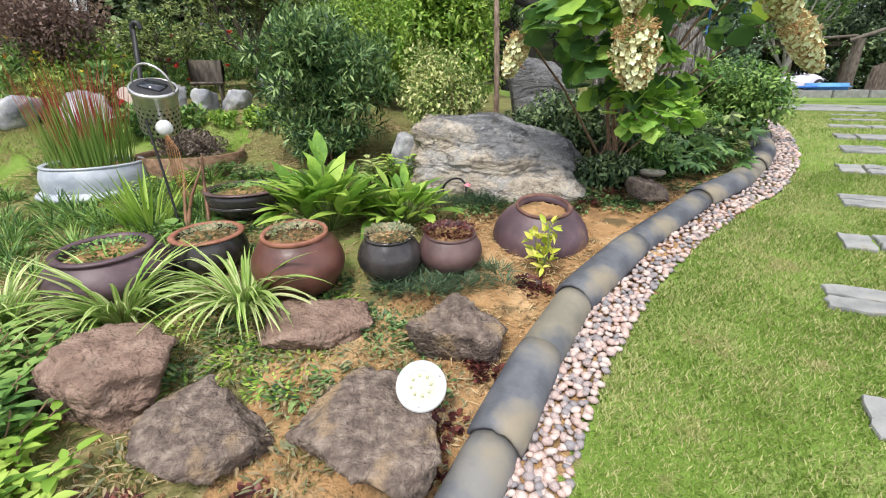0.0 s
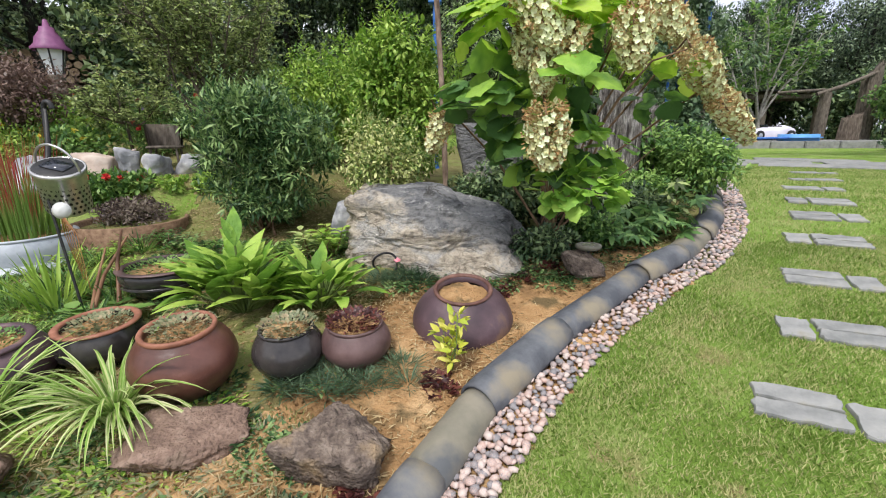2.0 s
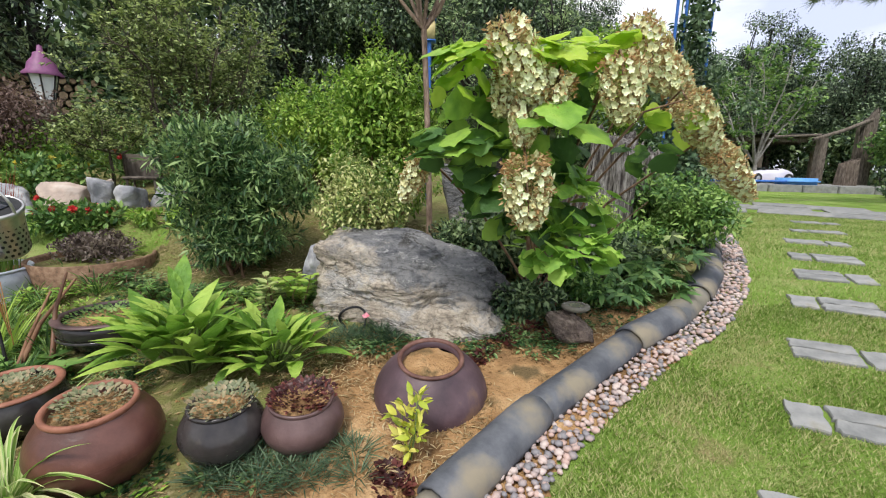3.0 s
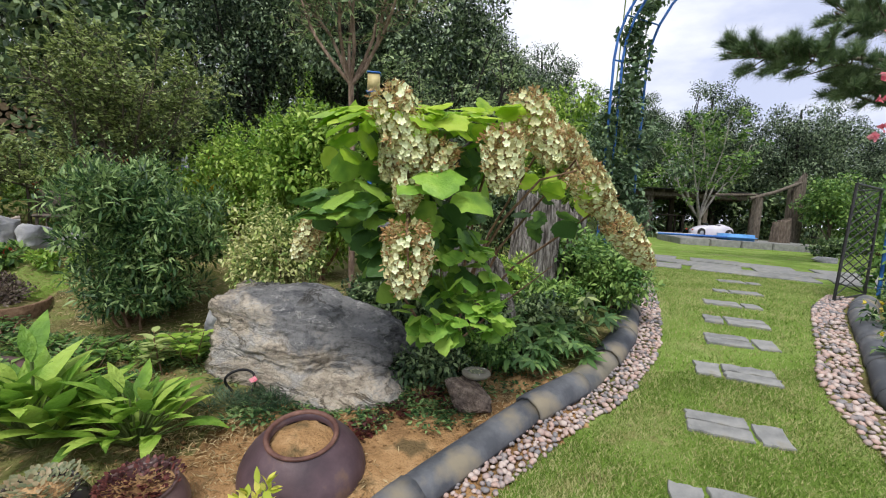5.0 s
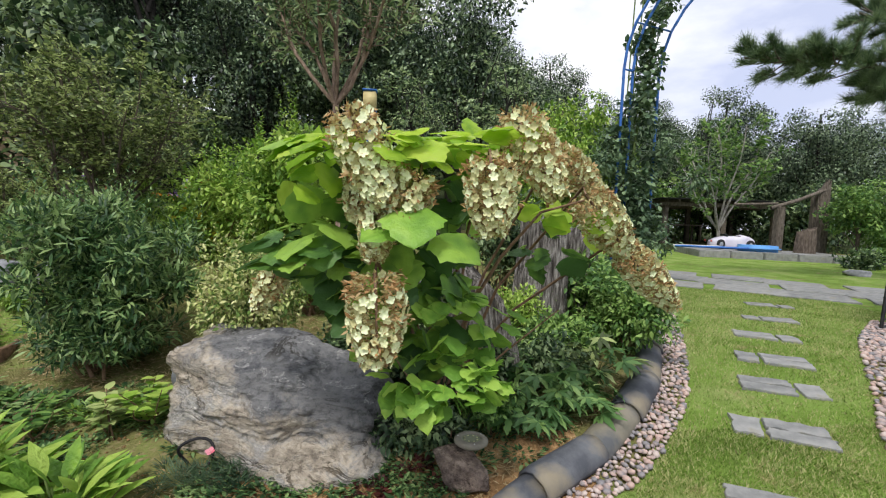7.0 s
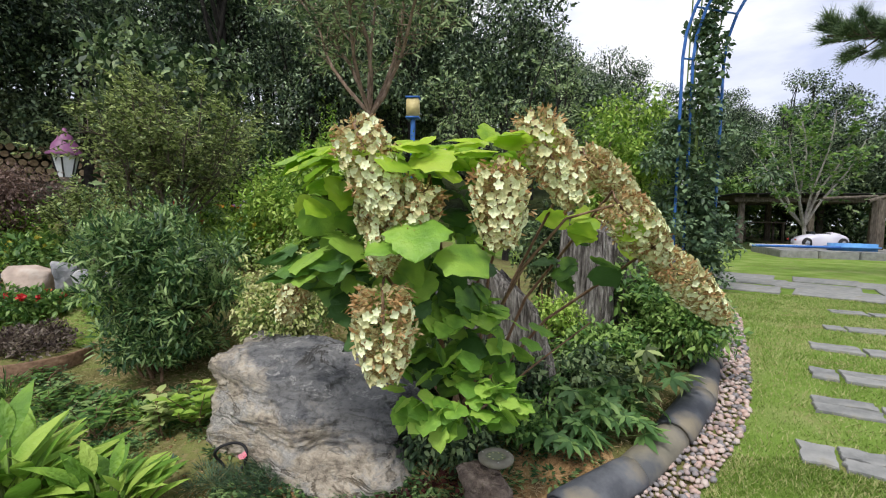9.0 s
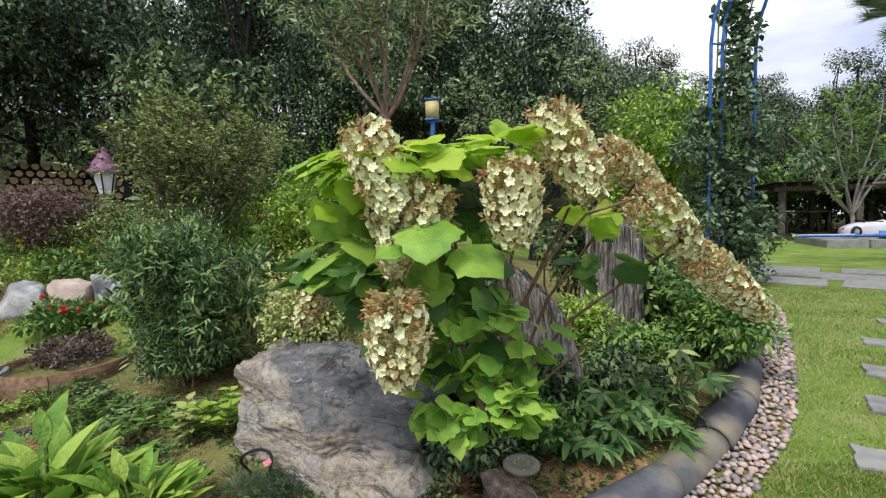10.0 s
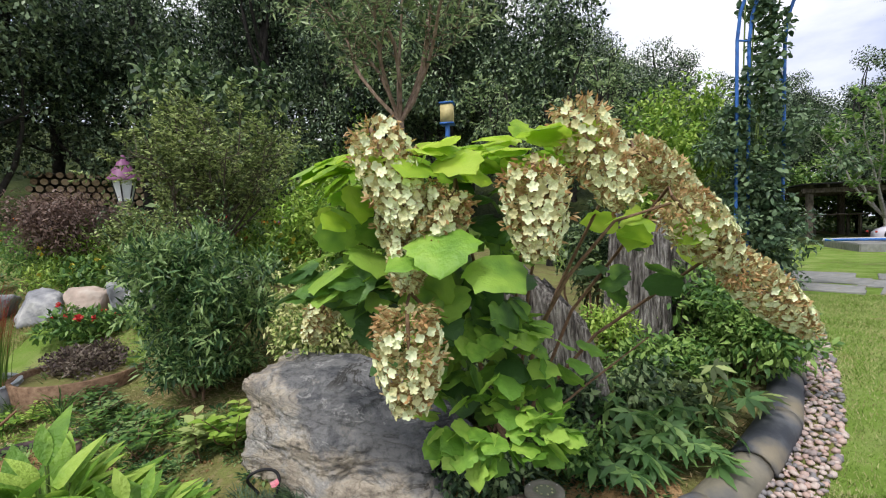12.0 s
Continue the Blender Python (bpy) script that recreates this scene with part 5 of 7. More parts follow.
def stump(x, y, r, h, label, seed, lean=0.0, rz=0.0, key="stump", slope=0.0):
    bm = bmesh.new()
    rows, segs = 26, 96
    rings = []
    for i in range(rows + 1):
        u = i / rows
        line = []
        for j in range(segs):
            a = 2 * math.pi * j / segs
            rr = r * (1.15 - 0.28 * u) * (1 + 0.22 * noise.noise(Vector((math.cos(a) * 1.6, math.sin(a) * 1.6, u * 0.5 + seed))) + 0.10 * noise.noise(Vector((math.cos(a) * 6, math.sin(a) * 6, u * 0.9 + seed))) - 0.34 * max(0, 0.45 - 1.6 * abs(noise.noise(Vector((math.cos(a) * 9, math.sin(a) * 9, u * 0.7 + seed))))) - 0.11 * abs(noise.noise(Vector((math.cos(a) * 22, math.sin(a) * 22, u * 2.0 + seed)))))
            top = h * (1 - 0.22 * (0.5 + 0.5 * noise.noise(Vector((math.cos(a) * 1.5, math.sin(a) * 1.5, seed * 3)))) - 0.09 * noise.noise(Vector((math.cos(a) * 7, math.sin(a) * 7, seed * 5))) + slope * math.cos(a))
            line.append(bm.verts.new((rr * math.cos(a) * 1.25, rr * math.sin(a) * 0.8, u * top)))
        rings.append(line)
    for a, b in zip(rings, rings[1:]):
        for j in range(segs):
            k = (j + 1) % segs
            bm.faces.new((a[j], a[k], b[k], b[j]))
    bm.faces.new(rings[-1])
    ob = part("stump", bm, M[key])
    ob.matrix_world = pose(x, y, lift(x, y) - 0.05, 0, lean, rz)
    return tagged(ob, label, "stump")


stump(1.71, 3.62, 0.150, 0.92, "upright weathered grey tree stump with deep grain", 1, rz=10)
stump(1.96, 3.82, 0.11, 0.80, "weathered grey split wood stump", 4, lean=6)
stump(1.25, 2.96, 0.170, 0.78, "leaning weathered grey driftwood stump behind the hydrangea", 7, lean=-9, rz=4, slope=-0.30)

# ---- broad-leaved clump, striped grasses ----


def broad_clump(name, x, y, n, length, width, label, material, seed, spread=0.16, lift_up=0.9):
    t = thing(name, x, y, lift(x, y), label, "plant")
    g = np.random.default_rng(seed)
    shapes = []
    for k in range(4):
        vv, ff = leaf_shape(width, curl=0.18 + 0.14 * k, fold=0.07, rows=7, belly=0.46)
        me = mesh_np("leaf", vv, ff, True)
        me.materials.append(material)
        shapes.append(me)
    stalks = []
    for i in range(n):
        a = g.random() * 2 * math.pi
        u = g.random() ** 0.6
        b = a + 0.7 * g.normal()
        p = np.array([math.cos(a) * spread * u, math.sin(a) * spread * 0.75 * u, 0.02 + length * (0.25 + 1.35 * (1.05 - u) * g.random())])
        up = lift_up * (1.25 - u) + 0.35 * g.normal()
        axis = np.array([math.cos(b), math.sin(b), up])
        leaf_object(shapes[g.integers(0, 4)], p, axis, (-math.cos(b) * up, -math.sin(b) * up, 1.0), length * (0.6 + 0.55 * g.random()), t)
        stalks.append(tube_arrays([(p[0] * 0.2, p[1] * 0.2, 0.0), p * np.array([0.6, 0.6, 0.6]), p], 0.004, 4))
    v, f = join(stalks)
    tagged(part_np("leaf_stalk", v, f, M["green_stem"], t), kind="stuff")
    return t


broad_clump("leafy_plant", -0.57, 2.10, 110, 0.215, 0.36, "lush bright green broad-leaved clump behind the jars", M["hosta"], 31, spread=0.21, lift_up=2.4)
broad_clump("leafy_plant", -0.20, 2.10, 85, 0.15, 0.38, "bright green broad-leaved plant beside its larger neighbour", M["hosta"], 32, spread=0.17, lift_up=2.2)


def blade_clump(name, x, y, n, length, width, label, material, seed, spread=0.05, arch=0.9, upright=1.0, rows=7, category="grass"):
    t = thing(name, x, y, lift(x, y), label, category)
    g = np.random.default_rng(seed)
    shapes = []
    for k in range(4):
        vv, ff = leaf_shape(width, curl=0.0, fold=0.35, rows=rows, belly=0.35)
        q = arch * (0.6 + 0.25 * k)
        s_ = vv[:, 0].copy()
        vv[:, 0] = np.sin(q * s_) / q - vv[:, 2] * 0.0
        vv[:, 2] += -(1 - np.cos(q * s_)) / q
        me = mesh_np("blade", vv, ff, True)
        me.materials.append(material)
        shapes.append(me)
    for i in range(n):
        a = g.random() * 2 * math.pi
        r = spread * g.random() ** 0.5
        up = upright * (0.5 + 0.9 * g.random())
        leaf_object(shapes[g.integers(0, 4)], (math.cos(a) * r, math.sin(a) * r, 0.0), (math.cos(a) + 0.3 * g.normal(), math.sin(a) + 0.3 * g.normal(), up),
                    (-math.cos(a) * up, -math.sin(a) * up, 1.0), length * (0.6 + 0.5 * g.random()), t, "blade")
    return t


STRIPED = "cream-striped green arching grass clump"
blade_clump("striped_grass", -0.73, 1.44, 120, 0.40, 0.044, STRIPED, M["stripe"], 41, arch=1.75, upright=4.2, rows=9)
blade_clump("striped_grass", -1.19, 1.40, 120, 0.40, 0.044, STRIPED, M["stripe"], 42, arch=1.75, upright=4.2, rows=9)
blade_clump("striped_grass", -1.60, 1.34, 120, 0.40, 0.044, STRIPED, M["stripe"], 43, arch=1.75, upright=4.2, rows=9)
blade_clump("iris_clump", -1.60, 2.22, 40, 0.36, 0.05, "upright bright green sword-leaved clump", M["lime"], 44, spread=0.10, arch=0.3, upright=3.0)
blade_clump("red_grass", -2.36, 2.90, 300, 0.80, 0.012, "tall red-tipped ornamental grass in the grey basin", M["red_grass"], 45, spread=0.23, arch=0.12, upright=17.0)

# ---- blue rose arch ----


def bar(name, points, r, material, parent, segs=8):
    v, f = tube_arrays(points, r, segs)
    return part_np(name, v, f, material, parent, smooth=True)


ARCH = thing("garden_arch", 4.7, 5.5, gz(4.7, 5.5), "tall blue painted steel rose arch over the path", "arch")


def arch_points(ofs):
    a, b = np.array([3.15, 5.95]), np.array([5.36, 4.42])
    mid, half = (a + b) / 2, np.linalg.norm(b - a) / 2
    w = (b - a) / np.linalg.norm(b - a)
    deep = np.array([0.93, 0.36])
    pts = [(-half, 2.6 * s) for s in np.linspace(0, 1, 8)]
    pts += [(half * math.cos(q), 2.6 + half * math.sin(q)) for q in np.linspace(math.pi, 0, 17)[1:-1]]
    pts += [(half, 2.6 * s) for s in np.linspace(1, 0, 8)]
    return [(mid[0] + w[0] * u + deep[0] * ofs - 4.7, mid[1] + w[1] * u + deep[1] * ofs - 5.5, z - 0.05) for u, z in pts]


for side in (0.0, 0.14, 0.56):
    bar("hoop", arch_points(side), 0.017, M["blue_paint"], ARCH)
pa, pm, pb = arch_points(0.0), arch_points(0.14), arch_points(0.56)
for k in range(1, len(pa), 2):
    bar("rung", [pa[k], pm[k]], 0.010, M["blue_paint"], ARCH, 6)
for k in (6, 9, 14, 19):
    bar("rung", [pm[k], pb[k]], 0.010, M["blue_paint"], ARCH, 6)

# ---- trees ----


def tree(name, x, y, h, crown_r, n, leaf, material, label, seed, trunk_r=0.12, clear=0.35, bark="dark_bark", clumps=40, clump=None, forks=7, category="tree"):
    t = thing(name, x, y, gz(x, y) - 0.05, label, category)
    g = np.random.default_rng(seed)
    cz = h * (clear + (1 - clear) / 2)
    radii = (crown_r, crown_r, h * (1 - clear) / 2)
    blobs = clump_blobs((0, 0, cz), radii, clumps, clump or crown_r * 0.34, seed)
    top = (g.normal() * 0.2, g.normal() * 0.2, h * 0.85)
    v, f = limb((0, 0, 0), top, trunk_r, trunk_r * 0.25, 0.03, 8, 8)
    trunk = part_np("trunk", v, f, M[bark], t, smooth=True)
    for k in range(forks):
        b = blobs[g.integers(0, len(blobs))][0]
        s = np.array(top) * (clear * 0.8 + 0.5 * g.random() * (1 - clear))
        v, f = limb(s, b, trunk_r * 0.45, trunk_r * 0.08, 0.1)
        part_np("limb", v, f, M[bark], t, smooth=True)
    foliage("crown", blobs, n, leaf, LEAF_CARD, material, t, droop=0.3, shell=0.35, outward=0.5)
    return t


def branch_tree(name, x, y, label, seed, fork, fork_h, reach, rise, limbs, twigs, leaves, leaf, material, bark="bark", trunk_r=0.03, shape=None, up=0.5, droop=0.3, category="tree", sub=3, curve=0.25, spread=0.9):
    """A tree drawn from its wood: a trunk that forks at fork_h, limbs, twigs on the limbs, and leaves along each twig."""
    t = thing(name, x, y, gz(x, y) - 0.05, label, category)
    g = np.random.default_rng(seed)
    top = np.array([fork[0], fork[1], fork_h])
    v, f = limb((0, 0, 0), top, trunk_r, trunk_r * 0.85, 0.03, 8, 9)
    part_np("trunk", v, f, M[bark], t, smooth=True)
    wood, org, axs = [], [], []

    def twig(start, way, length, r, depth):
        k = 5
        q = np.linspace(0, 1, k)[:, None]
        bend = g.normal(size=3) * 0.12 * length
        pts = start + way * length * q + bend * np.sin(np.pi * q) - np.array([0, 0, droop * length * 0.3]) * q ** 2
        wood.append(tube_arrays(pts, np.linspace(r, r * 0.3, k), 4))
        m = leaves
        u = 0.12 + 0.88 * g.random(m)
        p = np.stack([np.interp(u, q[:, 0], pts[:, c]) for c in range(3)], axis=1)
        side = unit(np.cross(way, [0, 0, 1.0]) + 1e-6)
        sg = np.where(np.arange(m) % 2, 1.0, -1.0)[:, None]
        org.append(p)
        axs.append(unit(way * 0.6 + side * sg * 0.8 + g.normal(size=(m, 3)) * 0.4 - np.array([0, 0, droop])))
        if depth:
            for _ in range(sub):
                w = g.random() * 0.7 + 0.25
                s2 = np.array([np.interp(w, q[:, 0], pts[:, c]) for c in range(3)])
                twig(s2, unit(way + g.normal(size=3) * 0.55 + np.array([0, 0, 0.1])), length * (0.35 + 0.3 * g.random()), r * 0.55, depth - 1)

    for i in range(limbs):
        a = i * 2.39996 + g.normal() * 0.3
        e = up + (1 - up) * g.random()
        end = top + np.array([math.cos(a) * reach * (1.15 - e * spread), math.sin(a) * reach * (1.15 - e * spread), rise * (0.35 + 0.65 * e)])
        q = np.linspace(0, 1, 8)[:, None]
        pts = top + (end - top) * q + np.array([math.cos(a), math.sin(a), -0.6]) * curve * reach * np.sin(np.pi * q) + g.normal(size=3) * 0.05 * reach * np.sin(2 * np.pi * q)
        v, f = tube_arrays(pts, np.linspace(trunk_r * 0.62, trunk_r * 0.16, 8), 7)
        part_np("limb", v, f, M[bark], t, smooth=True)
        for j in range(twigs):
            u = 0.25 + 0.75 * (j + g.random()) / twigs
            s0 = np.array([np.interp(u, q[:, 0], pts[:, c]) for c in range(3)])
            w0 = unit(end - top)
            twig(s0, unit(w0 * 0.55 + unit(g.normal(size=3)) * 0.8 + np.array([0, 0, 0.25])), reach * (0.22 + 0.25 * g.random()), trunk_r * 0.16, 1)
    v, f = join(wood)
    tagged(part_np("twig_work", v, f, M[bark], t, smooth=True), kind="stuff")
    p, ax = np.concatenate(org), np.concatenate(axs)
    n = len(p)
    v, f = scatter(shape or LEAF_SLIM, p, ax, unit(np.array([0, 0, 1.0]) + g.normal(size=(n, 3)) * 0.5), leaf * (0.6 + 0.7 * g.random(n)))
    tagged(part_np("crown", v, f, material, t), kind="stuff")
    return t


WOOD = "dark green broadleaf tree of the wood behind the garden"
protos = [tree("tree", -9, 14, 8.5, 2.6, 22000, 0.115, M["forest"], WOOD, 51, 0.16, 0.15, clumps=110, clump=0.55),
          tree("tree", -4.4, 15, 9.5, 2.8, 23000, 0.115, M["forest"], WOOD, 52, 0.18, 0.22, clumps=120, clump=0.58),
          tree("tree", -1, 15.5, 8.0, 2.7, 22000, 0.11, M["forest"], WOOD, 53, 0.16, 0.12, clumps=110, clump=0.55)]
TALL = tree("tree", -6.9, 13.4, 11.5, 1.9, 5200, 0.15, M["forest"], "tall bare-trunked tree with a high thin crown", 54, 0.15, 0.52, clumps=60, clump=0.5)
WOODS = [(-12, 11), (-15, 15), (-3, 18), (0.5, 18.5), (-11, 18), (-14, 8), (-17, 5), (-10.5, 22.5), (-8.4, 23.5), (-12.6, 22), (3, 23), (-1.5, 24), (-6, 23), (-18, 20), (7, 25), (11, 28), (15, 29), (20, 28), (25, 26), (30, 22),
         (17, 35), (33, 29), (-22, 10)]
g2 = np.random.default_rng(77)
for i, (x, y) in enumerate(WOODS):
    p = protos[i % 3]
    ob = copy_thing(p, pose(x, y, gz(x, y) - 0.1, 0, 0, g2.random() * 360) @ Matrix.Scale(0.85 + 0.4 * g2.random(), 4))
for x, y, sc in ((-7.9, 15.2, 1.0), (-6.4, 15.8, 0.95), (-8.6, 17.2, 1.05), (-7.4, 18.4, 1.1), (-9.4, 20.0, 1.1)):
    copy_thing(TALL, pose(x, y, gz(x, y) - 0.1, 0, 0, 73 * x) @ Matrix.Scale(sc, 4))
branch_tree("tree", 0.40, 3.48, "small fruit tree with peeling brown bark and forked limbs", 61, (-0.06, 0.02), 1.58, 1.0, 1.35, 8, 19, 10, 0.056, M["orchard"], "peeling_bark", 0.022, up=0.35, curve=0.0)
branch_tree("tree", -1.94, 4.75, "bronze-green bushy small tree with spreading sprays", 62, (0.0, 0.0), 0.50, 0.92, 1.42, 24, 14, 15, 0.042, M["bronze"], "bark", 0.022, LEAF, up=0.25, droop=0.05, curve=0.03)
branch_tree("tree", -3.1, 5.1, "olive green bushy small tree with slim stems", 60, (0.0, 0.0), 0.45, 0.50, 0.45, 12, 10, 14, 0.042, M["bronze"], "bark", 0.018, LEAF, up=0.1, droop=0.1, curve=0.15)
branch_tree("tree", 1.35, 8.1, "grey-green apple tree with crooked dark limbs", 65, (0.1, 0.0), 1.5, 1.35, 1.9, 11, 13, 13, 0.065, M["orchard"], "dark_bark", 0.06, LEAF, up=0.1, droop=0.35)
for x, y, sd in ((-4.6, 11.2, 301), (-6.0, 11.9, 302), (-7.6, 12.4, 303), (-9.0, 13.0, 304)):
    shrub("shrub", x, y, (1.25, 0.8, 1.15), 5200, 0.12, LEAF, M["deep"], "dark undergrowth at the edge of the wood", clumps=50, clump=0.32, seed=sd, shoots=10, shell=0.2)
tree("tree", -4.3, 7.6, 3.4, 1.5, 7000, 0.14, M["deep"], "deep green small garden tree", 63, 0.08, 0.15, bark="dark_bark")
tree("tree", 2.85, 7.0, 2.75, 0.85, 9500, 0.07, M["lime"], "fresh light green young tree", 64, 0.04, 0.1, bark="bark")

# ---- lawn grass ----


def grass_field(n, box_, height, seed, keep):
    g = np.random.default_rng(seed)
    x = box_[0] + (box_[2] - box_[0]) * g.random(n)
    y = box_[1] + (box_[3] - box_[1]) * g.random(n)
    ok = keep(x, y)
    x, y = x[ok], y[ok]
    n = len(x)
    z = ground_z(x, y) - 0.004
    a = g.random(n) * 2 * np.pi
    w = 0.0022 + 0.0016 * g.random(n)
    h = height * (0.5 + 0.9 * g.random(n))
    lean = h * (0.25 + 0.9 * g.random(n))
    b = g.random(n) * 2 * np.pi
    p = np.c_[x, y, z]
    s = np.c_[np.cos(a), np.sin(a), 0 * a] * w[:, None]
    tip = p + np.c_[np.cos(b) * lean, np.sin(b) * lean, h]
    v = np.stack([p - s, p + s, tip], axis=1).reshape(-1, 3)
    return v, np.arange(3 * n).reshape(-1, 3)


def clear_of_slabs(x, y):
    ok = np.ones(len(x), bool)
    for sx, sy, s in STONE_ROWS:
        t = radians(-22)
        u = (x - sx - 0.03) * math.cos(t) + (y - sy) * math.sin(t)
        w = -(x - sx - 0.03) * math.sin(t) + (y - sy) * math.cos(t)
        ok &= ~((np.abs(u) < 0.178) & (np.abs(w) < 0.070))
    return ok


def lawn_keep(x, y):
    d = beside(x, y, EDGE_LINE, EDGE_WAY)
    e = beside(x, y, RIGHT_LINE, RIGHT_WAY)
    return (d > 0.20 + 0.02 * np.sin(y * 9)) & ((e < -0.19) | (y > 4.2)) & clear_of_slabs(x, y)


v, f = join([grass_field(260000, (0.2, 0.25, 3.0, 2.6), 0.017, 1, lawn_keep), grass_field(120000, (1.6, 2.4, 5.2, 5.8), 0.018, 2, lawn_keep)])
tagged(part_np("lawn_grass", v, f, M["grass_blade"]), "short mown yellow-green lawn grass", "grass", kind="stuff")



def left_keep(x, y):
    return (beside(x, y, EDGE_LINE, EDGE_WAY) < -0.35) & (np.sin(x * 4.1) * np.sin(y * 5.3 + x) + 0.5 * np.sin(x * 11 + y * 7) + 0.4 * (x < -1.2) > -0.2)


v, f = grass_field(250000, (-4.6, 0.6, 0.0, 4.7), 0.022, 6, left_keep)
v[:, 2] += 0.025
tagged(part_np("bed_moss", v, f, M["bed_grass"]), "thin patchy grass and moss on the bed", "grass", kind="stuff")

# ---- dry litter and weeds in the bed ----


def bed_keep(x, y):
    return beside(x, y, EDGE_LINE, EDGE_WAY) < -0.07


g = np.random.default_rng(5)
n = 90000
x, y = -3.4 + 5.4 * g.random(n), 0.3 + 3.9 * g.random(n)
ok = bed_keep(x, y) & (np.sin(x * 5) + np.sin(y * 7 + x * 3) + g.normal(size=n) * 0.7 > 0.1)
x, y = x[ok], y[ok]
n = len(x)
d = beside(x, y, EDGE_LINE, EDGE_WAY)
z = ground_z(x, y) + 0.03 + 0.02 * np.clip(-d - 0.1, 0, 1)
a = g.random(n) * 2 * np.pi
axis = np.c_[np.cos(a), np.sin(a), 0.15 * g.normal(size=n)]
size = np.c_[0.015 + 0.04 * g.random(n), 0.004 + 0.010 * g.random(n), 0.03 + 0 * a]
v, f = scatter(LEAF_CARD, np.c_[x, y, z], axis, np.c_[0 * a, 0 * a, 1 + 0 * a] + 0.3 * g.normal(size=(n, 3)), size)
tagged(part_np("dry_litter", v, f, M["straw"]), "dry straw and leaf litter on the soil", "litter", kind="stuff")


def clods(n, seed):
    """Crumbs of soil and gravel on the bed."""
    g = np.random.default_rng(seed)
    x, y = -1.6 + 3.8 * g.random(n), 0.3 + 2.6 * g.random(n)
    ok = bed_keep(x, y)
    x, y = x[ok], y[ok]
    d = beside(x, y, EDGE_LINE, EDGE_WAY)
    z = ground_z(x, y) + 0.022 + 0.02 * np.clip(-d - 0.1, 0, 1)
    oc = np.array([(1, 0, 0), (-1, 0, 0), (0, 1, 0), (0, -1, 0), (0, 0, 0.8), (0, 0, -0.8)], float)
    of = np.array([(0, 2, 4), (2, 1, 4), (1, 3, 4), (3, 0, 4), (2, 0, 5), (1, 2, 5), (3, 1, 5), (0, 3, 5)])
    s = 0.003 + 0.008 * g.random(len(x)) ** 3
    vv = np.c_[x, y, z][:, None, :] + oc[None] * s[:, None, None] * (0.7 + 0.6 * g.random((len(x), 6, 1)))
    return vv.reshape(-1, 3), (of[None] + (np.arange(len(x)) * 6)[:, None, None]).reshape(-1, 3)


v, f = clods(12000, 8)
tagged(part_np("soil_crumbs", v, f, M["soil"]), "crumbs of sandy soil on the bed", "soil", kind="stuff")


def tuft(name, n, length, shape, material, label, seed, spread=0.05, up=0.8, category="weed", wide=1.0):
    """A low tuft of many small leaves round its base."""
    t = new(name)
    t.empty_display_size = 0.03
    tagged(t, label, category, label)
    g = np.random.default_rng(seed)
    a = g.random(n) * 2 * np.pi
    r = spread * np.sqrt(g.random(n))
    p = np.c_[np.cos(a) * r, np.sin(a) * r, 0.004 + (0.5 * length) * g.random(n) * (1 - r / (spread * 1.2))]
    ax = np.c_[np.cos(a), np.sin(a), up * (0.3 + g.random(n))] + 0.35 * g.normal(size=(n, 3))
    nr = np.c_[-np.cos(a) * up, -np.sin(a) * up, 1.0 + 0 * a]
    s = length * (0.6 + 0.7 * g.random(n))
    v, f = scatter(shape, p, ax, nr, np.c_[s, s * wide, s])
    part_np("leaves", v, f, material, t)
    return t


def plant_out(proto, places, seed, zoff=0.0, smin=0.8, smax=1.3, floor=lift):
    """Stands copies of a plant at places; the first is the plant itself."""
    g = np.random.default_rng(seed)
    for i, (x, y) in enumerate(places):
        m = pose(x, y, floor(x, y) + zoff, 0, 0, g.random() * 360) @ Matrix.Scale(smin + (smax - smin) * g.random(), 4)
        if i == 0:
            proto.matrix_world = m
        else:
            copy_thing(proto, m)


def random_spots(n, box_, seed, keep=None, gap=0.05):
    g = np.random.default_rng(seed)
    out = []
    for _ in range(n * 40):
        p = (box_[0] + (box_[2] - box_[0]) * g.random(), box_[1] + (box_[3] - box_[1]) * g.random())
        if (keep is None or keep(p[0], p[1])) and all(math.dist(p, q) > gap for q in out):
            out.append(p)
        if len(out) >= n:
            break
    return out


def in_bed(x, y):
    return bool(bed_keep(np.array([x]), np.array([y]))[0])


plant_out(tuft("mondo_grass", 60, 0.065, LEAF_SLIM, M["mondo"], "dark green fine-leaved grass tuft on the soil", 71, 0.035, 1.1, wide=0.22, category="grass"),
          random_spots(22, (-0.22, 1.50, 0.26, 1.68), 1, gap=0.045) + random_spots(14, (-0.05, 2.28, 0.30, 2.42), 2, gap=0.05), 3)
plant_out(tuft("weed", 110, 0.020, LEAF, M["olive"], "small green weed tuft on the soil", 72, 0.06, 0.6),
          random_spots(28, (-1.5, 1.0, 0.0, 1.62), 4, in_bed, 0.08) + random_spots(30, (-1.6, 1.9, -0.75, 2.6), 5, in_bed, 0.09)
          + random_spots(40, (-1.4, 2.35, 0.0, 3.0), 6, in_bed, 0.09) + random_spots(24, (0.85, 2.42, 1.7, 2.95), 7, in_bed, 0.08) + random_spots(22, (0.15, 2.2, 1.2, 2.42), 17, in_bed, 0.06), 8)
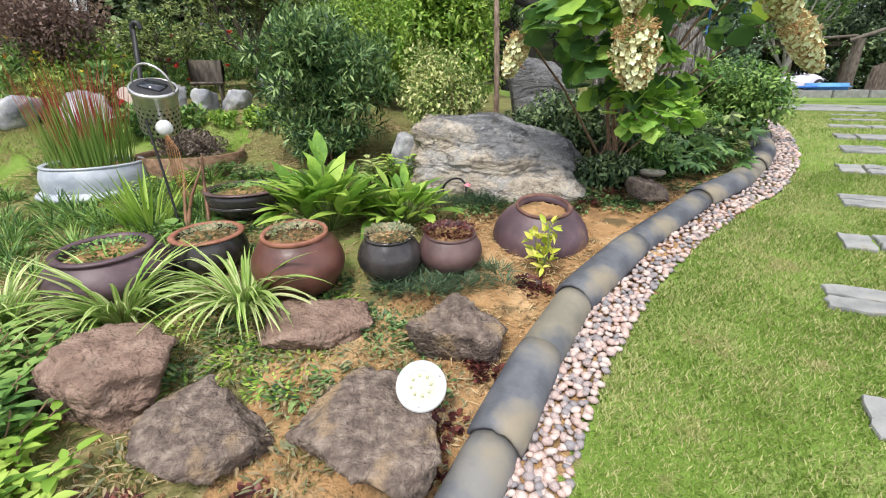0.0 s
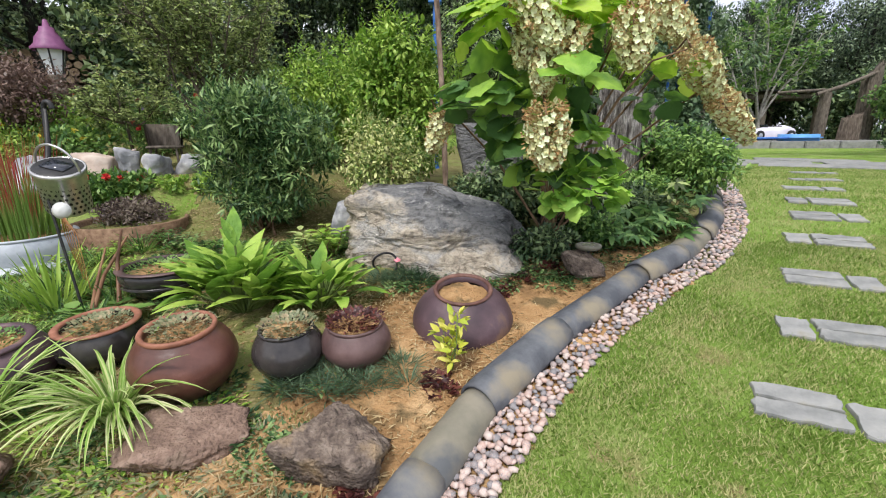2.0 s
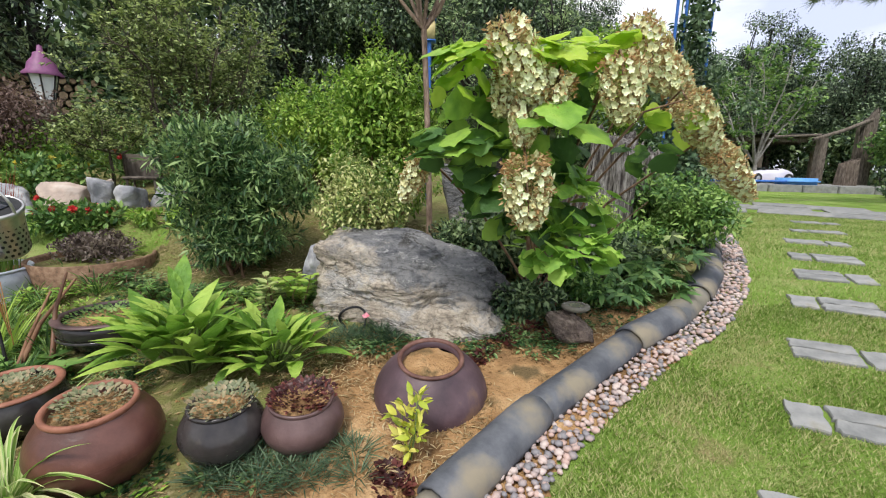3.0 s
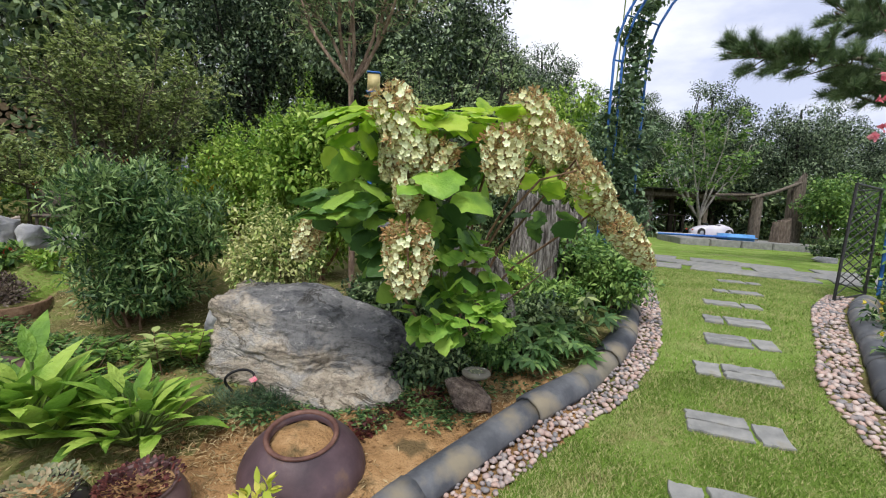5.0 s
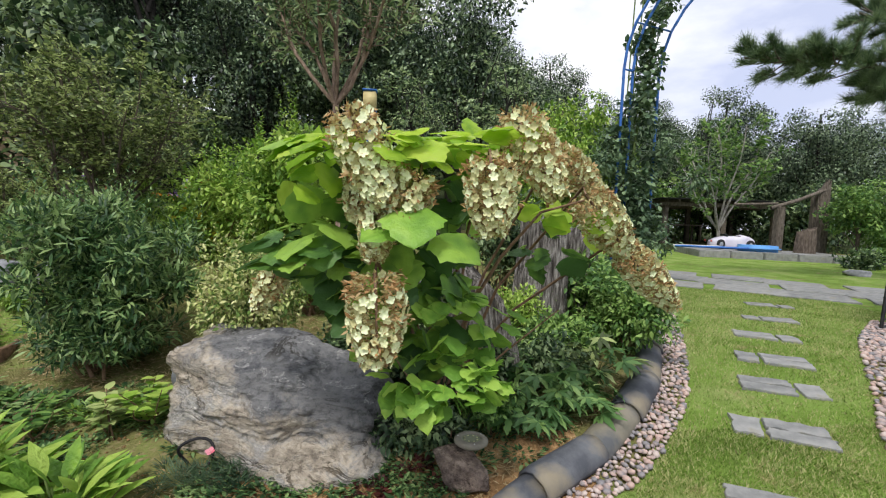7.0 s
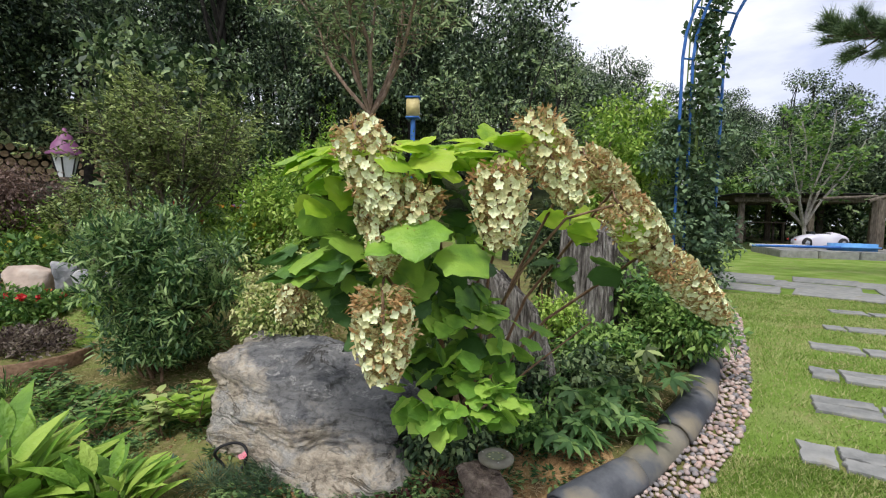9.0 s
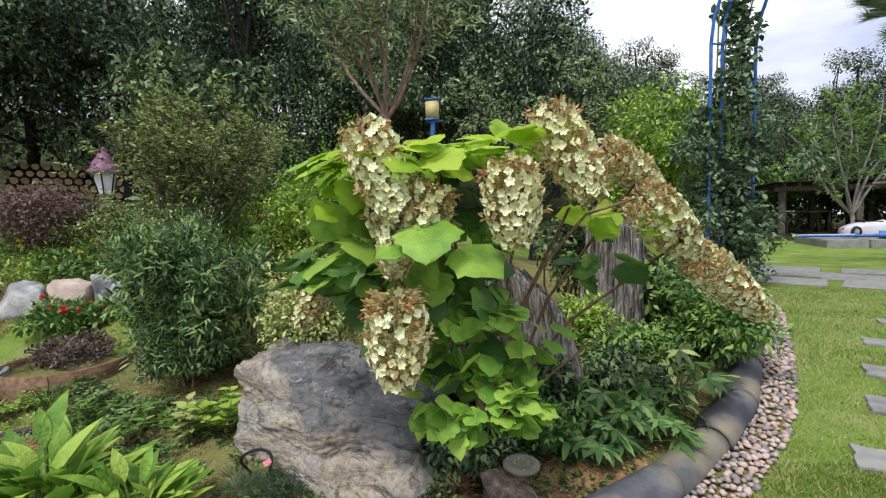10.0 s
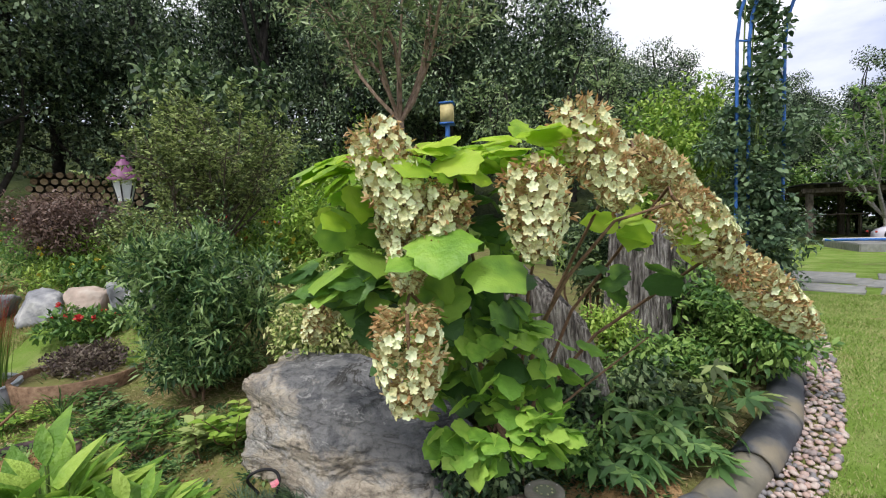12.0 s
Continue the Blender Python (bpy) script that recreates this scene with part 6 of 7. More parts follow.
plant_out(tuft("moss_cushion", 160, 0.018, LEAF, M["lime"], "flat yellow-green moss-like cushion on the soil", 73, 0.09, 0.5),
          random_spots(16, (-1.2, 1.05, -0.3, 1.5), 9, in_bed, 0.12) + random_spots(34, (-2.3, 2.1, -0.6, 3.0), 10, in_bed, 0.14), 11, smin=0.7, smax=1.4)
plant_out(tuft("sage_sprig", 80, 0.022, LEAF_SLIM, M["sedum"], "pale grey-green creeping sedum sprig", 74, 0.07, 0.5),
          random_spots(26, (-0.8, 0.75, 0.1, 1.4), 12, in_bed, 0.1) + [(-0.9, 1.25)], 13)
plant_out(tuft("red_stonecrop", 70, 0.022, LEAF_ROUND, M["heuchera"], "wine red stonecrop rosette cluster", 75, 0.05, 0.7),
          [(0.14, 1.16), (0.11, 1.22), (0.17, 1.10), (-0.02, 0.87), (-0.06, 0.80), (0.00, 0.78), (0.03, 0.93), (0.36, 1.57), (0.38, 1.52), (-0.85, 0.70), (-0.75, 0.68), (-0.42, 0.72), (0.70, 2.20), (0.78, 2.28), (0.86, 2.36), (0.95, 2.40), (0.64, 2.14), (1.02, 2.30)], 14)
for jx, jy, jh, key, sd in ((-0.560, 1.600, 0.250, "sedum", 76), (-0.205, 1.675, 0.188, "sedum", 77), (0.045, 1.725, 0.166, "heuchera", 78), (-1.10, 2.36, 0.15, "mid", 79), (-1.36, 1.62, 0.20, "mid", 83), (-1.03, 1.80, 0.165, "sedum", 84)):
    t = tuft("sedum", 420, 0.015, LEAF_ROUND, M[key], {"sedum": "pale sedum growing in a clay jar", "heuchera": "dark red sedum growing in a clay jar", "mid": "green sedum growing in a clay pot"}[key], sd, 0.11 if key != "mid" else 0.17, 1.0, "sedum")
    t.matrix_world = pose(jx, jy, lift(jx, jy) + jh - 0.012, 3, 0, 0)
    t["group"] = "sedums in pots"

plant_out(tuft("meadow_tuft", 55, 0.10, LEAF_SLIM, M["mid"], "fresh green grassy weed tuft on the moss", 88, 0.05, 1.6, wide=0.25, category="grass"),
          random_spots(26, (-2.6, 1.7, -1.25, 2.5), 21, in_bed, 0.14) + random_spots(22, (-3.2, 2.2, -1.5, 3.2), 22, in_bed, 0.16), 23)
plant_out(tuft("leafy_weed", 70, 0.045, LEAF, M["mid"], "green leafy weed patch on the moss", 87, 0.09, 0.7),
          random_spots(30, (-3.0, 1.7, -1.2, 3.2), 24, in_bed, 0.17) + random_spots(16, (-1.2, 2.45, -0.2, 3.0), 25, in_bed, 0.12), 26)

# ---- small variegated spindle ----
SP = thing("spindle_shoot", 0.42, 1.63, lift(0.42, 1.63), "young yellow-variegated spindle shoot on sandy soil", "plant")
for k, (dx, dy, hh) in enumerate(((0.02, 0.0, 0.20), (-0.03, 0.01, 0.155), (0.01, -0.02, 0.09))):
    v, f = limb((0, 0, -0.01), (dx, dy, hh), 0.004, 0.002, 0.1)
    part_np("stem", v, f, M["green_stem"], SP, smooth=True)
    foliage("leaves", [((dx, dy, hh), (0.025, 0.025, 0.03)), ((dx * 0.7, dy, hh * 0.6), (0.02, 0.02, 0.02))], 34, 0.042, LEAF, M["yellow_leaf"], SP, "yellow and green leaves", droop=-0.5)

# ---- palmate-leaved plants, leafy fillers ----


def cut_leaf(seed):
    """A palmate leaf of seven pointed, toothed fingers joined at the heart."""
    g = np.random.default_rng(seed)
    v, f = [], []
    for k, (ang, ln_) in enumerate(zip(np.linspace(-2.0, 2.0, 7), (0.62, 0.82, 0.95, 1.0, 0.95, 0.82, 0.62))):
        b = len(v)
        xs = (0.0, 0.22, 0.42, 0.50, 0.68, 0.75, 1.0)
        ws = (0.02, 0.075, 0.16, 0.125, 0.12, 0.08, 0.0)
        ang += 0.06 * g.normal()
        for x_, w_ in zip(xs, ws):
            x_, w_ = x_ * ln_, w_ * ln_
            z_ = -0.18 * x_ * x_ + 0.02 * g.normal()
            for sd in (1, 0, -1):
                v.append((x_ * math.cos(ang) - sd * w_ * math.sin(ang), x_ * math.sin(ang) + sd * w_ * math.cos(ang), z_ + 0.25 * w_ * abs(sd)))
        for i in range(len(xs) - 1):
            for c in (0, 1):
                f.append((b + 3 * i + c, b + 3 * i + 3 + c, b + 3 * i + 4 + c, b + 3 * i + 1 + c))
    return np.array(v), np.array(f)


def cut_meshes(key):
    out = []
    for k in range(4):
        me = mesh_np("leaf", *cut_leaf(900 + k), True)
        me.materials.append(M[key])
        out.append(me)
    return out


CUT_LEAVES = cut_meshes("palm_leaf")
CUT_YELLOW = cut_meshes("bronze")


def palmate(x, y, n, reach, label, seed, hgt=0.16, yellowing=0.0):
    t = thing("palmate_plant", x, y, lift(x, y), label, "plant")
    g = np.random.default_rng(seed)
    for i in range(n):
        a = g.random() * 2 * math.pi
        r = reach * math.sqrt(g.random())
        c = np.array([math.cos(a) * r, math.sin(a) * r, hgt * (1.2 - 0.6 * r / reach) * (0.55 + 0.6 * g.random())])
        v, f = limb((0, 0, 0), c, 0.003, 0.002, 0.1, 4, 4)
        part_np("stalk", v, f, M["green_stem"], t)
        way = np.array([math.cos(a), math.sin(a), -0.35 + 0.3 * g.normal()]) + g.normal(size=3) * 0.25
        me = (CUT_YELLOW if g.random() < yellowing else CUT_LEAVES)[i % 4]
        leaf_object(me, c, way, np.array([0.35 * math.cos(a), 0.35 * math.sin(a), 1.0]) + g.normal(size=3) * 0.3, 0.075 + 0.04 * g.random(), t)
    return t


palmate(1.62, 2.70, 24, 0.19, "dark green palmate-leaved plant by the tile edging", 91)
palmate(1.88, 3.02, 22, 0.20, "palmate-leaved plant with some yellowing leaves", 92, 0.2, 0.5)
palmate(1.76, 2.86, 20, 0.18, "dark green palmate-leaved plant under the bush", 94, 0.17, 0.15)
palmate(1.50, 2.86, 18, 0.18, "palmate-leaved plant beside the driftwood stump", 90, 0.20)
palmate(1.44, 2.60, 16, 0.15, "low dark palmate-leaved plant at the tile edge", 89, 0.13)


def shoot(x, y, h, n, size, shape, key, label, seed, spread=0.1):
    t = thing("leafy_shoot", x, y, lift(x, y), label, "plant")
    g = np.random.default_rng(seed)
    for k in range(n):
        tip = np.array([g.normal() * spread, g.normal() * spread, h * (0.6 + 0.5 * g.random())])
        v, f = limb((g.normal() * 0.02, g.normal() * 0.02, -0.01), tip, 0.004, 0.002, 0.08)
        part_np("stem", v, f, M["stem"], t, smooth=True)
        m = 14
        u = 0.3 + 0.7 * np.arange(m) / m
        a = np.arange(m) * 2.4 + g.random() * 6
        p = tip * u[:, None]
        ax = np.c_[np.cos(a), np.sin(a), 0.3 + 0 * a]
        v, f = scatter(shape, p, ax, np.c_[-0.3 * np.cos(a), -0.3 * np.sin(a), 1 + 0 * a], size * (0.7 + 0.5 * g.random(m)))
        part_np("leaves", v, f, M[key], t)
    return t


shoot(-0.42, 2.62, 0.24, 3, 0.085, LEAF, "bronze", "young shoot with coppery new leaves", 95, 0.05)
shoot(-0.28, 2.72, 0.18, 5, 0.06, LEAF_ROUND, "lime", "bright green young leafy seedling", 96, 0.09)
shoot(-0.75, 2.62, 0.16, 5, 0.06, LEAF, "mid", "low green leafy weed", 97, 0.1)
shoot(-1.02, 2.50, 0.16, 5, 0.06, LEAF, "mid", "low green leafy weed in the bed", 98, 0.1)
for k, (x, y, h_, key) in enumerate(((-1.22, 0.98, 0.17, "mid"), (-1.30, 1.10, 0.20, "mid"), (-1.08, 0.80, 0.13, "lime"), (-1.20, 0.78, 0.17, "mid"), (-0.98, 0.66, 0.11, "lime"), (-1.42, 1.02, 0.22, "mid"), (-1.34, 0.86, 0.2, "mid"), (-1.50, 1.18, 0.24, "mid"))):
    shoot(x, y, h_, 11, 0.062, LEAF, key, "leafy green weeds at the bed's edge" if key == "mid" else "light green leafy weeds at the bed's edge", 99 + k, 0.08)
for k, (x, y) in enumerate(((-1.55, 3.05), (-1.35, 2.95), (-1.75, 2.85), (-1.15, 2.80), (-0.95, 2.72), (-1.9, 2.7), (-2.2, 3.0), (-2.5, 3.3))):
    shoot(x, y, 0.10, 9, 0.045, LEAF, ("mid", "olive", "lime")[k % 3], "low leafy green weeds among the moss", 130 + k, 0.10)
shoot(-1.22, 2.06, 0.10, 6, 0.075, LEAF_ROUND, "mid", "round-leaved green clover clump", 103, 0.1)

# ---- pathway disc light, pale round stone ----


def disc_light(x, y, z, tilt, turn, label, rim="white_plastic"):
    t = thing("disc_light", x, y, z, label, "garden light", "solar disc lights")
    part("rim", lathe([(0.036, 0.004), (0.040, 0.012), (0.062, 0.010), (0.066, 0.006), (0.066, -0.004), (0.05, -0.016), (0.0, -0.018)], 48), M[rim], t, "white plastic rim" if rim == "white_plastic" else "weathered grey rim")
    part("panel", lathe([(0.0, 0.0075), (0.038, 0.0075)], 40), M["frosted"], t, "frosted pale green panel")
    for k in range(8):
        a = k * math.pi / 4 + 0.2
        b = box(0.007, 0.007, 0.003, 0.001, (0.026 * math.cos(a), 0.026 * math.sin(a), 0.0088))
        part("led", b, M["led"], t, "pale yellow diode")
    for k in range(3):
        a = k * math.pi * 2 / 3 + 0.5
        part("screw", lathe([(0.0, 0.0125), (0.0028, 0.0122), (0.0034, 0.010)], 10), M["steel"], t).matrix_basis = pose(0.053 * math.cos(a), 0.053 * math.sin(a), 0.0)
    v, f = tube_arrays([(0, 0, -0.01), (0, 0, -0.10)], [0.008, 0.003], 8)
    part_np("stake", v, f, M["black_metal"], t)
    t.matrix_world = pose(x, y, z, 0, 0, turn) @ pose(0, 0, 0, tilt, 0, 0)
    return t


disc_light(-0.026, 0.905, 0.205, 42, -4, "round white solar disc light tilted on the rocks")
disc_light(1.14, 2.36, 0.490, -2, 10, "weathered round disc light on a stone by the hydrangea", "old_plastic")

# ---- bent hose ring ----
HOSE = thing("hose_ring", 0.07, 2.40, lift(0.07, 2.40), "loop of dark rubber hose standing in the grass", "hose")
a = np.linspace(-0.5, math.pi + 0.9, 22)
v, f = tube_arrays(np.c_[0.065 * np.cos(a), 0.02 * np.sin(a * 2), 0.06 + 0.062 * np.sin(a)], 0.006, 8)
part_np("hose", v, f, M["rubber"], HOSE, smooth=True)
PK = thing("pink_flower", 0.14, 2.37, lift(0.14, 2.37), "single small pink flower in the grass", "flower")
v, f = limb((0, 0, 0), (0, 0, 0.09), 0.002, 0.0015)
part_np("stem", v, f, M["green_stem"], PK)
v, f = scatter(FLORET, np.array([[0, 0, 0.09]]), np.array([[0, -0.5, 1.0]]), np.array([[1.0, 0, 0]]), np.array([0.035]))
part_np("petals", v, f, M["pink"], PK)

# ---- watering-can lantern on its stake ----
SX, SY = -1.30, 2.05
ST = thing("solar_lantern_stake", SX, SY, lift(SX, SY), "watering-can shaped solar lantern hung on a black stake", "garden lantern")
bar("stake", [(0, 0, -0.05), (-0.05, 0.02, 0.35), (-0.10, 0.05, 0.62)], 0.006, M["black_metal"], ST)
a = np.linspace(0, math.pi, 12)
bar("hook", [(-0.10, 0.05, 0.60), (-0.17, 0.20, 0.85), (-0.19, 0.24, 1.0)] + [(-0.19 - 0.02 * math.cos(q) + 0.02, 0.24, 1.0 + 0.03 * math.sin(q)) for q in a] , 0.012, M["black_metal"], ST)
CAN = part("can", lathe([(0.0, 0.0), (0.075, 0.0), (0.080, 0.01), (0.085, 0.17), (0.092, 0.18), (0.092, 0.195), (0.085, 0.198), (0.083, 0.185), (0.0, 0.185)], 40), M["steel"], ST, "perforated silver can")
CAN.matrix_basis = pose(-0.10, 0.16, 0.54, 20, 14, 0) @ Matrix.Scale(1.12, 4)
part("solar_lid", lathe([(0.0, 0.199), (0.078, 0.199), (0.084, 0.194)], 36), M["black_metal"], CAN, "black lid")
PANEL = part("solar_panel", box(0.095, 0.07, 0.004, 0.0015, (0, 0, 0.203)), M["solar"], CAN, "dark solar cell")
holes = []
for r in range(7):
    for c in range(26):
        q = 2 * math.pi * (c + 0.5 * (r % 2)) / 26
        rr = 0.0795 + 0.0005 * r
        holes.append((np.array([(math.cos(q) * rr, math.sin(q) * rr, 0.02 + 0.022 * r)]), np.array([(math.cos(q), math.sin(q), 0.0)])))
dv, df = [], []
for p, nrm in holes:
    side = np.cross(nrm, [[0, 0, 1.0]])
    ring = [p + side * 0.006 * math.cos(k) + np.array([[0, 0, 1.0]]) * 0.007 * math.sin(k) + nrm * 0.0015 for k in np.linspace(0, 2 * math.pi, 6, endpoint=False)]
    df.append(np.arange(len(dv) * 6, len(dv) * 6 + 6))
    dv.append(np.concatenate(ring))
pf = part_np("perforation", np.concatenate(dv), np.array(df), M["black_metal"], CAN, "dark pierced pattern")
a = np.linspace(0, math.pi, 16)
bar("handle", [(0.088 * math.cos(q), 0.0, 0.19 + 0.10 * math.sin(q)) for q in a], 0.005, M["steel"], CAN)
bar("spout", [(0.05, -0.06, 0.03), (0.10, -0.13, 0.07), (0.125, -0.16, 0.11)], 0.014, M["steel"], CAN)
rose = part("rose_head", lathe([(0.0, 0.02), (0.018, 0.018), (0.032, 0.004), (0.028, -0.012), (0.012, -0.03)], 20), M["white_plastic"], CAN, "speckled white sprinkler head")
rose.matrix_basis = pose(0.135, -0.175, 0.125, 55, 20, 0)

for k in range(6):
    e = (0.15 + 0.02 * k, -0.20 - 0.015 * k, -0.10 - 0.03 * (k % 3))
    bar("light_strand", [(0.14, -0.185, 0.12), (0.15 + 0.01 * k, -0.21, 0.06), e], 0.0018, M["copper"], CAN, 4)

# ---- dry canes ----
for k, (p, q) in enumerate((((-1.25, 1.98), (-1.55, 2.55)), ((-1.30, 2.05), (-1.45, 2.6)), ((-1.22, 2.15), (-1.36, 2.45)))):
    t = thing("dry_cane", p[0], p[1], lift(*p), "dry rust-brown bent plant cane leaning over the bed", "dry stem", "dry canes")
    v, f = tube_arrays([(0, 0, 0), ((q[0] - p[0]) * 0.4, (q[1] - p[1]) * 0.4, 0.13 + 0.05 * k), (q[0] - p[0], q[1] - p[1], 0.26 + 0.05 * k)], [0.012, 0.009, 0.006], 7)
    part_np("cane", v, f, M["brown_leaf"], t, smooth=True)

# ---- low planter with dusky plants, geraniums, pale rocks ----
PL = thing("low_planter", -1.92, 3.30, lift(-2.0, 3.34) - 0.09, "wide low rusty brown planter filled with sedum", "planter")
part("wall", lathe([(0.35, 0.0), (0.37, 0.19), (0.355, 0.195), (0.34, 0.18), (0.33, 0.0)], 40), M["stem"], PL)
part("soil", lathe([(0.0, 0.17), (0.25, 0.165), (0.34, 0.15)], 30), M["bed"], PL)
PD = thing("dusky_sedum", -1.92, 3.30, lift(-2.0, 3.34) + 0.09, "dusky purple sedum filling the low planter", "sedum")
foliage("foliage", clump_blobs((0, 0.04, 0.06), (0.30, 0.27, 0.07), 30, 0.09, 9), 3200, 0.028, LEAF, M["dusky"], PD, droop=-0.4)


def flower_bed(name, x, y, radii, n, key, petal, m, label, seed, leaf=0.05, fl=0.03, category="flowers", shape=None):
    t = thing(name, x, y, gz(x, y), label, category)
    blobs = clump_blobs((0, 0, radii[2]), radii, 22, min(radii) * 0.7, seed)
    foliage("foliage", blobs, n, leaf, shape or LEAF, M[key], t, droop=-0.2, floor=0.0)
    if petal:
        g = np.random.default_rng(seed)
        for k in range(m):
            c, r = blobs[g.integers(0, len(blobs))]
            p = c + np.array([g.normal() * r[0] * 0.5, g.normal() * r[1] * 0.5, r[2] * (0.9 + 0.3 * g.random())])
            q = p + rand_unit(5) * fl * 0.4
            v, f = scatter(FLORET, q, unit(rand_unit(5) + [0, -0.5, 0.8]), rand_unit(5), np.full(5, fl))
            part_np("flower", v, f, M[petal], t)
    return t


flower_bed("geranium", -2.42, 3.72, (0.42, 0.22, 0.13), 2400, "mid", "red", 14, "red flowering geranium clump with green leaves", 201, 0.05, 0.035)
flower_bed("leafy_cover", -1.55, 3.75, (0.45, 0.22, 0.08), 2200, "lime", None, 0, "bright light green leafy groundcover", 202, 0.04)
PALE = "pale grey weathered garden rock in a row"
for k, (x, y, d, key) in enumerate(((-3.20, 4.02, (0.62, 0.36, 0.34), "pale_rock"), (-2.66, 4.02, (0.44, 0.30, 0.33), "pink_rock"), (-2.36, 4.02, (0.22, 0.2, 0.36), "pale_rock"), (-2.14, 4.05, (0.30, 0.24, 0.28), "pale_rock"),
                                    (-1.90, 4.12, (0.26, 0.24, 0.24), "pale_rock"), (-3.85, 4.0, (0.6, 0.4, 0.34), "pale_rock"), (-1.62, 4.45, (0.3, 0.26, 0.36), "pale_rock"), (-2.5, 4.25, (0.14, 0.14, 0.3), "pink_rock"))):
    rock("rock", x, y, d, M[key], PALE if key == "pale_rock" else "rounded pinkish tan garden rock", seed=60 + k, rz=37 * k, group="rock row", sink=0.12, rough=0.09)
g = np.random.default_rng(44)
for k in range(64):
    x, y = -5.8 + 5.2 * g.random(), 4.2 + 4.2 * g.random()
    if math.dist((x, y), (-2.28, 4.42)) < 0.5:
        y += 0.9
    key = ("mid", "lime", "olive", "lime", "mid")[k % 5]
    pet = ("orange", None, "violet", None, "red", None, "yellow", None)[k % 8]
    flower_bed("border_plant", x, y, (0.28 + 0.15 * g.random(), 0.24, 0.22 + 0.22 * g.random()), 900, key, pet, 7, {None: "leafy green border perennial", "orange": "orange flowering border perennial", "violet": "violet flowering border perennial", "red": "red flowering border perennial", "yellow": "yellow flowering border perennial"}[pet], 300 + k, 0.06, 0.04, "plant", LEAF_SLIM if k % 3 else LEAF)

# ---- lantern post ----
LX, LY = -4.84, 6.4
LN = thing("lantern_post", LX, LY, gz(LX, LY), "garden lamp post with a mauve roofed milky lantern", "lamp post")
zt = (2.14 - gz(LX, LY)) / 1.3
bar("post", [(0, 0, 0), (0, 0, zt - 0.24)], 0.03, M["old_wood"], LN)
part("base", lathe([(0.03, zt - 0.44), (0.10, zt - 0.40), (0.09, zt - 0.34), (0.04, zt - 0.27), (0.085, zt - 0.22), (0.06, zt - 0.20)], 16), M["old_wood"], LN)
part("glass", lathe([(0.0, zt - 0.21), (0.068, zt - 0.20), (0.122, zt + 0.04), (0.0, zt + 0.05)], 6), M["lamp_glass"], LN, "milky glass panes", smooth=False)
for k in range(6):
    q = 2 * math.pi * k / 6
    bar("rib", [(0.071 * math.cos(q), 0.071 * math.sin(q), zt - 0.205), (0.126 * math.cos(q), 0.126 * math.sin(q), zt + 0.045)], 0.008, M["black_metal"], LN, 5)
part("roof", lathe([(0.165, zt + 0.03), (0.17, zt + 0.05), (0.13, zt + 0.09), (0.115, zt + 0.15), (0.07, zt + 0.21), (0.06, zt + 0.25), (0.03, zt + 0.26), (0.02, zt + 0.32), (0.0, zt + 0.33)], 24), M["mauve"], LN, "mauve bell roof")

LN.matrix_world = LN.matrix_world @ Matrix.Scale(1.3, 4)

# ---- bollard, bird box, log pile, chair, shade net, laceleaf maple ----
BX, BY = -3.2, 8.3
BO = thing("bollard", BX, BY, gz(BX, BY), "small blue bollard with a white cap", "bollard")
part("post", lathe([(0.0, 0.0), (0.06, 0.0), (0.06, 0.56), (0.0, 0.56)], 16), M["blue_paint"], BO)
part("cap", lathe([(0.065, 0.56), (0.065, 0.66), (0.03, 0.72), (0.0, 0.72)], 16), M["white_plastic"], BO, "white cap")

BB = thing("bird_box", 0.29, 5.28, gz(0.29, 5.28), "cream bird box framed in blue on a post", "bird box")
zb = 2.50 - gz(0.29, 5.28)
bar("post", [(0, 0, 0), (0, 0, zb - 0.09)], 0.025, M["blue_paint"], BB)
part("box", box(0.125, 0.10, 0.18, 0.006, (0, 0, zb)), M["cream_paint"], BB)
part("roof", box(0.145, 0.12, 0.018, 0.004, (0, 0, zb + 0.10)), M["blue_paint"], BB, "blue roof")
part("sill", box(0.14, 0.115, 0.02, 0.004, (0, 0, zb - 0.10)), M["blue_paint"], BB, "blue base")

LP = thing("log_pile", -9.6, 10.6, gz(-9.6, 10.6), "stacked pile of cut firewood logs", "log pile", rz=38)
for r in range(5):
    for c in range(18):
        rad = 0.085 + 0.03 * noise.noise(Vector((r * 3.1, c * 2.3, 1)))
        v, f = tube_arrays([(0, -0.35, 0), (0, 0.35, 0)], rad, 10)
        lg = part_np("log", v, f, M["bark"], LP)
        lg.matrix_basis = pose(-1.7 + 0.2 * c + 0.1 * (r % 2), 0.02 * math.sin(r + c), 0.9 + 0.17 * r)
        e = part("log_end", lathe([(0.0, 0.0), (rad * 0.97, 0.0)], 10), M["log_end"], LP)
        e.matrix_basis = lg.matrix_basis @ pose(0, -0.352, 0, 90, 0, 0)
part("rack", box(3.7, 0.6, 0.8, 0.02, (0, 0, 0.4)), M["old_wood"], LP)

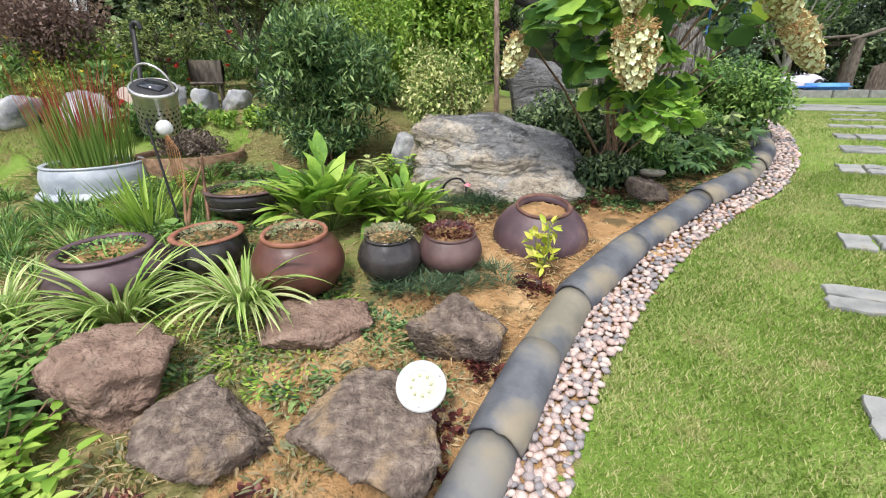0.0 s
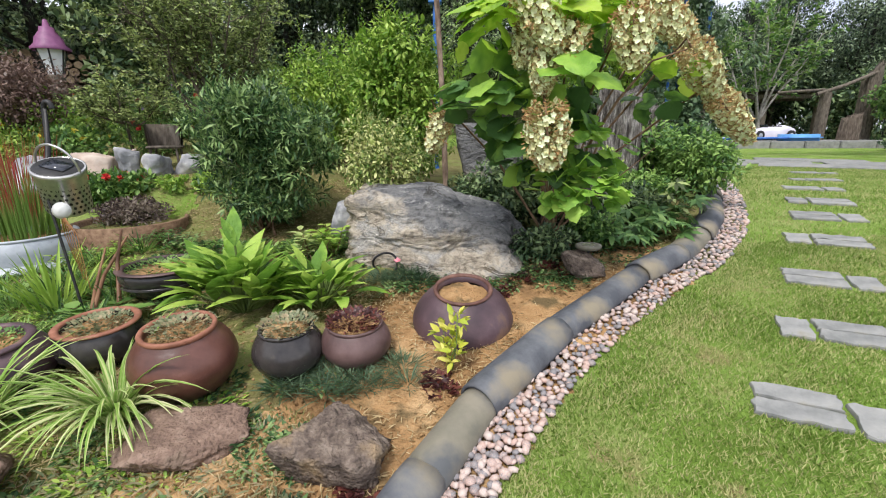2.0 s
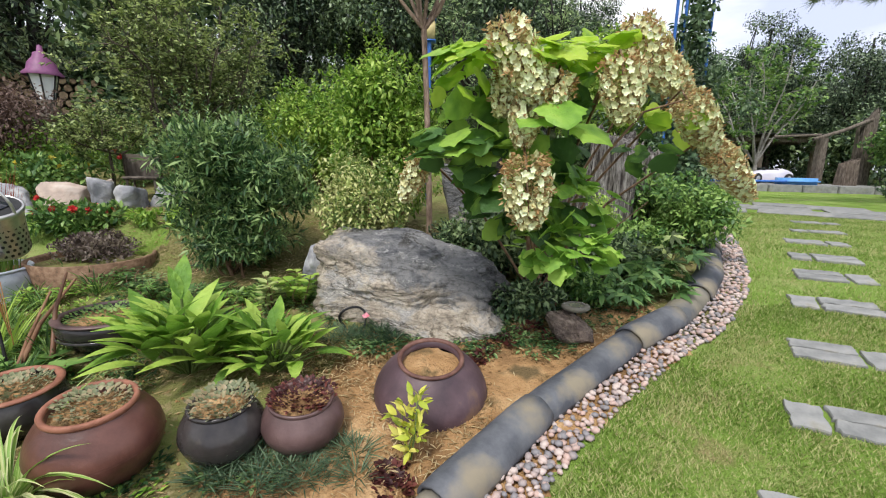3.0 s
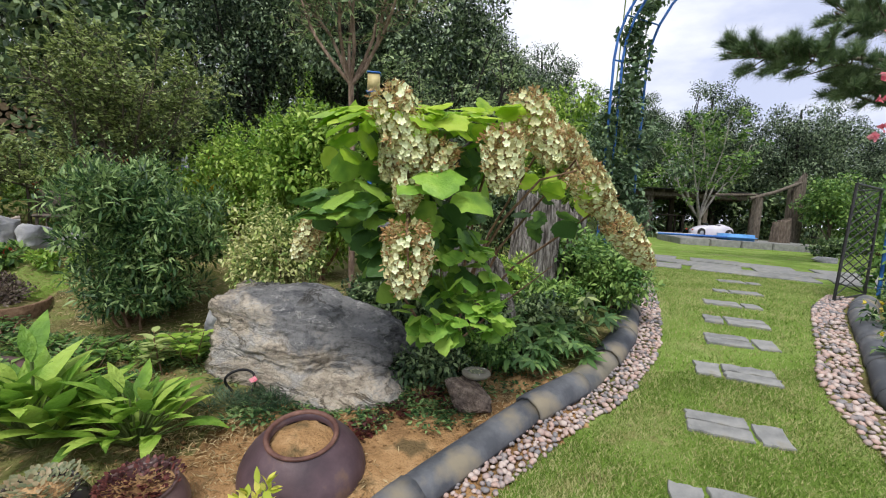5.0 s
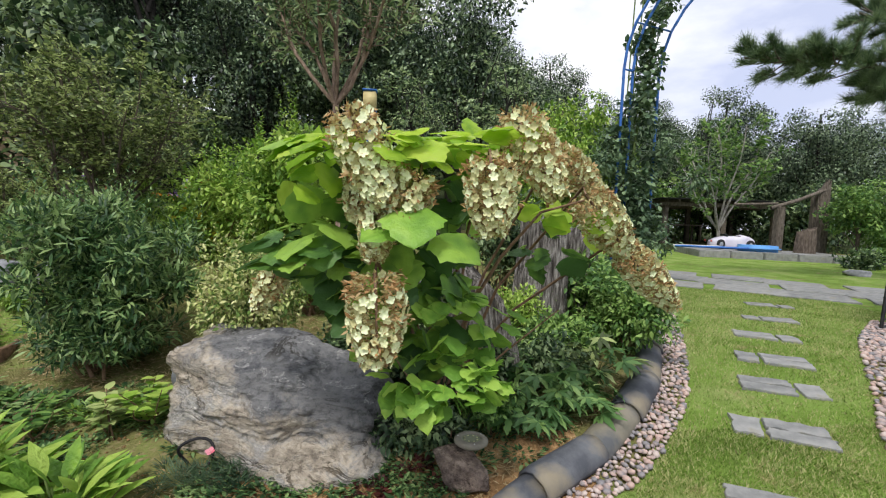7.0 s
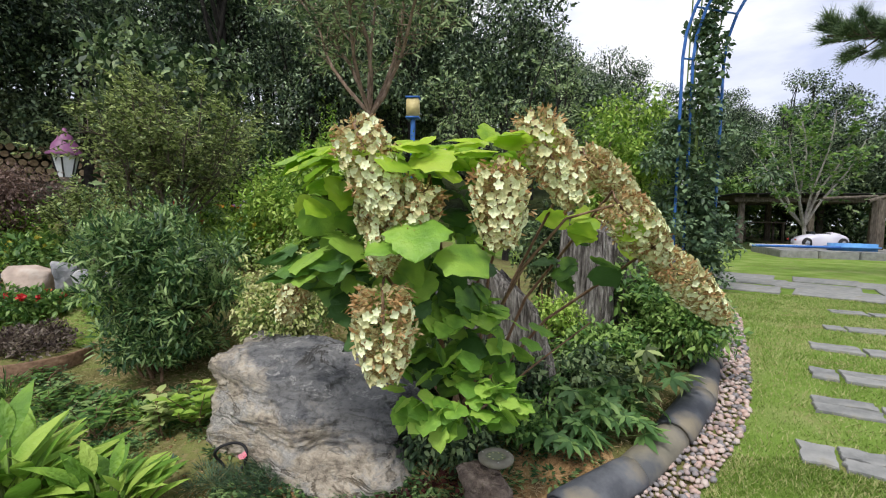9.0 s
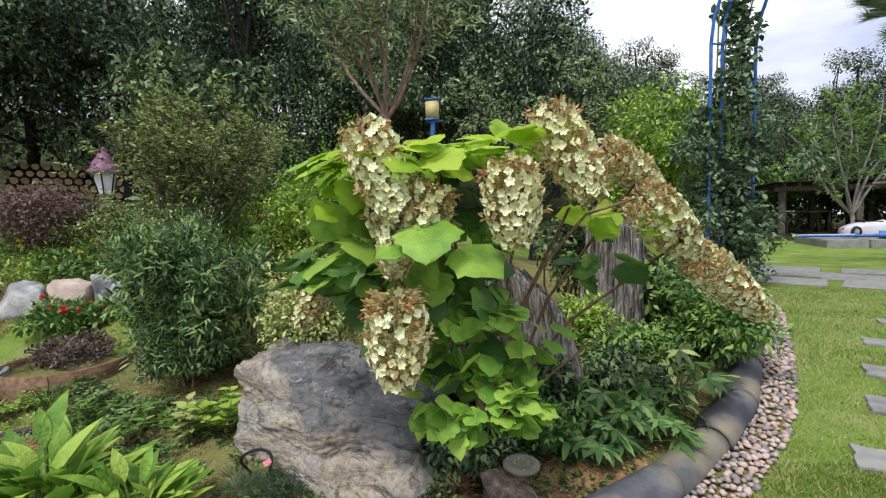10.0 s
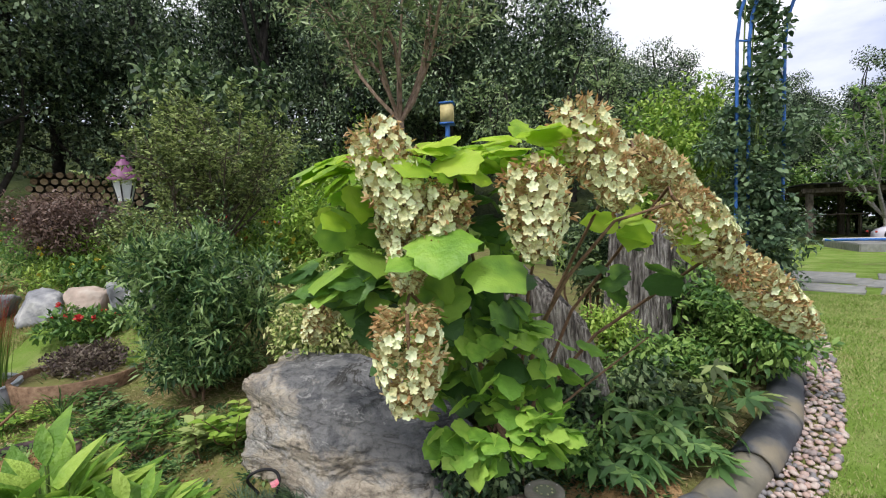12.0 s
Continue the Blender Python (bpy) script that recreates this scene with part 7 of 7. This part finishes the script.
CH = thing("garden_chair", -2.28, 4.42, gz(-2.28, 4.42) - 0.03, "dark brown garden chair with a rounded back", "chair", rz=20)
part("seat", box(0.42, 0.40, 0.04, 0.012, (0, 0, 0.40)), M["old_wood"], CH)
bm = lathe([(0.22, 0.42), (0.235, 0.55), (0.235, 0.70), (0.215, 0.72), (0.205, 0.55), (0.20, 0.42)], 24)
bmesh.ops.delete(bm, geom=[v for v in bm.verts if v.co.y < -0.06], context="VERTS")
part("backrest", bm, M["old_wood"], CH)
for sx in (-1, 1):
    for sy in (-1, 1):
        bar("leg", [(0.17 * sx, 0.16 * sy, 0.0), (0.16 * sx, 0.15 * sy, 0.39)], 0.018, M["old_wood"], CH, 6)

CH.matrix_world = CH.matrix_world @ Matrix.Scale(0.66, 4)
NT = thing("shade_frame", -3.6, 8.4, gz(-3.6, 8.4), "low black shade net frame with thin rails", "shade net", rz=25)
for k in range(12):
    bar("rail", [(-1.6, 0.12 * k, 0.9 - 0.035 * k), (1.6, 0.12 * k, 0.95 - 0.035 * k)], 0.012, M["net"], NT, 5)
for k in range(5):
    bar("rafter", [(-1.5 + 0.75 * k, 0, 0.93), (-1.5 + 0.75 * k, 1.4, 0.5)], 0.014, M["net"], NT, 5)
for sx in (-1.5, 0, 1.5):
    bar("post", [(sx, 0, 0), (sx, 0, 0.93)], 0.02, M["net"], NT, 6)
    bar("post", [(sx, 1.4, -0.05), (sx, 1.4, 0.5)], 0.02, M["net"], NT, 6)

tree("maple", -4.1, 4.9, 1.18, 0.52, 9000, 0.040, M["maple_leaf"], "low weeping bronze laceleaf maple", 66, 0.05, 0.5, bark="bark", clumps=40, clump=0.24)

# ---- arch climbers, open gate, far bed ----
AC = thing("climbing_rose", 3.25, 6.02, gz(3.25, 6.02), "dark green climbing rose on the blue arch", "climber")
blobs = []
for k in range(26):
    u = k / 25
    blobs.append((np.array([0.10 + 0.15 * rng.normal() + (0.35 * max(u - 0.6, 0)) * 2, 0.05 * rng.normal(), 0.3 + 3.5 * u]), np.array([0.16, 0.16, 0.18]) * (1.25 - 0.5 * u)))
foliage("foliage", blobs, 3600, 0.062, LEAF_ROUND, M["vine"], AC, droop=0.2, shell=0.1)
foliage("foliage", [(np.array([0.28 * rng.normal() - 0.05, 0.15 * rng.normal(), 0.1 + 1.7 * rng.random()]), np.array([0.2, 0.2, 0.16])) for _ in range(24)], 4200, 0.06, LEAF, M["vine"], AC, droop=0.2, shell=0.1)
for k in range(5):
    bar("cane", [(0.1 * rng.normal(), 0.05 * rng.normal(), 0), (0.15 + 0.1 * rng.normal(), 0, 1.6), (0.3 + 0.2 * rng.normal(), 0, 3.6)], 0.008, M["green_stem"], AC, 5)
RB = thing("climbing_rose", 5.42, 4.50, gz(5.42, 4.50), "climbing rose with coral pink blooms on the arch", "climber")
blobs = [(np.array([0.05 * rng.normal(), 0.05 * rng.normal(), 0.2 + 0.2 * k]), np.array([0.12, 0.12, 0.14])) for k in range(5)]
foliage("foliage", blobs, 500, 0.07, LEAF, M["mid"], RB)
for k in range(16):
    p = np.array([-0.06 + 0.05 * rng.normal(), 0.1 + 0.05 * rng.normal(), 1.6 + 0.12 * k + 0.05 * rng.normal()])
    v, f = scatter(FLORET, p + rand_unit(5) * 0.03, rand_unit(5), rand_unit(5), np.full(5, 0.06))
    part_np("bloom", v, f, M["pink"], RB)

GT = thing("lattice_gate", 4.40, 3.92, gz(4.40, 3.92), "open dark metal lattice gate leaning beside the arch", "gate", rz=30)
W_, H_, LEANX = 0.85, 1.02, 0.16
for (x0, z0), (x1, z1) in (((0, 0), (LEANX, H_)), ((W_, 0), (W_ + LEANX * 0.3, H_)), ((0, 0.02), (W_, 0.02)), ((LEANX, H_), (W_ + LEANX * 0.3, H_))):
    bar("frame_bar", [(x0, 0, z0), (x1, 0, z1)], 0.012, M["black_metal"], GT, 6)
for k in range(13):
    z0 = 0.06 + 0.075 * k
    bar("lattice_rod", [(LEANX * z0 / H_, 0, z0), (W_, 0, min(z0 + 0.22, H_))], 0.005, M["black_metal"], GT, 5)
    bar("lattice_rod", [(LEANX * z0 / H_, 0.006, min(z0 + 0.12, H_)), (W_, 0.006, max(z0 - 0.1, 0.03))], 0.005, M["black_metal"], GT, 5)
for k in range(9):
    x, y = 3.45 + 0.26 * k + 0.1 * math.sin(k * 2), 2.35 + 0.23 * k + 0.12 * math.cos(k * 3)
    flower_bed("border_plant", x, y, (0.20, 0.2, 0.14), 700, "mid" if k % 2 else "olive", "yellow", 8, "low green border plant with small yellow flowers", 400 + k, 0.04, 0.018, "plant")

# ---- pergola, toy car, blue float, kerb, driftwood, pale tree, pine ----
PG = thing("pergola", 11.9, 18.3, gz(11.9, 18.3), "dark timber pergola with a shaded flat roof", "pergola", rz=-6)
for x in (-2.0, 0.1, 1.9):
    for y in (-1.4, 1.4):
        part("post", box(0.17, 0.17, 1.45, 0.015, (x, y, 0.72)), M["old_wood"], PG, smooth=False)
for y in (-1.5, 0.0, 1.5):
    part("beam", box(4.5, 0.12, 0.15, 0.01, (0, y, 1.52)), M["old_wood"], PG, smooth=False)
for k in range(11):
    part("rafter", box(0.08, 3.6, 0.09, 0.008, (-2.1 + 0.42 * k, 0.0, 1.645)), M["old_wood"], PG, smooth=False)
part("roof", box(4.7, 3.8, 0.04, 0.01, (0, 0.0, 1.712)), M["net"], PG, "dark net roof", smooth=False)
TR = thing("timber_frame", 10.6, 12.7, gz(10.6, 12.7), "weathered timber post with a slanting roof beam", "frame")
part("post", box(0.20, 0.20, 1.42, 0.02, (0, 0, 0.70)), M["old_wood"], TR, smooth=False)
part("post", box(0.16, 0.16, 1.75, 0.02, (1.25, 0.3, 0.87)), M["old_wood"], TR, smooth=False)
bar("beam", [(-0.25, 0.0, 1.36), (0.5, 0.0, 1.60), (1.5, 0.15, 1.98)], 0.05, M["old_wood"], TR)
bar("beam", [(-1.1, 0.3, 1.44), (0.1, 0.2, 1.50)], 0.035, M["old_wood"], TR)
stump(11.95, 12.9, 0.17, 2.3, "tall pale brown driftwood trunk behind the timber frame", 13, key="old_wood", slope=0.1)
tree("tree", 12.1, 11.9, 2.3, 0.85, 5200, 0.10, M["mid"], "young leafy green tree on the bank", 71, 0.05, 0.22, bark="bark", clumps=40, clump=0.26)
TB = thing("picnic_table", 11.0, 18.2, gz(11.0, 18.2), "dark wooden picnic table under the pergola", "table")
part("tabletop", box(1.6, 0.7, 0.05, 0.01, (0, 0, 0.72)), M["old_wood"], TB)
for x in (-0.65, 0.65):
    for y in (-0.28, 0.28):
        part("leg", box(0.07, 0.07, 0.70, 0.008, (x, y, 0.35)), M["old_wood"], TB)

TC = thing("toy_car", 9.5, 13.0, gz(9.5, 13.0) + 0.16, "white ride-on toy roadster parked on the stone edge", "toy car", rz=-12)
bm = bmesh.new()
rows = []
for k in range(15):
    u = k / 14
    x = (u - 0.5) * 1.9
    w = 0.42 * (math.sin(math.pi * (0.08 + 0.84 * u)) ** 0.35)
    h = 0.22 + 0.16 * math.sin(math.pi * u) ** 0.7 + (0.06 if u > 0.7 else 0)
    rows.append([bm.verts.new(p) for p in ((x, -w, 0.08), (x, -w * 1.02, h * 0.7), (x, -w * 0.85, h), (x, 0, h * 1.05), (x, w * 0.85, h), (x, w * 1.02, h * 0.7), (x, w, 0.08))])
for a_, b_ in zip(rows, rows[1:]):
    for i in range(6):
        bm.faces.new((a_[i], b_[i], b_[i + 1], a_[i + 1]))
bm.faces.new(rows[0])
bm.faces.new(rows[-1][::-1])
bmesh.ops.scale(bm, vec=(0.92, 0.92, 1.15), verts=bm.verts[:])
part("body", bm, M["car_white"], TC)
part("seat", box(0.55, 0.55, 0.12, 0.04, (0.05, 0, 0.40)), M["rubber"], TC, "black seat")
part("windscreen", box(0.03, 0.6, 0.16, 0.01, (-0.30, 0, 0.44), Matrix.Rotation(radians(-30), 4, "Y")), M["car_glass"], TC, "dark windscreen")
for x in (-0.6, 0.6):
    for y in (-0.41, 0.41):
        w_ = part("wheel", lathe([(0.0, -0.05), (0.15, -0.05), (0.165, -0.03), (0.165, 0.03), (0.15, 0.05), (0.0, 0.05)], 20), M["rubber"], TC, "black wheel")
        w_.matrix_basis = pose(x, y, 0.165, 90, 0, 0)
        hb = part("hub", lathe([(0.0, 0.056), (0.08, 0.054)], 14), M["steel"], w_)
for y in (-0.3, 0.3):
    part("tail_light", box(0.02, 0.14, 0.05, 0.008, (-0.955, y, 0.26)), M["red"], TC, "red tail light")
TC.matrix_world = TC.matrix_world @ Matrix.Diagonal((0.62, 0.75, 0.85, 1))
BF = thing("blue_float", 9.45, 12.05, gz(9.45, 12.05) + 0.17, "flat blue and white inflatable float on the stone edge", "float", rz=-15)
bm = box(0.95, 0.5, 0.17, 0.07, (0.1, 0, 0.085))
part("mat", bm, M["sky_blue"], BF)
bar("paddle", [(-1.9, -0.1, 0.06), (-0.2, -0.25, 0.08)], 0.03, M["blue_paint"], BF)
bar("paddle", [(-1.9, 0.1, 0.06), (-0.8, -0.05, 0.08)], 0.035, M["white_plastic"], BF)
KB = thing("stone_kerb", 9.2, 12.4, gz(9.2, 12.4), "low grey stone platform at the lawn's end", "kerb", rz=-14)
for k in range(2, 7):
    part("kerb_stone", box(0.72, 2.2, 0.2, 0.02, (-2.3 + 0.74 * k, 0.1, 0.07)), M["slab"], KB, smooth=False)
for k in range(4, 14):
    x, y = 6.2 + 0.55 * k, 9.4 - 0.34 * k + 0.2 * math.sin(k * 2.2)
    rock("rock", x, y, (0.5, 0.36, 0.16), M["pale_rock"], "flat grey stone along the lawn's far bank", seed=500 + k, rz=30 * k, group="bank stones", sink=0.3, subdiv=3)
for k in range(16):
    x, y = 9.9 + 0.5 * k, 9.6 - 0.25 * k + 0.5 * math.sin(k * 1.9)
    flower_bed("bank_plant", x, y, (0.45, 0.4, 0.20), 700, "mid" if k % 3 else "deep", None, 0, "low green plants on the lawn bank", 520 + k, 0.09, category="plant")
DW = stump(10.85, 12.05, 0.20, 0.92, "shaggy brown tree stump on the bank", 11, key="bark", slope=0.12)
branch_tree("tree", 9.9, 14.2, "pale grey multi-stemmed tree with a sparse open crown", 67, (0.0, 0.0), 0.75, 1.9, 3.5, 8, 10, 13, 0.14, M["mid"], "pale_bark", 0.06, LEAF, up=0.45, droop=0.2, curve=0.02, sub=2)
shrub("shrub", 13.2, 11.5, (1.6, 1.2, 0.9), 5000, 0.13, LEAF, M["mid"], "broad green garden shrub on the bank", clumps=40, clump=0.5, seed=68)
shrub("shrub", 15.8, 19.8, (2.6, 1.2, 1.7), 6000, 0.2, LEAF, M["deep"], "tall dark green bushes past the pergola", clumps=50, clump=0.6, seed=73)
shrub("shrub", 11.6, 20.9, (5.0, 0.8, 1.25), 9000, 0.18, LEAF, M["mid"], "green bushes behind the pergola", clumps=60, clump=0.5, seed=69)
shrub("shrub", 14.8, 16.3, (1.8, 1.2, 1.3), 5000, 0.16, LEAF, M["deep"], "dark green tall shrub beside the pergola", clumps=40, clump=0.5, seed=70)

PI = thing("pine", 9.6, 6.2, gz(9.6, 6.2), "pine tree with long level needled boughs", "pine")
v, f = limb((0, 0, 0), (0.4, 0.3, 6.2), 0.16, 0.05, 0.05, 8, 8)
part_np("trunk", v, f, M["bark"], PI, smooth=True)
for k, (e, s) in enumerate((((-4.3, 0.8, 3.15), 1.0), ((-2.6, 0.7, 2.75), 1.0), ((-2.7, 0.8, 3.85), 0.9), ((1.8, 1.0, 4.2), 1), ((0.2, 2.0, 4.8), 1), ((-1.0, -1.2, 4.9), 0.8))):
    st = np.array([0.25, 0.2, e[2] - 0.35])
    v, f = limb(st, e, 0.05, 0.012, 0.06)
    part_np("bough", v, f, M["bark"], PI, smooth=True)
    bough = np.array(e) - st
    for j in range(84 if k < 3 else 20):
        u = 0.35 + 0.7 * rng.random()
        side = unit(np.cross(bough, [0, 0, 1.0])) * rng.normal() * 0.38 * (1.25 - 0.6 * u)
        a_ = st + bough * u * 0.9
        c_ = a_ + side + unit(bough) * 0.28 + np.array([0, 0, 0.24 * rng.random() - 0.24 * (rng.random() < 0.3)])
        v, f = tube_arrays([a_, (a_ + c_) / 2 + [0, 0, -0.03], c_], [0.012, 0.008, 0.004], 5)
        part_np("twig", v, f, M["bark"], PI, smooth=True)
        m = 300
        w = rng.random(m)[:, None]
        p = (a_ + c_) / 2 * (1 - w) + c_ * w + rng.normal(size=(m, 3)) * 0.012
        way = unit(unit(c_ - a_) * 0.7 + rand_unit(m) * 0.75 + [0, 0, 0.45])
        v, f = scatter((np.array([(0, -0.022, 0), (1, 0, 0), (0, 0.022, 0)]), np.array([(0, 1, 2)])), p, way, rand_unit(m), 0.13 + 0.08 * rng.random(m))
        part_np("needles", v, f, M["pine"], PI)

# ---- wood edge ----
EDGE_TREES = [(9.6, 21.0), (13.2, 20.6), (17.0, 18.8), (16.6, 23.6), (4.5, 20), (8, 22), (11.5, 22.5), (15, 22), (18.5, 20.5), (21, 17.5), (23, 14), (24, 10), (6.3, 26), (13, 26), (19, 25), (24, 21), (28, 16), (29, 10), (1.5, 12.5), (-1.0, 12.5), (-3.6, 12.6), (-9, 10.8), (-10.5, 8.2), (-11.5, 5.0), (-11, 1.5)]
for i, (x, y) in enumerate(EDGE_TREES):
    s = 0.68 + 0.26 * g2.random() if i < 18 else 0.75 + 0.3 * g2.random()
    copy_thing(protos[i % 3], pose(x, y, gz(x, y) - 0.6, 0, 0, g2.random() * 360) @ Matrix.Scale(s, 4))
